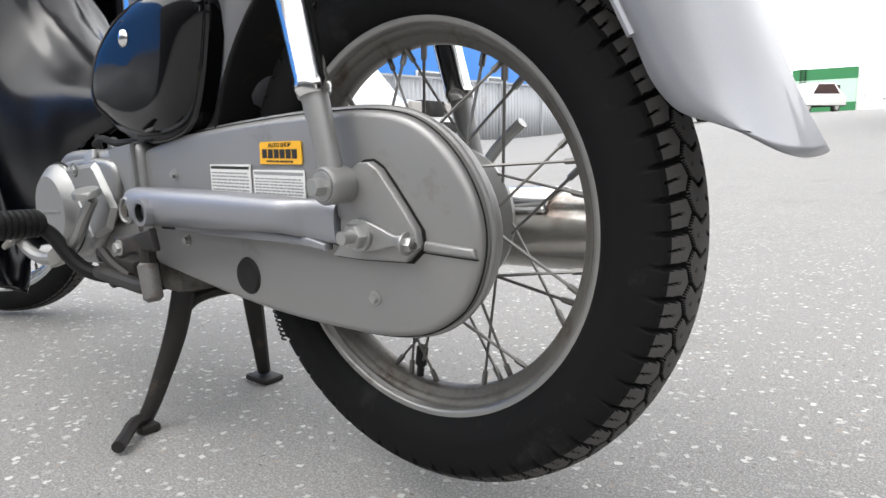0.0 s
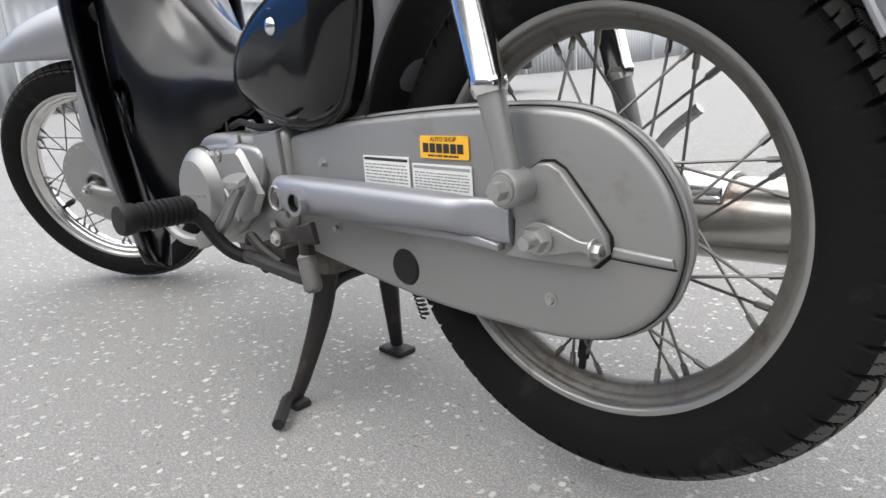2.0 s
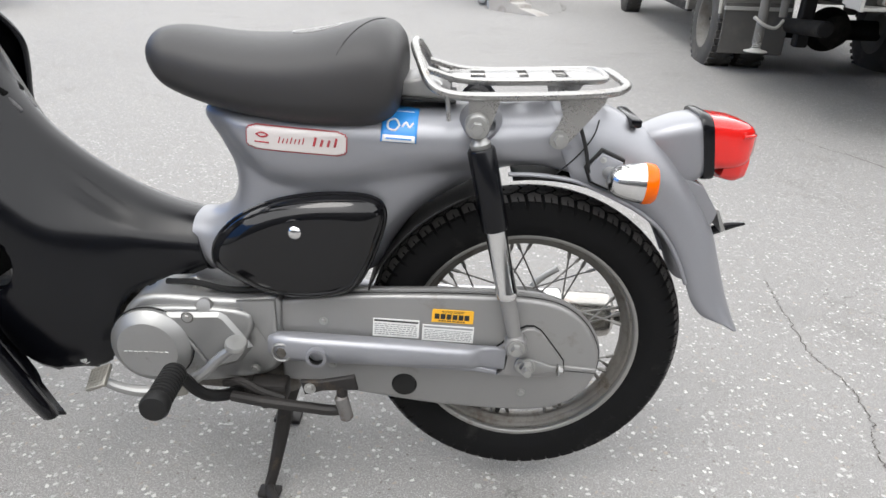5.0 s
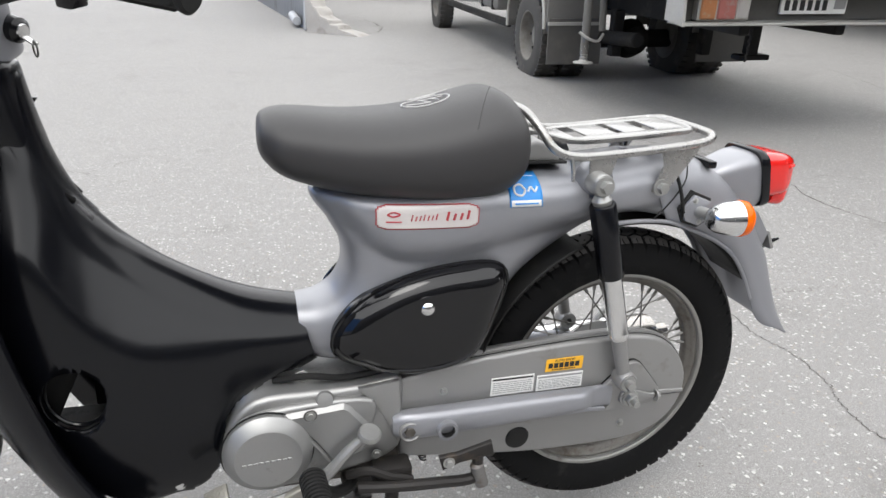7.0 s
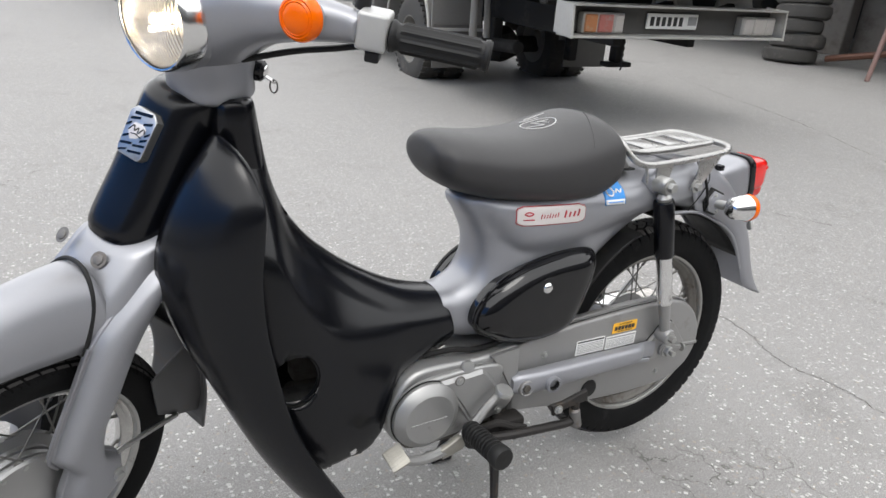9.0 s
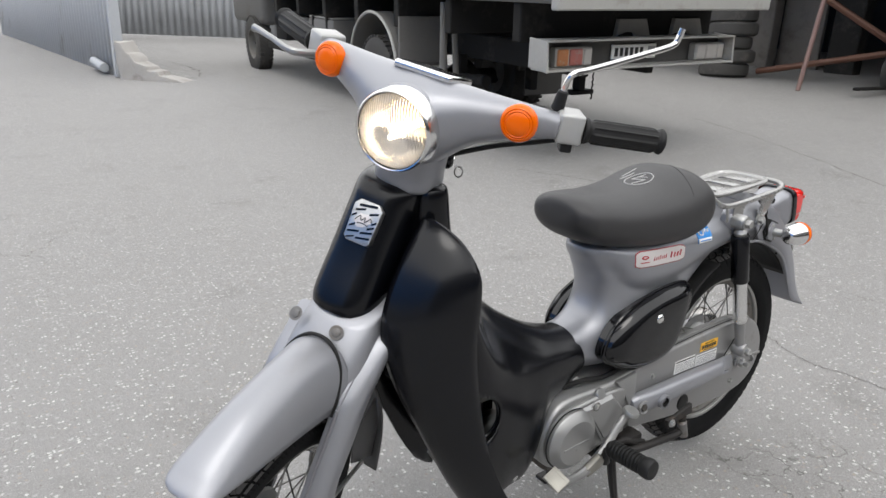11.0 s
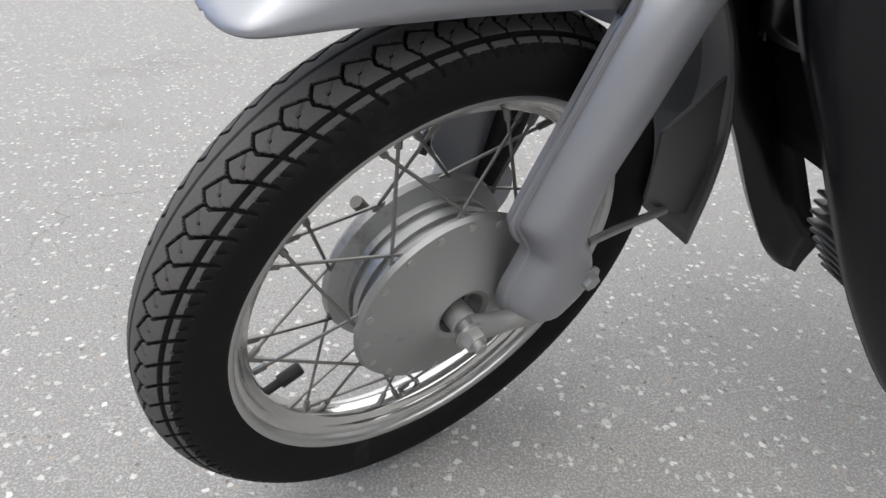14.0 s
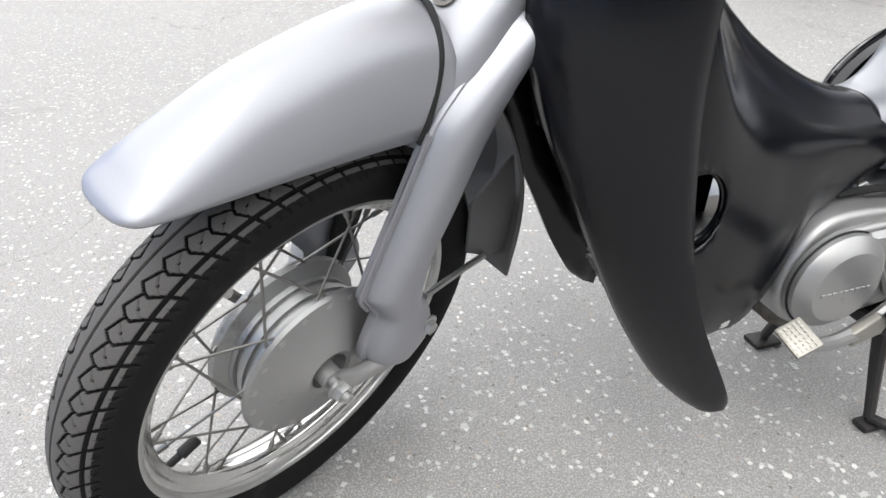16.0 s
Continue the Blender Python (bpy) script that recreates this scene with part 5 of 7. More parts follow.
leg = [(-1.094, 0.540), (-1.113, 0.515), (-1.136, 0.453), (-1.156, 0.401), (-1.171, 0.359), (-1.172, 0.347), (-1.162, 0.331), (-1.151, 0.314), (-1.152, 0.303), (-1.160, 0.282), (-1.164, 0.264), (-1.161, 0.246), (-1.150, 0.230), (-1.134, 0.219), (-1.112, 0.215), (-1.092, 0.228), (-1.071, 0.248), (-1.066, 0.270), (-1.072, 0.290), (-1.083, 0.303), (-1.096, 0.315), (-1.100, 0.332), (-1.095, 0.378), (-1.072, 0.430), (-1.052, 0.490), (-1.030, 0.540), (-1.012, 0.575), (-1.006, 0.593), (-1.014, 0.604), (-1.034, 0.596), (-1.068, 0.567)]


def dome(outline, spine, rings):
    """A pressed shell: the outline drawn towards a middle line by each (share, y) in turn."""
    mids = [Vector(p) for p in spline(spine, 12)]
    line = [Vector(p) for p in outline]
    near = [min(mids, key=lambda c: (c - p).length) for p in line]
    return skin(bmesh.new(), [[(p.x + (c.x - p.x) * f, y, p.y + (c.y - p.y) * f) for p, c in zip(line, near)] for f, y in rings])


LEG_MID = [(-1.018, 0.590), (-1.040, 0.562), (-1.072, 0.523), (-1.093, 0.480), (-1.114, 0.424), (-1.132, 0.374), (-1.126, 0.325), (-1.119, 0.285), (-1.116, 0.258)]
for s in (1, -1):
    mm = STEER @ Matrix.Diagonal((1, s, 1, 1))
    line = [tuple(p) for p in spline(leg, 2, True)]
    fl = part("fork_leg", dome(line, LEG_MID, [(0, -0.052), (0, -0.0600), (0.03, -0.0620), (0.09, -0.0630), (0.12, -0.0670), (0.19, -0.0740), (0.29, -0.0800), (0.44, -0.0848), (0.65, -0.0872), (0.95, -0.0878)]), SILVER, fork, "silver pressed steel fork leg", m=mm)
    part("leg_flange", tube([(-1.1155, -0.0615, 0.515), (-1.1385, -0.0615, 0.453), (-1.1585, -0.0615, 0.401), (-1.1735, -0.0615, 0.359), (-1.1735, -0.0615, 0.347), (-1.164, -0.0615, 0.331)], 0.0028, 8, 4), SILVER_DARK, fl, m=mm)
    part("link_arm", tube([(-1.078, -0.072, 0.262), (-1.12, -0.072, 0.240), (-1.165, -0.068, 0.240), (-1.205, -0.066, 0.251)], [0.012, 0.011, 0.010, 0.013], 12, 4), SILVER_DULL, fl, m=mm)
    bolt((-1.091, -0.084, 0.274), (0, -1, 0), 0.0085, 0.009, parent=fl, m=mm)
    bolt((-1.205, -0.072, 0.251), (0, -1, 0), 0.011, 0.012, parent=fl, m=mm, name="axle_nut", washer=1.15)
    part("axle_tip", rod((-1.205, -0.082, 0.251), (-1.205, -0.091, 0.251), 0.006, 12, 0.001), ZINC, fl, m=mm)
    bolt((-1.066, -0.037, 0.606), (-0.75, -0.15, 0.6), 0.0075, 0.0022, STEEL_DUSTY, fork, m=STEER @ Matrix.Translation((0, 0.025, 0)) @ Matrix.Diagonal((1, s, 1, 1)), name="cap_bolt")
part("front_axle", rod((-1.202, -0.075, 0.251), (-1.202, 0.075, 0.251), 0.0075, 14), SILVER_DULL, front_wheel, m=STEER)
part("axle_collar", rod((-1.202, -0.062, 0.251), (-1.202, -0.036, 0.251), 0.0125, 18, 0.002), SILVER_DULL, front_wheel, m=STEER)
rings = []
for xr, zr, xe, ze, w in spline([(-1.3610, 0.5175, -1.3610, 0.5165, 0.004), (-1.3595, 0.5195, -1.3585, 0.5168, 0.020), (-1.3550, 0.5240, -1.3500, 0.5175, 0.032), (-1.344, 0.532, -1.333, 0.5185, 0.038), (-1.328, 0.543, -1.308, 0.519, 0.0415), (-1.291, 0.562, -1.270, 0.5175, 0.0445), (-1.253, 0.579, -1.224, 0.515, 0.047), (-1.187, 0.595, -1.163, 0.510, 0.050), (-1.130, 0.602, -1.107, 0.505, 0.055), (-1.085, 0.601, -1.078, 0.500, 0.063)], 5):
    ring = []
    for i in range(25):
        k = math.pi * (i / 24 - 0.5)
        c, s = abs(math.cos(k)) ** 0.88, math.copysign(abs(math.sin(k)) ** 0.92, math.sin(k))
        ring.append((xe + (xr - xe) * c, w * s, ze + (zr - ze) * c))
    rings.append(ring)
fender = part("front_fender", skin(bmesh.new(), rings, closed=False), SILVER, bike, "silver-painted steel front fender", m=STEER, sharp=60, solid=0.003)
half = [(-1.119, -0.056, 0.503), (-1.110, -0.0555, 0.531), (-1.099, -0.048, 0.567), (-1.093, -0.034, 0.590), (-1.090, -0.018, 0.603)]
part("fender_edge", tube(half + [(-1.089, 0, 0.6065)] + [(x, -y, z) for x, y, z in half[::-1]], 0.003, 8, 5), RUBBER_SOFT, fender, m=STEER)
rings = []
for x, z, dx, dz in spline([(-1.02, 0.50, 0.02, 0.02), (-0.965, 0.44, 0.025, 0.012), (-0.925, 0.37, 0.026, 0.006), (-0.911, 0.30, 0.014, 0.003), (-0.915, 0.226, 0.004, 0.000)], 5):
    rings.append([(x + dx * (1 - 2 * abs(v)), (0.095 + 0.045 * (0.5 - z) / 0.27) * v, z + dz) for v in (-0.5, -0.46, -0.36, -0.2, 0, 0.2, 0.36, 0.46, 0.5)])
flap = part("rear_flap", skin(bmesh.new(), rings, closed=False), FLAP, fender, "dark grey plastic mud flap", m=STEER, solid=0.004)
part("flap_web", plate([(-1.01, 0.38), (-0.95, 0.42), (-0.915, 0.34), (-0.905, 0.25), (-0.955, 0.272), (-0.995, 0.30)], -0.052, -0.048, 0.001), FLAP, fender, m=STEER)
part("stay_rod", tube([(-1.075, -0.062, 0.290), (-1.02, -0.060, 0.288), (-0.962, -0.056, 0.280)], 0.0042, 8, 3), ZINC, fender, m=STEER)
part("brake_cable", tube([(-1.18, 0.055, 0.34), (-1.14, 0.075, 0.42), (-1.08, 0.085, 0.52), (-1.0, 0.05, 0.62)], 0.0045, 8, 5), RUBBER_SOFT, fork, m=STEER)
part("brake_lever_arm", tube([(-1.202, 0.050, 0.251), (-1.225, 0.052, 0.285), (-1.245, 0.05, 0.315)], 0.006, 8, 3), ALLOY_DIRTY, fork, m=STEER)
part("damper_strut", tube([(-1.11, 0.05, 0.27), (-1.09, 0.045, 0.38), (-1.07, 0.04, 0.48)], [0.012, 0.016, 0.016], 12, 3), BLACK_MATT, fork, m=STEER)

rings = []
for y, xc, zc, rx, rz in spline([(-0.205, -0.862, 0.956, 0.017, 0.017), (-0.19, -0.866, 0.956, 0.021, 0.020), (-0.15, -0.884, 0.952, 0.030, 0.027), (-0.10, -0.898, 0.942, 0.042, 0.038), (-0.06, -0.906, 0.925, 0.058, 0.056), (-0.03, -0.910, 0.912, 0.068, 0.068), (0, -0.912, 0.908, 0.072, 0.073), (0.03, -0.910, 0.912, 0.068, 0.068), (0.06, -0.906, 0.925, 0.058, 0.056), (0.10, -0.898, 0.942, 0.042, 0.038), (0.15, -0.884, 0.952, 0.030, 0.027), (0.19, -0.866, 0.956, 0.021, 0.020), (0.205, -0.862, 0.956, 0.017, 0.017)], 5):
    rings.append([(xc + u * rx, y, zc + v * rz) for u, v in oval(1, 1, 36, 2.2)])
shell = skin(bmesh.new(), rings)
bmesh.ops.delete(shell, geom=[f for f in shell.faces if f.calc_center_median().x < -0.925 and math.hypot(f.calc_center_median().y + 0.002, f.calc_center_median().z - 0.905) < 0.058], context="FACES")
nacelle = part("handlebar_cover", shell, SILVER, bike, "silver handlebar cover with built-in headlamp", m=STEER, sharp=70)
rings = []
for x, z, rx, w in spline([(-0.905, 0.905, 0.062, 0.060), (-0.900, 0.865, 0.058, 0.056), (-0.893, 0.832, 0.055, 0.052), (-0.889, 0.812, 0.056, 0.052), (-0.888, 0.806, 0.050, 0.047)], 4):
    rings.append([(x + u * rx, v * w, z + 0.1 * u * rx) for u, v in oval(1, 1, 36, 2.3)])
part("nacelle_neck", skin(bmesh.new(), rings), SILVER, nacelle, m=STEER, sharp=60)
lamp_at = STEER @ axis((-0.982, -0.002, 0.907), (-1, 0, -0.06)) @ Matrix.Scale(0.90, 4)
part("lamp_bucket", lathe([(0.0675, -0.022), (0.0690, -0.030), (0.0690, -0.045), (0.064, -0.070), (0.05, -0.085)], lamp_at, 56), SILVER, nacelle)
headlamp = part("headlamp", lathe([(0.0605, 0.006), (0.0612, 0.0095), (0.0630, 0.0105), (0.0650, 0.0085), (0.0665, 0.002), (0.0680, -0.012), (0.0690, -0.020), (0.0685, -0.024)], lamp_at, 64), CHROME, bike, "lit round headlamp with a chrome rim and fluted glass")
part("rim_seal", lathe([(0.0595, 0.0045), (0.0600, 0.0075), (0.0612, 0.0080), (0.0618, 0.0060)], lamp_at, 56), BLACK_MATT, headlamp)
part("lamp_bowl", lathe([(0.0610, 0.004), (0.0575, -0.006), (0.048, -0.022), (0.030, -0.034), (0.012, -0.040), (0, -0.041)], lamp_at, 48), REFLECTOR, headlamp, "bright reflector bowl")
part("bulb", lathe([(0, 0.006), (0.005, 0.004), (0.0075, -0.004), (0.006, -0.014), (0.004, -0.03)], lamp_at @ Matrix.Translation((0, 0, -0.010)), 20), LAMP, headlamp, "glowing bulb")
lens = part("lamp_glass", lathe([(0, 0.0160), (0.020, 0.0155), (0.040, 0.0135), (0.054, 0.0095), (0.0608, 0.0065), (0.0608, 0.0045), (0.054, 0.0075), (0.040, 0.0115), (0.020, 0.0135), (0, 0.0140)], lamp_at, 64), GLASS, headlamp, "clear fluted headlamp glass")
lens.visible_shadow = False
for s in (1, -1):
    mm = STEER @ Matrix.Diagonal((1, s, 1, 1))
    at = axis((-0.914, -0.157, 0.957), (-1, -0.12, 0.02)) @ Matrix.Scale(0.87, 4)
    w = part("front_winker", lathe([(0.020, -0.026), (0.027, -0.012), (0.029, -0.002), (0, -0.002)], at, 32), SILVER, bike, "round amber front turn signal on the handlebar", m=mm)
    part("amber_lens", lathe([(0.0305, -0.004), (0.0310, 0.004), (0.0285, 0.011), (0.025, 0.0135), (0.0235, 0.0125), (0.021, 0.0150), (0.0195, 0.0140), (0.0165, 0.0165), (0.008, 0.0175), (0, 0.0178)], at, 40), AMBER, w, "ribbed amber lens", m=mm)
    grip_bar = part("handlebar", rod((-0.862, -0.20, 0.956), (-0.793, -0.338, 0.966), 0.0105, 14), BLACK_MATT, nacelle, m=mm)
    d = Vector((0.069, -0.138, 0.010))
    hold = axis(Vector((-0.862, -0.20, 0.956)) + d * 0.24, d)
    rings = []
    for r, z, rib in ((0.0165, 0, 0), (0.0185, 0.001, 0), (0.0190, 0.003, 0), (0.0185, 0.006, 0), (0.0160, 0.009, 0), (0.0158, 0.013, 0), (0.0158, 0.016, 1), (0.0158, 0.106, 1), (0.0158, 0.109, 0), (0.0160, 0.112, 0), (0.0180, 0.114, 0), (0.0188, 0.118, 0), (0.0160, 0.121, 0)):
        rings.append([hold @ Vector(((r + 0.0024 * rib * max(0.0, math.cos(10 * a))) * math.cos(a), (r + 0.0024 * rib * max(0.0, math.cos(10 * a))) * math.sin(a), z)) for a in (2 * math.pi * i / 80 for i in range(80))])
    grip = skin(bmesh.new(), rings)
    part("grip", grip, RUBBER_SOFT, grip_bar, "black rubber handgrip with lengthwise ribs", m=mm)
    to = axis((-0.850, -0.205, 0.956), d)
    part("switch_box", block(-0.024, 0.024, -0.020, 0.024, -0.012, 0.026, 0.005, 3, m=to), LIGHT_PLASTIC, nacelle, "pale grey switch housing", m=mm)
    part("switch_knob", block(-0.012, 0.012, -0.036, -0.020, 0.0, 0.018, 0.003, 2, m=to), BLACK_SATIN, nacelle, m=mm)
part("brake_lever", tube([(-0.868, 0.215, 0.945), (-0.90, 0.24, 0.945), (-0.885, 0.29, 0.950), (-0.862, 0.335, 0.950), (-0.858, 0.350, 0.950)], [0.007, 0.006, 0.005, 0.0055, 0.007], 10, 5), ALLOY, nacelle, "bare alloy brake lever", m=STEER)
part("mirror_boot", rod((-0.846, -0.188, 0.975), (-0.848, -0.190, 1.005), 0.010, 16, 0.002, r2=0.008), RUBBER_SOFT, nacelle, m=STEER)
part("mirror_stem", tube([(-0.848, -0.190, 1.0), (-0.850, -0.192, 1.020), (-0.846, -0.198, 1.032), (-0.825, -0.215, 1.040), (-0.75, -0.265, 1.068), (-0.70, -0.298, 1.088), (-0.692, -0.303, 1.100), (-0.690, -0.304, 1.115)], 0.0048, 10, 5), CHROME_WORN, nacelle, "bent steel mirror stem", m=STEER)
part("speedometer", block(-0.925, -0.835, -0.048, 0.048, 0.972, 0.984, 0.005, 3, m=Matrix.Translation((-0.88, 0, 0.975)) @ Matrix.Rotation(radians(10), 4, "Y") @ Matrix.Translation((0.88, 0, -0.975))), CHROME, nacelle, "chrome-framed speedometer panel", m=STEER)
part("speedometer_face", block(-0.918, -0.842, -0.042, 0.042, 0.9835, 0.9855, 0.001, 1, m=Matrix.Translation((-0.88, 0, 0.975)) @ Matrix.Rotation(radians(10), 4, "Y") @ Matrix.Translation((0.88, 0, -0.975))), BLACK_GLOSS, nacelle, m=STEER)
part("clutch_cable", tube([(-0.90, -0.06, 0.872), (-0.875, -0.12, 0.902), (-0.862, -0.17, 0.922), (-0.856, -0.20, 0.935)], 0.004, 8, 5), RUBBER_SOFT, nacelle, m=STEER)
lock = part("key_lock", lathe([(0, 0.016), (0.010, 0.016), (0.0145, 0.012), (0.0155, 0.0), (0.0155, -0.02)], axis((-0.850, -0.034, 0.845), (0.45, -0.85, 0.0)), 28), BLACK_SATIN, bike, "black ignition lock with a key in it", m=STEER)
part("lock_face", lathe([(0, 0.0175), (0.008, 0.0175), (0.009, 0.0155)], axis((-0.850, -0.034, 0.845), (0.45, -0.85, 0.0)), 24), CHROME, lock, m=STEER)
part("key", block(-0.0045, 0.0045, -0.001, 0.001, 0.012, 0.034, 0.0008, 1, m=axis((-0.850, -0.034, 0.845), (0.45, -0.85, -0.35))), CHROME_WORN, lock, "metal key", m=STEER)
part("key_ring", tube([(-0.836, -0.060 + 0.007 * math.cos(k), 0.828 + 0.009 * math.sin(k)) for k in (2 * math.pi * i / 14 for i in range(14))], 0.0012, 6, 2, closed=True), STEEL_DUSTY, lock, m=STEER)

# ---- stickers and badges ----
frame_tree = BVHTree.FromPolygons([v.co.copy() for v in frame_body.data.vertices], [tuple(p.vertices) for p in frame_body.data.polygons])


def flank(x, z, off=0.0007):
    """The place on the frame's left flank at x, z."""
    hit = frame_tree.ray_cast(Vector((x, -0.3, z)), Vector((0, 1, 0)))[0]
    return Vector((x, (hit.y if hit else -0.09) - off, z))


def decal(name, inside, x0, x1, z0, z1, mat, parent, label, off=0.0007, n=28, k=10):
    """A thin skin that follows the flank, where inside(u, v) holds."""
    bm = bmesh.new()
    g = [[bm.verts.new(flank(x0 + (x1 - x0) * i / n, z0 + (z1 - z0) * j / k, off)) for j in range(k + 1)] for i in range(n + 1)]
    for i in range(n):
        for j in range(k):
            if inside(2 * (i + 0.5) / n - 1, 2 * (j + 0.5) / k - 1):
                bm.faces.new((g[i][j], g[i + 1][j], g[i + 1][j + 1], g[i][j + 1]))
    bmesh.ops.delete(bm, geom=[v for v in bm.verts if not v.link_faces], context="VERTS")
    return part(name, bm, mat, parent, label, solid=0.0006)


def stroke(points, r, mat, parent, off=0.0013):
    bm = tube([flank(x, z, off) for x, z in points], r, 6, 4)
    return part("print_stroke", bm, mat, parent)


capsule = lambda u, v: abs(u) ** 10 + abs(v) ** 4 < 1
badge = decal("side_badge", capsule, -0.428, -0.286, 0.603, 0.637, RED_INK, bike, "pale badge with a red border and red script", 0.0006, 60, 24)
decal("badge_field", capsule, -0.4265, -0.2875, 0.6045, 0.6355, PALE_BADGE, badge, "", 0.0012, 60, 24)
for i in range(7):
    x = -0.381 + 0.0056 * i
    stroke([(x, 0.6150 + 0.0002 * i), (x + 0.0022, 0.6215 + 0.0002 * i + 0.002 * (i % 3 == 0))], 0.0009, RED_INK, badge, 0.0018)
for i in range(4):
    x = -0.332 + 0.0096 * i
    stroke([(x, 0.6150 + 0.0003 * i), (x + 0.0028, 0.6240 + 0.0003 * i + 0.003 * (i % 3 == 0))], 0.0018, RED_INK, badge, 0.0018)
stroke([(-0.413, 0.624), (-0.405, 0.627), (-0.396, 0.624), (-0.405, 0.621), (-0.413, 0.624)], 0.0012, RED_INK, badge, 0.0018)
stroke([(-0.415, 0.614), (-0.394, 0.614)], 0.0011, RED_INK, badge, 0.0018)
full = lambda u, v: True
blue = decal("blue_sticker", full, -0.241, -0.192, 0.629, 0.668, BLUE_STICKER, bike, "blue and white square sticker", 0.0007, 10, 8)
decal("white_band", full, -0.239, -0.194, 0.6295, 0.6385, WHITE_STICKER, blue, "", 0.0013, 10, 3)
stroke([(-0.225 + 0.0085 * math.cos(k), 0.6505 + 0.0062 * math.sin(k)) for k in (0.4 * math.pi * i for i in range(6))], 0.0016, WHITE_STICKER, blue, 0.0016)
stroke([(-0.213, 0.6490), (-0.208, 0.6540), (-0.203, 0.6490), (-0.198, 0.6540)], 0.0016, WHITE_STICKER, blue, 0.0016)
stroke([(-0.236, 0.663), (-0.222, 0.664), (-0.198, 0.6645)], 0.0008, WHITE_STICKER, blue, 0.0014)
stroke([(-0.234, 0.634), (-0.199, 0.634)], 0.0012, BLUE_STICKER, blue, 0.0020)


def sticker(name, corners, y, mat, label):
    """A thin flat sheet on the bike's left flank."""
    return part(name, plate(corners, y - 0.0006, y + 0.0006), mat, bike, label)


def on_side(x, y, z, tilt=0.0):
    """A pose for print that is read from the bike's left side."""
    return Matrix.Translation((x, y, z)) @ Matrix.Rotation(radians(tilt), 4, "Y") @ Matrix.Rotation(radians(90), 4, "X")


def bars(parent, x0, x1, z0, z1, y, rows, mat, seed):
    """Rows of small unreadable print."""
    rnd = random.Random(seed)
    bm = bmesh.new()
    step = (z1 - z0) / rows
    for i in range(rows):
        x = x0
        z = z0 + (i + 0.3) * step
        while x < x1 - 0.002:
            w = min(rnd.uniform(0.002, 0.007), x1 - x)
            block(x, x + w, y - 0.0004, y, z, z + step * 0.45, 0, bm=bm)
            x += w + rnd.uniform(0.0008, 0.002)
    return part("small_print", bm, mat, parent)


yellow = sticker("dealer_sticker", [(-0.153, 0.3495), (-0.090, 0.3500), (-0.0885, 0.3515), (-0.0885, 0.3710), (-0.090, 0.3725), (-0.151, 0.3715), (-0.1525, 0.370)], -0.0872, YELLOW_STICKER, "orange-yellow dealer sticker with black print")
lettering("AUTO SHOP", 0.0062, on_side(-0.121, -0.0880, 0.3684, -1), INK, yellow)
big = bmesh.new()
for i in range(6):
    block(-0.1485 + i * 0.0092, -0.1410 + i * 0.0092, -0.0882, -0.0876, 0.3555, 0.3645, 0, bm=big)
part("bold_print", big, INK, yellow)
bars(yellow, -0.142, -0.100, 0.3505, 0.3545, -0.0878, 1, INK, 4)
for x0, x1, z0, z1, k in ((-0.243, -0.171, 0.3165, 0.350, 1), (-0.166, -0.086, 0.3155, 0.3455, 2)):
    label = sticker("caution_label", [(x0, z0), (x1, z0 + 0.001), (x1, z1 - 0.001), (x0, z1 - 0.002)], -0.0872, WHITE_STICKER, "white caution label with small grey print")
    bars(label, x0 + 0.003, x1 - 0.003, z0 + 0.003, z1 - 0.009, -0.0878, 6, GREY_INK, k)
    part("heading_bar", block(x0 + 0.002, x1 - 0.002, -0.0882, -0.0876, z1 - 0.0065, z1 - 0.0035, 0), INK if k == 1 else GREY_INK, label)

# ---- the yard ----
xs = sorted({*np.linspace(-24, 30, 109), *np.linspace(-300, 300, 25)})
ys = sorted({*np.linspace(-16, 50, 133), *np.linspace(-300, 300, 25)})
bm = bmesh.new()
grid = [[bm.verts.new((x, y, height(x, y))) for y in ys] for x in xs]
for a, b in zip(grid, grid[1:]):
    for j in range(len(ys) - 1):
        bm.faces.new((a[j], b[j], b[j + 1], a[j + 1]))
ground = part("ground", bm, ASPHALT, None, sharp=80)
tagged(ground, "worn grey asphalt yard with pale stone chips", "ground", kind="structure")

CRACK = material("crack_dirt", (0.085, 0.080, 0.074), 0.95, 0, 0, 0.3, 60, 300, 0.1, spec=0.1)


def crack(points, wide, seed):
    """A hairline crack: a thin ragged strip that follows the ground."""
    rnd = random.Random(seed)
    line = [Vector((p[0], p[1], 0)) for p in spline(points, 14)]
    bm = bmesh.new()
    last = None
    for i, p in enumerate(line):
        d = (line[min(i + 1, len(line) - 1)] - line[max(i - 1, 0)]).normalized()
        n = Vector((-d.y, d.x, 0))
        c = p + n * rnd.uniform(-1, 1) * wide * 3
        w = wide * rnd.uniform(0.25, 1.0)
        pair = []
        for q in (c - n * w, c + n * w):
            pair.append(bm.verts.new((q.x, q.y, height(q.x, q.y) + 0.0012)))
        if last:
            bm.faces.new((last[0], last[1], pair[1], pair[0]))
        last = pair
    return part("crack", bm, CRACK, ground, "dark hairline crack in the asphalt")


crack([(0.90, 0.95), (0.87, 0.77), (0.83, 0.52), (0.852, 0.39), (0.835, 0.24), (0.795, 0.155), (0.77, 0.04), (0.80, -0.08), (0.785, -0.22)], 0.0022, 1)
crack([(5.6, 5.2), (5.04, 3.70), (4.67, 2.69), (4.20, 1.77), (3.79, 0.96), (3.5, 0.1)], 0.005, 2)
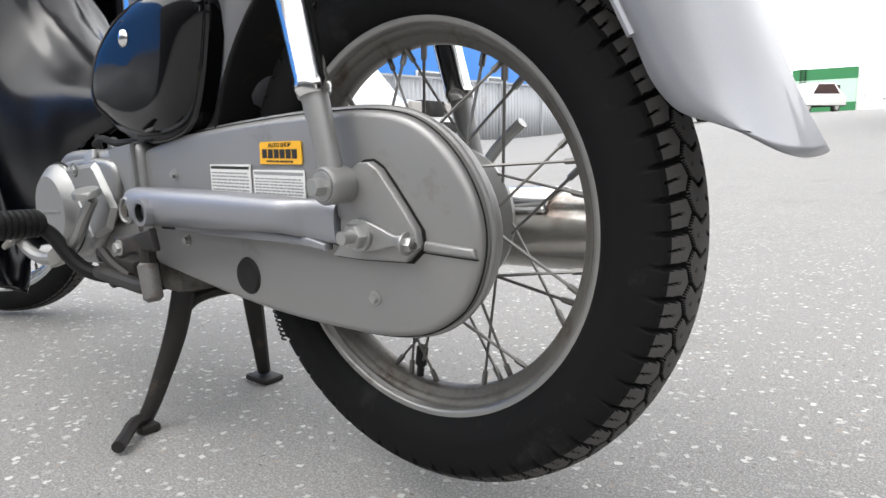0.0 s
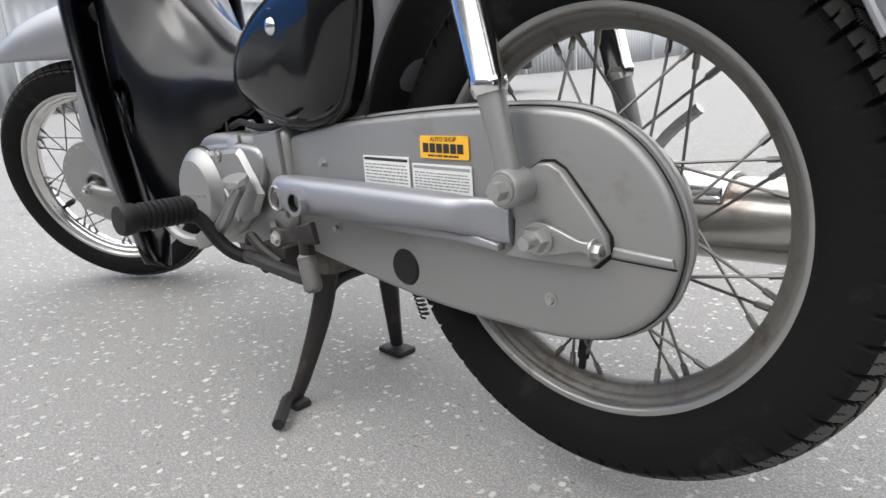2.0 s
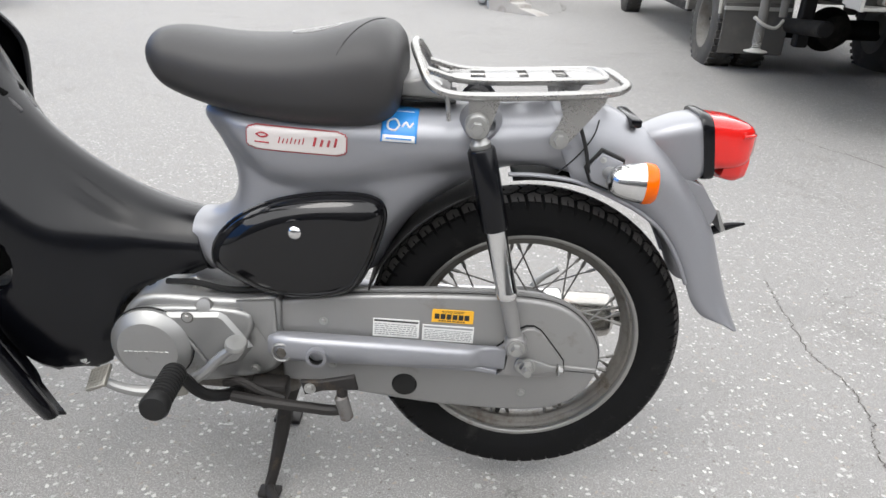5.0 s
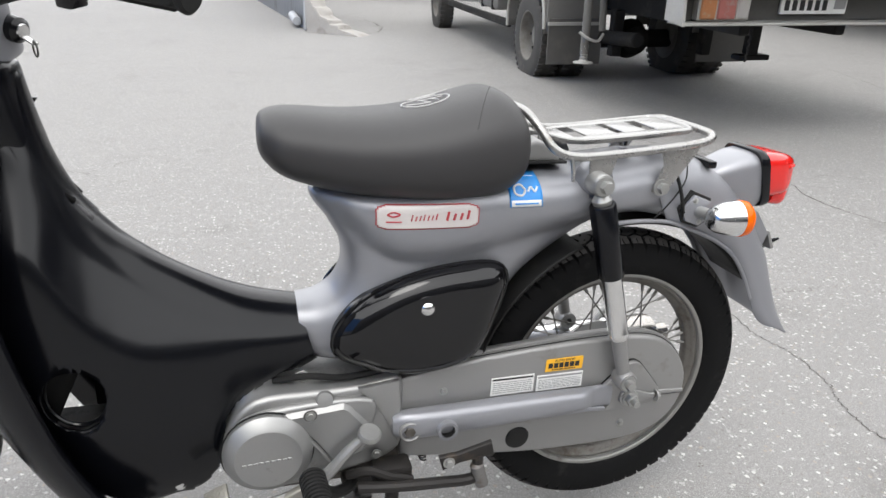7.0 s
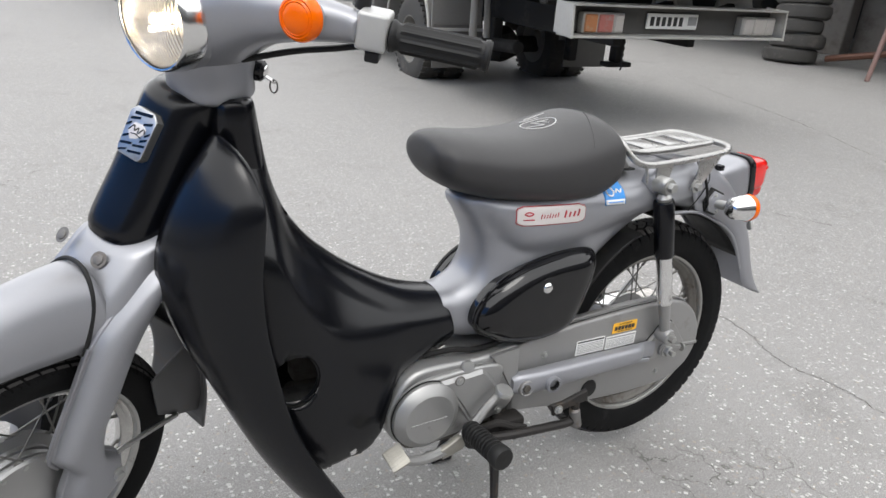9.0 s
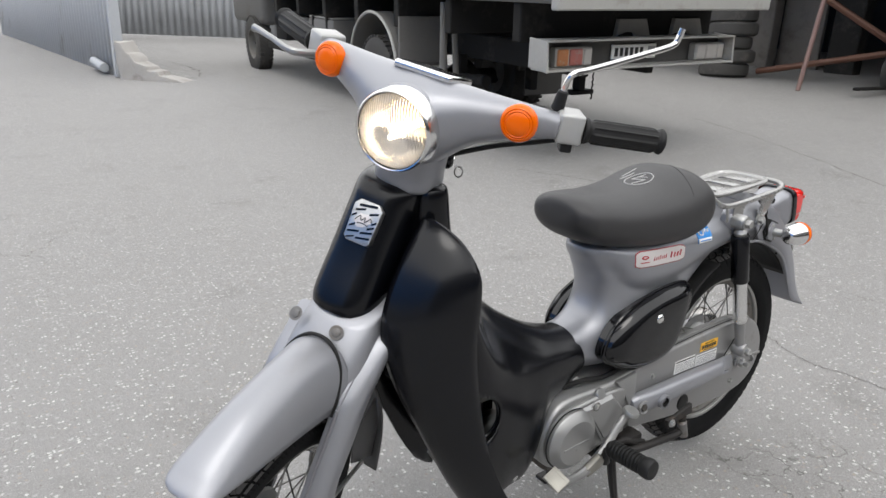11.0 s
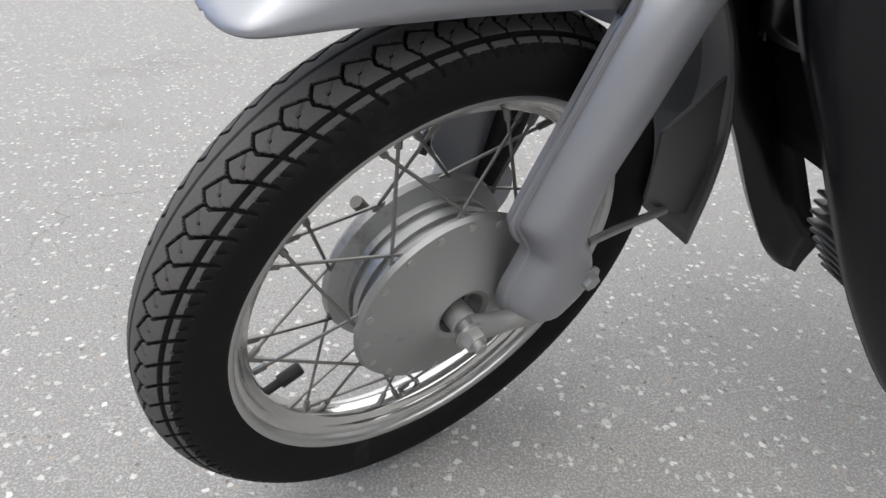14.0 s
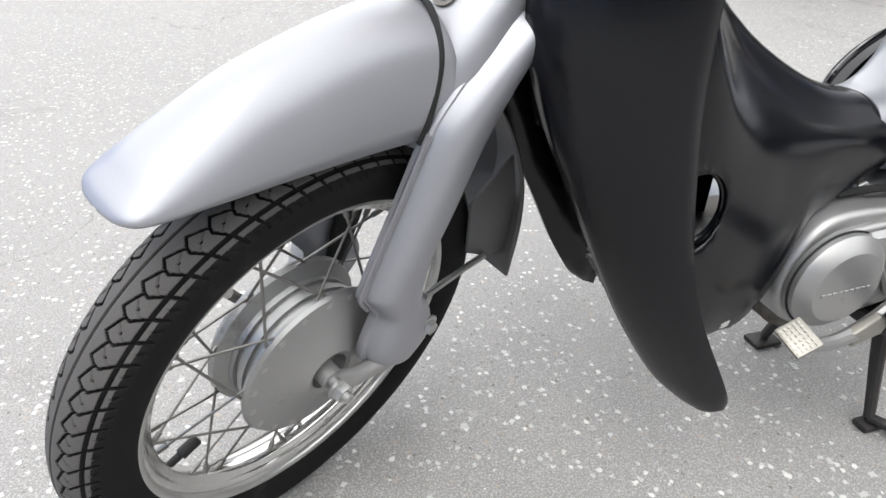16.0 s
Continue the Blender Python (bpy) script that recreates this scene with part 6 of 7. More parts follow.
crack([(1.9, 2.9), (2.2, 2.1), (2.1, 1.5), (2.4, 0.8)], 0.005, 3)
crack([(0.87, 9.54), (1.1, 9.40), (1.45, 9.9), (1.6, 10.9), (1.5, 11.9)], 0.016, 4)

CORRUGATED = material("galvanised_sheet", (0.40, 0.415, 0.435), 0.6, 0.1, 0, 0.10, 1.2, 60, 0.02, (0.25, 0.24, 0.22), 0.15)
BLUE_WALL = material("blue_cladding", (0.02, 0.20, 0.62), 0.45, 0, 0, 0.06, 0.6, 40, 0.0)
WHITE_WALL = material("white_cladding", (0.75, 0.76, 0.75), 0.5, 0, 0, 0.05, 0.5, 40, 0.0)
PALE_GREEN = material("pale_green_cladding", (0.42, 0.60, 0.48), 0.5, 0, 0, 0.06, 0.5, 40, 0.0)
GREEN_WALL = material("green_cladding", (0.02, 0.17, 0.055), 0.5, 0, 0, 0.06, 0.5, 40, 0.0)
# SHED back wall: the inside's shade is put into this near-black colour.
SHED_SHADE = material("shaded_shed_inside", (0.03, 0.03, 0.032), 0.8, 0, 0, 0.2, 3, 60, 0.0)
CONCRETE = material("rough_concrete", (0.36, 0.345, 0.325), 0.85, 0, 0, 0.18, 4, 60, 0.2, (0.2, 0.18, 0.16), 0.3)
CAR_WHITE = material("white_car_paint", (0.75, 0.75, 0.74), 0.25, 0, 0.5, 0.04, 4, 60, 0.0)
TRUCK_GREY = material("dusty_truck_paint", (0.15, 0.146, 0.138), 0.7, 0.05, 0, 0.15, 3, 60, 0.05, (0.12, 0.11, 0.095), 0.35)
TRUCK_FLAP = material("dusty_rubber_flap", (0.08, 0.077, 0.073), 0.8, 0, 0, 0.15, 5, 60, 0.05, (0.11, 0.105, 0.095), 0.35)
TRUCK_DARK = material("dusty_black_chassis", (0.018, 0.0175, 0.017), 0.8, 0.0, 0, 0.3, 5, 60, 0.05, (0.05, 0.046, 0.042), 0.3, spec=0.2)
TRUCK_RIM = material("dusty_wheel_paint", (0.17, 0.165, 0.15), 0.75, 0.0, 0, 0.2, 8, 60, 0.05, (0.12, 0.105, 0.09), 0.35)
TRUCK_WHITE = material("dusty_white_steel", (0.36, 0.355, 0.335), 0.65, 0.1, 0, 0.12, 4, 60, 0.05, (0.25, 0.23, 0.2), 0.25)
TYRE_DUSTY = material("dusty_tyre", (0.050, 0.048, 0.045), 0.85, 0, 0, 0.25, 6, 80, 0.1, (0.11, 0.10, 0.09), 0.3)
RUST_RED = material("red_oxide_steel", (0.30, 0.10, 0.06), 0.6, 0.1, 0, 0.2, 3, 60, 0.05)
ORANGE_STEEL = material("orange_steel", (0.13, 0.058, 0.036), 0.55, 0.1, 0, 0.15, 3, 60, 0.05)
WHITE_LINE = material("worn_white_road_paint", (0.62, 0.62, 0.60), 0.7, 0, 0, 0.15, 3, 120, 0.05)
CLEAR_LAMP = material("dusty_clear_lamp", (0.42, 0.40, 0.375), 0.3, 0, 0.3, 0.1, 20, 90, 0.0)
DUSTY_AMBER = material("dusty_amber_lamp", (0.40, 0.16, 0.06), 0.4, 0, 0.2, 0.15, 30, 90, 0.0, (0.35, 0.25, 0.16), 0.3)
DUSTY_RED = material("dusty_red_lamp", (0.36, 0.12, 0.10), 0.4, 0, 0.2, 0.15, 30, 90, 0.0, (0.30, 0.24, 0.22), 0.3)
WINDOW = material("dark_window", (0.03, 0.035, 0.04), 0.08, 0, 0.5, 0.1, 2, 30, 0.0)


def corrugated(name, a, b, z0, h, pitch, deep, mat, label, cat="fence", kind="structure"):
    """A sheet wall of trapezoid ribs between two ground points."""
    a, b = Vector((*a, 0)), Vector((*b, 0))
    d = (b - a).normalized()
    nrm = Vector((-d.y, d.x, 0))
    n = int((b - a).length / pitch)
    pts = []
    for i in range(n):
        for f, o in ((0, 0), (0.42, 0), (0.52, 1), (0.9, 1)):
            pts.append(a + d * ((i + f) * pitch) + nrm * deep * o)
    bm = bmesh.new()
    lo = [bm.verts.new((p.x, p.y, z0)) for p in pts]
    hi = [bm.verts.new((p.x, p.y, z0 + h)) for p in pts]
    for i in range(len(pts) - 1):
        bm.faces.new((lo[i], lo[i + 1], hi[i + 1], hi[i]))
    ob = part(name, bm, mat, None, sharp=20, solid=0.01)
    return tagged(ob, label, cat, kind=kind)


# Added wall behind the camera, out of view, to darken reflections on the bike.
corrugated("reflection_wall", (24, -11.0), (-13.5, -11.0), -0.05, 6.5, 0.30, 0.04, material("dark_reflection_wall_sheet", (0.12, 0.122, 0.125), 0.6, 0.1, 0, 0.12, 1.0, 60, 0.0, (0.14, 0.13, 0.12), 0.2), "added unseen grey corrugated wall that darkens reflections", "wall")
yard_fence = corrugated("fence_west", (-13.7, -45), (-13.7, 46), -0.05, 2.12, 0.22, 0.03, CORRUGATED, "grey corrugated sheet metal yard fence")
for y in range(-45, 47, 3):
    part("fence_post", block(-13.62, -13.54, y - 0.03, y + 0.03, 0, 2.15, 0.005, 1), CORRUGATED, yard_fence)
part("fence_rail", block(-13.68, -13.60, -45, 46, 2.06, 2.12, 0.005, 1), CORRUGATED, yard_fence)
blue_hall = thing("warehouse_blue", "long bright blue warehouse behind the fence", "building", (-17, 0, 0))
part("wall", block(-30, -17, -45, 29.5, 0, 9, 0.02, 1, m=Matrix.Translation((17, 0, 0))), BLUE_WALL, blue_hall)
part("plinth", block(-29.9, -16.95, -44.9, 29.6, 0, 1.0, 0.02, 1, m=Matrix.Translation((17, 0, 0))), CORRUGATED, blue_hall)
for y in range(-30, 28, 5):
    w = part("window", block(-17.02, -16.94, y, y + 1.6, 2.2, 2.75, 0.01, 1, m=Matrix.Translation((17, 0, 0))), WHITE_WALL, blue_hall)
    part("pane", block(-16.95, -16.92, y + 0.08, y + 1.52, 2.27, 2.68, 0, 1, m=Matrix.Translation((17, 0, 0))), WINDOW, w)
white_hall = thing("warehouse_white", "long white warehouse beyond the fence", "building", (-18, 40, 0))
part("wall", block(-14, -2, -10, 35, 0, 6.5, 0.02, 1), WHITE_WALL, white_hall)
part("roof", block(-14.2, -1.8, -10.2, 35.2, 6.5, 6.9, 0.02, 1), TRUCK_GREY, white_hall)
green_hall = thing("warehouse_green", "white and green striped warehouse in the distance", "building", (-17, 118, 0))
part("wall", block(-5.2, 3.6, 0, 40, 0, 8.4, 0.02, 1), PALE_GREEN, green_hall)
part("band", block(-5.23, 3.63, -0.03, 0.5, 6.75, 8.45, 0.02, 1), GREEN_WALL, green_hall)
part("band", block(-5.23, 3.63, -0.03, 0.5, 1.7, 3.3, 0.02, 1), GREEN_WALL, green_hall)
part("side_wall", block(3.6, 4.0, 0.4, 40, 0, 8.3, 0.02, 1), WHITE_WALL, green_hall)
for i in range(9):
    part("window", block(3.98, 4.05, 2.5 + 4 * i, 4.6 + 4 * i, 4.0, 5.4, 0.02, 1), WINDOW, green_hall)
ladder = part("ladder", block(-4.1, -4.0, -0.3, -0.2, 4.6, 9.0, 0.01, 1), TRUCK_DARK, green_hall)
part("ladder_rail", block(-3.4, -3.3, -0.3, -0.2, 4.6, 9.0, 0.01, 1), TRUCK_DARK, ladder)
for i in range(11):
    part("rung", block(-4.1, -3.3, -0.3, -0.24, 4.8 + 0.4 * i, 4.88 + 0.4 * i, 0.0, 1), TRUCK_DARK, ladder)


def car(name, label, x, y, turn, paint, long=4.3, wide=1.7, high=1.5):
    ob = thing(name, label, "car", (x, y, height(x, y)))
    ob.rotation_euler = (0, 0, radians(turn))
    body = [(-long / 2, 0.35), (-long / 2 + 0.05, 0.75), (-long / 2 + 0.9, 0.90), (-0.55, high - 0.05), (0.9, high), (long / 2 - 0.35, 0.95), (long / 2 - 0.02, 0.85), (long / 2, 0.35)]
    part("body", plate(body, -wide / 2, wide / 2, 0.06), paint, ob)
    part("windscreen", plate([(-0.98, 0.92), (-0.55, high - 0.10), (0.85, high - 0.08), (1.45, 0.95)], -wide / 2 - 0.005, wide / 2 + 0.005, 0.0), WINDOW, ob)
    part("rear_window", block(long / 2 - 1.25, long / 2 - 0.42, -wide / 2 + 0.15, wide / 2 - 0.15, high - 0.42, high - 0.10, 0.02, 1), WINDOW, ob)
    part("bumper", block(-long / 2 - 0.06, long / 2 + 0.06, -wide / 2 + 0.02, wide / 2 - 0.02, 0.32, 0.50, 0.04), TRUCK_DARK, ob)
    part("grille", block(-long / 2 - 0.02, -long / 2 + 0.10, -wide / 2 + 0.42, wide / 2 - 0.42, 0.58, 0.80, 0.02), TRUCK_DARK, ob)
    for sx in (-1, 1):
        for sy in (-1, 1):
            w = part("wheel", lathe([(0.18, -0.09), (0.30, -0.09), (0.315, -0.06), (0.315, 0.06), (0.30, 0.09), (0.18, 0.09)], axis((sx * long * 0.30, sy * (wide / 2 - 0.10), 0.315), (0, 1, 0)), 28), TYRE_DUSTY, ob)
            part("rim", lathe([(0, 0.075), (0.17, 0.07), (0.185, 0.085), (0.185, -0.085), (0.17, -0.07), (0, -0.075)], axis((sx * long * 0.30, sy * (wide / 2 - 0.10), 0.315), (0, 1, 0)), 24), TRUCK_WHITE, w)
        part("lamp", block(sx * long / 2 - 0.03, sx * long / 2 + 0.03, -wide / 2 + 0.08, -wide / 2 + 0.40, 0.62, 0.78, 0.01, 1), CLEAR_LAMP if sx < 0 else RED_LENS, ob)
        part("lamp", block(sx * long / 2 - 0.03, sx * long / 2 + 0.03, wide / 2 - 0.40, wide / 2 - 0.08, 0.62, 0.78, 0.01, 1), CLEAR_LAMP if sx < 0 else RED_LENS, ob)
    return ob


car("parked_car", "white boxy off-road car parked at the fence", -7.6, 6.5, 195, CAR_WHITE, 4.0, 1.65, 1.6)
car("parked_car", "white hatchback parked by the far fence", -6.2, 38, 70, CAR_WHITE)
car("parked_car", "small white car at the far fence", -8.6, 29, 80, CAR_WHITE)
part("parking_line", block(-10.6, -6.2, 6.0, 6.12, 0.0, 0.004, 0), WHITE_LINE, None)
tagged(bpy.data.objects["parking_line"], "worn white painted line on the asphalt", "road marking", kind="structure")

# ---- truck ----
truck = thing("truck", "dusty grey flatbed truck seen from behind", "truck", (2.97, 2.76, 0.02))
truck.rotation_euler = Matrix(((0.997, 0.08, 0), (-0.08, 0.995, -0.045), (0.045, 0.045, 0.998))).to_euler()
for s in (-1, 1):
    part("chassis_rail", block(s * 0.36 - 0.04, s * 0.36 + 0.04, 0.2, 8.5, 0.72, 0.95, 0.01, 1), TRUCK_DARK, truck)
part("deck", block(-1.08, 1.08, -0.25, 7.0, 1.28, 1.42, 0.02, 1), TRUCK_GREY, truck, "steel flatbed deck")
part("deck_edge", block(-1.10, 1.10, -0.30, -0.22, 1.24, 1.46, 0.01, 1), TRUCK_WHITE, truck)
for i in range(7):
    part("deck_beam", block(-1.03, 1.03, 0.2 + i, 0.3 + i, 1.0, 1.28, 0.01, 1), TRUCK_DARK, truck)
beam = part("rear_beam", block(-0.99, 1.0, 0.06, 0.11, 0.83, 1.02, 0.004, 1), TRUCK_FLAP, truck, "channel-shaped underrun beam")
part("beam_top", block(-0.99, 1.0, -0.10, 0.10, 1.02, 1.036, 0.004, 1), TRUCK_WHITE, beam)
part("beam_bottom", block(-0.99, 1.0, -0.11, 0.10, 0.815, 0.831, 0.004, 1), TRUCK_WHITE, beam)
for s in (-1, 1):
    part("beam_end", plate([(-0.11, 0.812), (0.11, 0.835), (0.11, 1.045), (-0.09, 1.030)], s * 0.995 - 0.01, s * 0.995 + 0.01, 0.002, to=Matrix(((0, 1, 0, 0), (1, 0, 0, 0), (0, 0, 1, 0), (0, 0, 0, 1)))), TRUCK_WHITE, beam)
    part("beam_stay", block(s * 0.40 - 0.03, s * 0.40 + 0.03, 0.08, 0.60, 0.84, 0.92, 0.006, 1), TRUCK_DARK, beam)
    lx = -0.68 if s < 0 else 0.80
    lamp = part("tail_light", block(lx - 0.175, lx + 0.175, -0.02, 0.06, 0.835, 0.975, 0.01, 1), TRUCK_WHITE, truck)
    part("amber_section", block(lx - 0.165, lx - 0.06, -0.03, 0.0, 0.845, 0.965, 0.008, 1), DUSTY_AMBER if s < 0 else CLEAR_LAMP, lamp)
    part("red_section", block(lx - 0.05, lx + 0.075, -0.03, 0.0, 0.845, 0.965, 0.008, 1), DUSTY_RED if s < 0 else CLEAR_LAMP, lamp)
    part("clear_section", block(lx + 0.085, lx + 0.165, -0.03, 0.0, 0.845, 0.965, 0.008, 1), CLEAR_LAMP, lamp)
board = part("number_plate", block(-0.262, 0.215, 0.03, 0.05, 0.870, 0.978, 0.004, 1), WHITE_STICKER, truck, "dusty white number plate")
for i in range(6):
    part("plate_bar", block(-0.235 + i * 0.054, -0.204 + i * 0.054, 0.026, 0.031, 0.892, 0.955, 0), INK, board)
part("plate_bar", block(0.12, 0.20, 0.026, 0.031, 0.900, 0.960, 0), GREY_INK, board)


def truck_wheel(x, y, r=0.44, half=0.115):
    """A dished truck wheel with side lugs on its tyre and a ring of nuts."""
    out = -1 if x < 0 else 1
    tyre = lathe([(r * 0.55, -half), (r * 0.78, -half * 1.06), (r * 0.92, -half * 0.98), (r * 0.985, -half * 0.8), (r, -half * 0.5), (r, half * 0.5), (r * 0.985, half * 0.8), (r * 0.92, half * 0.98), (r * 0.78, half * 1.06), (r * 0.55, half)], axis((x, y, r), (1, 0, 0)), 48)
    w = part("wheel", tyre, TYRE_DUSTY, truck, "dusty truck tyre")
    lugs = bmesh.new()
    for i in range(40):
        k = 2 * math.pi * i / 40
        for side in (-1, 1):
            block(-half * 0.30, half * 0.30, -0.018, 0.018, -0.012, 0.010, 0.003, 1, bm=lugs, m=Matrix.Translation((x + side * half * 0.66, y, r)) @ Matrix.Rotation(k + side * 0.04, 4, "X") @ Matrix.Translation((0, 0, r)))
    tagged(part("tread", lugs, TYRE_DUSTY, w), kind="stuff")
    rim = part("rim", lathe([(0, half * 0.2), (r * 0.22, half * 0.25), (r * 0.26, half * 0.1), (r * 0.45, -half * 0.3), (r * 0.52, half * 0.95), (r * 0.57, half), (r * 0.57, -half), (r * 0.45, -half * 0.9), (r * 0.26, -half * 0.7), (r * 0.22, -half), (0, -half)], axis((x, y, r), (out, 0, 0)), 40), TRUCK_RIM, w)
    for i in range(6):
        k = 2 * math.pi * i / 6
        part("wheel_nut", rod((x + out * half * 0.02, y + r * 0.34 * math.cos(k), r + r * 0.34 * math.sin(k)), (x + out * half * 0.22, y + r * 0.34 * math.cos(k), r + r * 0.34 * math.sin(k)), 0.016, 6), TRUCK_DARK, rim)
    return w


for s in (-1, 1):
    truck_wheel(s * 0.90, 2.8)
    truck_wheel(s * 0.63, 2.8)
    truck_wheel(s * 0.95, 7.6)
    arch = [[(x, 2.8 + 0.60 * math.cos(k), 0.52 + 0.60 * math.sin(k)) for x in (s * 0.46, s * 0.50, s * 1.04, s * 1.05)] for k in (radians(-4 + 8 * i) for i in range(24))]
    guard = part("mudguard", skin(bmesh.new(), arch, closed=False), TRUCK_GREY, truck, "curved grey mudguard", solid=0.012)
    part("guard_rim", tube([(s * 1.05, 2.8 + 0.60 * math.cos(k), 0.52 + 0.60 * math.sin(k)) for k in (radians(-4 + 12 * i) for i in range(16))], 0.016, 8, 2), TRUCK_WHITE, guard)
    part("guard_skirt", block(s * 0.50, s * 1.04, 2.16, 2.19, 0.62, 1.10, 0.006, 1), TRUCK_GREY, guard)
    flap = part("mud_flap", block(s * 0.50, s * 1.03, 2.13, 2.15, 0.25, 0.66, 0.005, 1), TRUCK_FLAP, truck, "grey rubber mud flap")
    part("flap_bar", block(s * 0.49, s * 1.04, 2.115, 2.135, 0.60, 0.63, 0.003, 1), TRUCK_WHITE, flap)
jack = part("support_leg", rod((-0.95, 1.45, 0.44), (-0.95, 1.45, 1.25), 0.034, 14, 0.004), TRUCK_GREY, truck, "grey steel support leg")
part("leg_foot", lathe([(0, 0.03), (0.03, 0.028), (0.05, 0.012), (0.085, 0.006), (0.085, 0), (0, 0)], axis((-0.95, 1.45, 0.37), (0, 0, 1)), 20), TRUCK_WHITE, jack)
part("leg_spring", tube([(-0.95 + 0.03 * math.cos(i * 1.2), 1.45 + 0.03 * math.sin(i * 1.2), 0.40 + 0.003 * i) for i in range(40)], 0.006, 6, 1), TRUCK_WHITE, jack)
part("leg_brace", rod((-0.80, 1.47, 0.62), (-0.82, 1.50, 1.25), 0.028, 12, 0.004), TRUCK_GREY, jack)
part("air_hose", tube([(-1.02, 1.42, 0.62), (-0.95, 1.38, 0.57), (-0.86, 1.40, 0.55), (-0.80, 1.44, 0.60)], 0.012, 8, 4), TRUCK_WHITE, jack)
part("axle", rod((-0.8, 2.8, 0.40), (0.8, 2.8, 0.40), 0.09, 16, 0.01), TRUCK_DARK, truck)
part("differential", lathe([(0, -0.2), (0.14, -0.17), (0.2, 0), (0.14, 0.17), (0, 0.2)], axis((0.1, 2.8, 0.40), (0, 1, 0)), 24), TRUCK_DARK, truck)
tank = part("fuel_tank", block(-0.98, -0.56, 4.1, 5.0, 0.58, 0.98, 0.04), TRUCK_GREY, truck)
part("tank_lid", block(-0.97, -0.57, 4.12, 4.98, 0.98, 0.995, 0.006, 1), TRUCK_WHITE, tank)
for y in (4.3, 4.8):
    part("tank_strap", block(-0.99, -0.55, y - 0.025, y + 0.025, 0.572, 1.0, 0.006, 1), TRUCK_DARK, tank)
part("air_tank", rod((-0.80, 5.15, 0.78), (-0.80, 5.9, 0.78), 0.16, 24, 0.05), TRUCK_GREY, truck)
part("battery_box", block(-0.97, -0.60, 6.0, 6.5, 0.60, 0.95, 0.02), TRUCK_DARK, truck)
part("side_bar", block(-1.0, -0.94, 3.6, 6.9, 0.44, 0.52, 0.008, 1), TRUCK_DARK, truck)
part("tool_box", block(0.52, 1.0, 4.2, 5.4, 0.50, 1.0, 0.05), TRUCK_GREY, truck)
part("cab", block(-1.0, 1.0, 7.1, 9.0, 0.75, 2.6, 0.1, 3), TRUCK_GREY, truck)
hitch = part("tow_hitch", block(0.16, 0.24, 0.85, 0.95, 0.50, 0.98, 0.012), TRUCK_DARK, truck)
part("hitch_foot", block(0.08, 0.34, 0.84, 0.96, 0.46, 0.50, 0.008), TRUCK_DARK, hitch)
part("red_bracket", plate([(0.55, 1.06), (1.16, 1.04), (1.18, 1.24), (0.98, 1.25), (0.66, 1.20)], 0.42, 0.48, 0.01), RUST_RED, truck, "red steel bracket")
for x in (0.07, 0.70):
    part("pale_bracket", plate([(x - 0.18, 1.03), (x - 0.16, 1.16), (x + 0.14, 1.16), (x + 0.20, 1.02), (x + 0.05, 1.02), (x + 0.02, 1.06), (x - 0.08, 1.06)], 0.16, 0.22, 0.008), TRUCK_WHITE, truck)
part("exhaust_tube", rod((-0.5, 1.4, 0.55), (-0.5, 2.1, 0.50), 0.06, 14, 0.01), TRUCK_DARK, truck)
for s in (-1, 1):
    part("spring_hanger", block(s * 0.45 - 0.05, s * 0.45 + 0.05, 1.9, 2.0, 0.35, 0.75, 0.01, 1), TRUCK_DARK, truck)
part("hanging_chain", tube([(-0.46 + 0.006 * math.sin(i * 1.9), 0.0, 0.83 - 0.013 * i) for i in range(20)], 0.006, 6, 2), TRUCK_DARK, truck)

# ---- gate fence, shed, far things ----
gate_fence = corrugated("fence_north", (0.37, 10.2), (-0.55, 21.8), 0.15, 2.6, 0.20, 0.03, CORRUGATED, "pale blue-grey corrugated steel fence", "fence")
part("gate_post", block(0.30, 0.44, 10.06, 10.20, height(0.4, 10.1), 2.6, 0.01, 1), CORRUGATED, gate_fence)
part("drain_pipe", rod((0.22, 10.5, 0.36), (0.20, 11.3, 0.42), 0.07, 16, 0.01), CORRUGATED, gate_fence)
wedge = [(0, -0.1), (-0.02, 0.46), (0.05, 0.45), (0.09, 0.39), (0.12, 0.33), (0.16, 0.31), (0.22, 0.22), (0.34, 0.165), (0.36, 0.13), (0.47, 0.115), (0.50, 0.07), (0.62, 0.05), (0.72, 0.03), (0.86, -0.03), (0.86, -0.1)]
stone = plate(wedge, -0.10, 0.10, 0.012, 2)
bmesh.ops.triangulate(stone, faces=stone.faces)
bmesh.ops.subdivide_edges(stone, edges=[e for e in stone.edges if e.calc_length() > 0.06], cuts=3, use_grid_fill=True)
for v in stone.verts:
    v.co += v.co.normalized() * 0.03 * noise.noise(v.co * 9)
kerb = part("concrete_footing", stone, CONCRETE, None, m=Matrix.Translation((0.42, 9.98, height(0.6, 9.6))) @ Matrix.Rotation(radians(-50), 4, "Z") @ Matrix.Diagonal((1.35, 1.5, 1.15, 1)), sharp=20)
tagged(kerb, "broken rough concrete footing beside the gate post", "concrete")
corrugated("fence_back", (0.6, 20.9), (8.5, 13.7), 0.72, 2.6, 0.20, 0.03, CORRUGATED, "grey corrugated sheet fence far behind the truck", "fence")

SHED_FLOOR = height(10, 6)
# Grimy concrete, its base colour also darkened for the shade under the roof.
SHADED_STONE = material("grimy_shaded_concrete", (0.13, 0.12, 0.11), 0.85, 0, 0, 0.2, 4, 60, 0.2, (0.07, 0.06, 0.052), 0.4)
shed = thing("shed", "open workshop shed with pale walls and a dark inside", "building", (11.0, 7.0, SHED_FLOOR - 0.05))
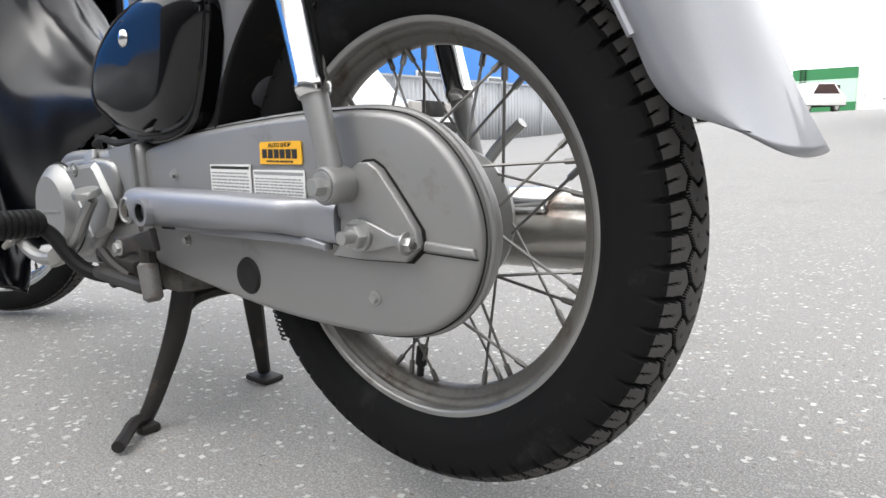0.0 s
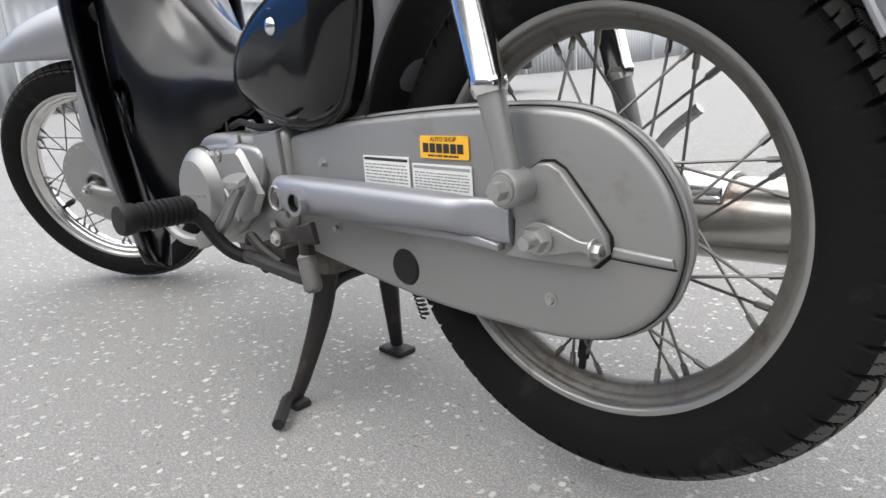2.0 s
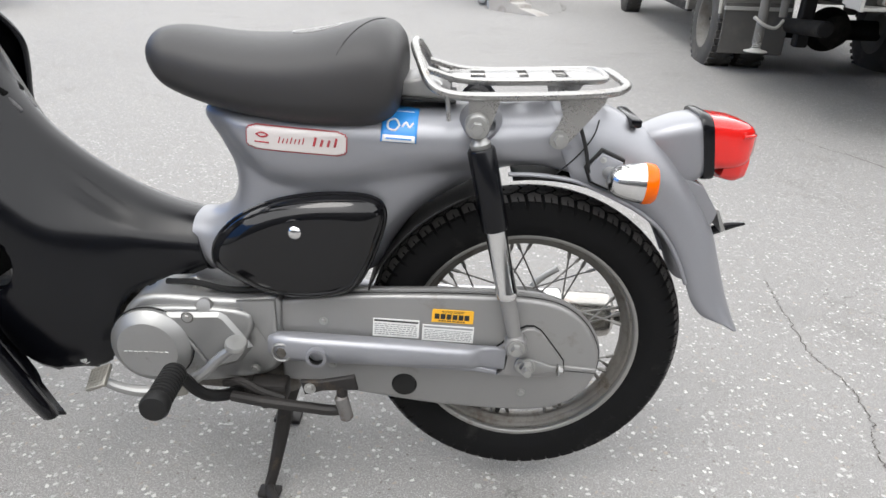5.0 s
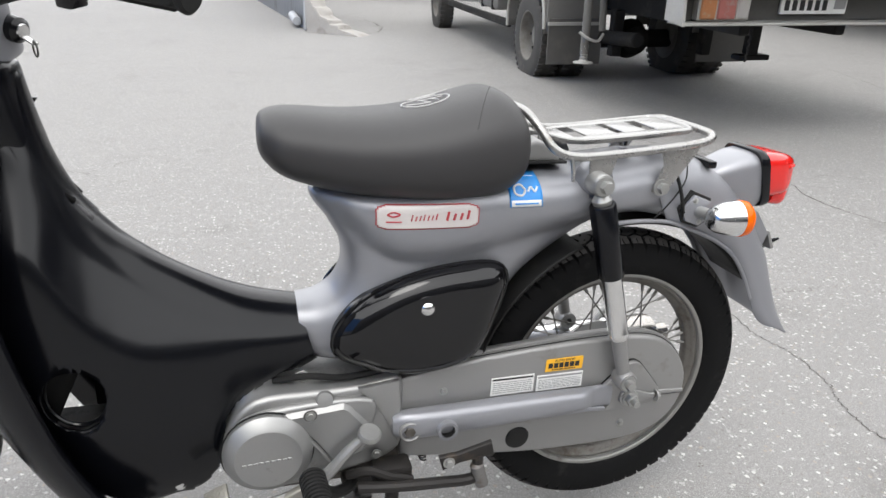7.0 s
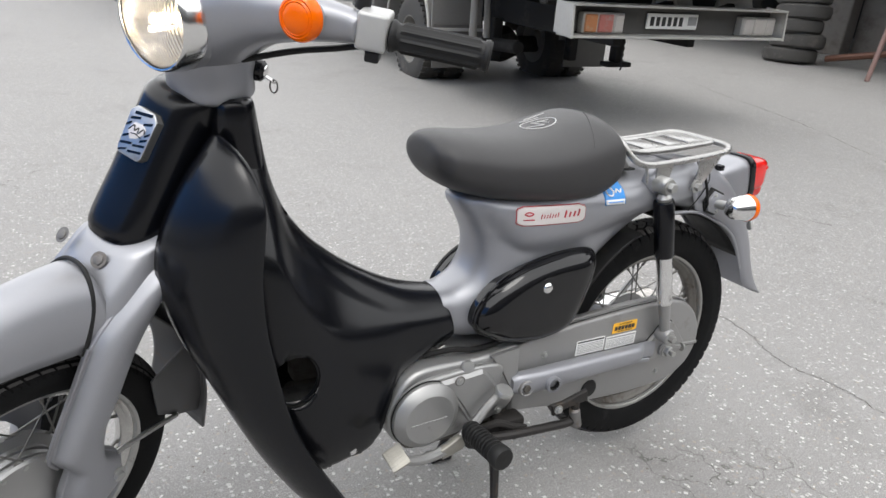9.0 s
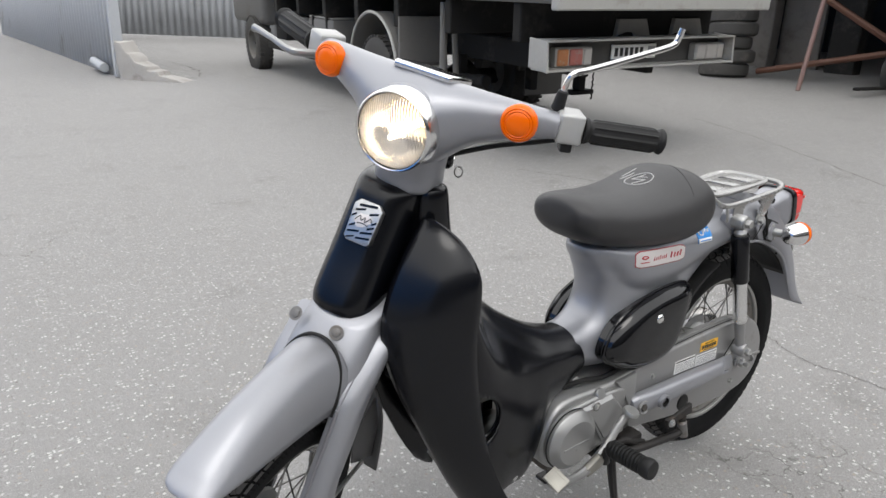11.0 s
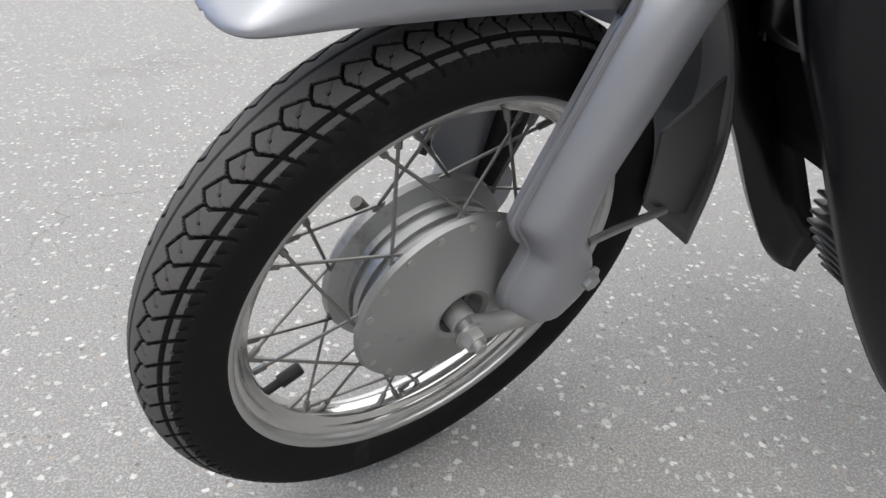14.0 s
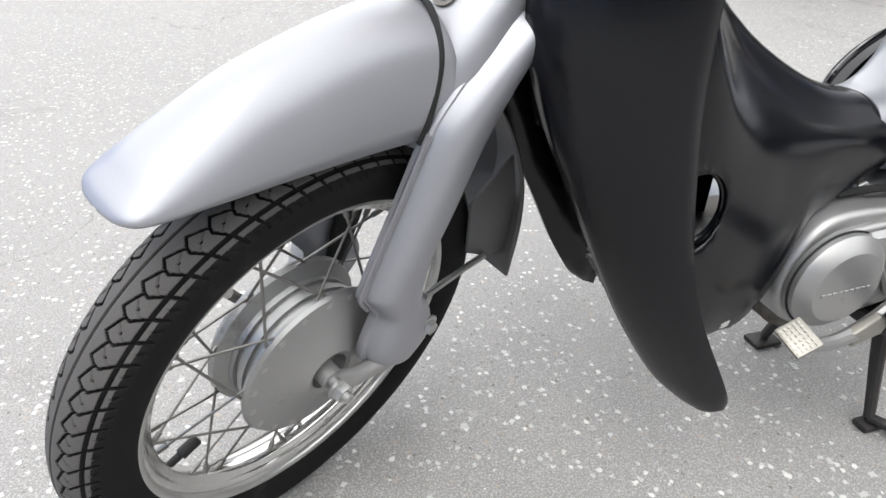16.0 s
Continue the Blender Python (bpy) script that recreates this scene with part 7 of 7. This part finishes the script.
part("floor_slab", block(-0.2, 8, -14, 4.2, -0.6, 0.03, 0.02, 1), SHADED_STONE, shed)
part("back_wall", block(6.7, 7.0, -14, 4.2, 0, 4.5, 0.01, 1), SHED_SHADE, shed)
part("side_wall", block(-1.4, 7, 3.9, 4.2, 0, 4.5, 0.01, 1), SHADED_STONE, shed)
# The overhang is carried far out to shade the tyres and the pole.
part("roof", block(-3.2, 7.2, -14, 4.4, 3.3, 3.6, 0.01, 1), TRUCK_GREY, shed)
for y, w in ((-0.1, 0.45), (-1.9, 0.25), (-3.6, 0.25), (-7.5, 0.3)):
    part("pillar", block(0.2, 0.5, y - w, y + w, 0, 3.8, 0.02, 1), SHADED_STONE if y > -1 else TRUCK_DARK, shed)
part("pale_panel", block(0.6, 0.7, -1.3, -0.5, 0.1, 2.8, 0.01, 1), SHADED_STONE, shed)
pole = part("prop_pole", rod((8.25, 4.2, height(8.25, 4.2)), (8.75, 4.2, height(8.25, 4.2) + 2.6), 0.032, 14, 0.005), material("faded_red_paint", (0.20, 0.125, 0.11), 0.6, 0, 0, 0.15, 5, 80, 0.05), None)
tagged(pole, "faded reddish steel prop pole leaning at the shed", "pole")
frame_x = thing("steel_trestle", "orange steel trestle with diagonal braces", "trestle", (9.6, 4.6, SHED_FLOOR))
for a, b in (((-0.3, 0.9, 0.05), (0.3, -1.0, 0.45)), ((-0.3, 0.9, 1.7), (0.3, -1.0, 0.45)), ((0.3, -1.0, 0.0), (0.3, -1.0, 0.5))):
    part("steel_bar", rod(a, b, 0.05, 8, 0.004), ORANGE_STEEL, frame_x)
for i in range(5):
    t = part("stacked_tyre", lathe([(0.22, -0.10), (0.34, -0.105), (0.385, -0.075), (0.395, 0), (0.385, 0.075), (0.34, 0.105), (0.22, 0.10), (0.21, 0)], axis((8.95 + 0.03 * math.sin(i * 2.1), 5.85 + 0.03 * math.cos(i * 3), height(8.95, 5.85) + 0.11 + 0.212 * i), (0.02 * math.sin(i), 0.02, 1)), 36, closed=True), TYRE_DUSTY, None)
    tagged(t, "used black tyre lying in a stack", "tyre", "stacked tyres")
lift = thing("forklift", "dark forklift truck with lowered forks", "forklift", (9.3, 3.1, height(9.3, 3.1)))
for y in (-0.3, 0.3):
    part("mast_rail", block(-0.08, 0.02, y - 0.05, y + 0.05, 0.1, 2.2, 0.01, 1), TRUCK_DARK, lift)
    part("fork", block(-1.1, 0.0, y - 0.05, y + 0.05, 0.06, 0.10, 0.01, 1), TRUCK_DARK, lift)
part("body", block(0.2, 1.8, -0.5, 0.5, 0.25, 1.2, 0.08, 3), TRUCK_DARK, lift)
part("cross_bar", block(-0.1, 0.0, -0.4, 0.4, 0.5, 0.6, 0.01, 1), TRUCK_DARK, lift)
for x in (0.45, 1.5):
    for y in (-0.5, 0.5):
        part("wheel", lathe([(0, -0.09), (0.26, -0.09), (0.28, -0.06), (0.28, 0.06), (0.26, 0.09), (0, 0.09)], axis((x, y, 0.28), (0, 1, 0)), 24), TYRE_DUSTY, lift)
far = thing("trailer", "small white flatbed trailer far back in the yard", "trailer", (-0.6, 42, height(-0.6, 42)))
part("bed", block(-1.6, 1.5, -0.7, 0.7, 0.50, 0.62, 0.02), TRUCK_WHITE, far)
part("drawbar", rod((-1.6, 0, 0.5), (-2.7, 0, 0.45), 0.05, 10, 0.01), TRUCK_WHITE, far)
part("tail_board", block(1.3, 1.5, -0.7, 0.7, 0.62, 1.0, 0.02), TRUCK_WHITE, far)
barrier = part("red_container", block(-3.2, 2.4, 43, 45, height(0, 44) - 0.1, height(0, 44) + 2.0, 0.05), RUST_RED, None)
tagged(barrier, "far red steel container", "container")
for y in (-0.75, 0.75):
    part("wheel", lathe([(0, -0.09), (0.27, -0.09), (0.3, 0), (0.27, 0.09), (0, 0.09)], axis((0.2, y, 0.3), (0, 1, 0)), 20), TYRE_DUSTY, far)
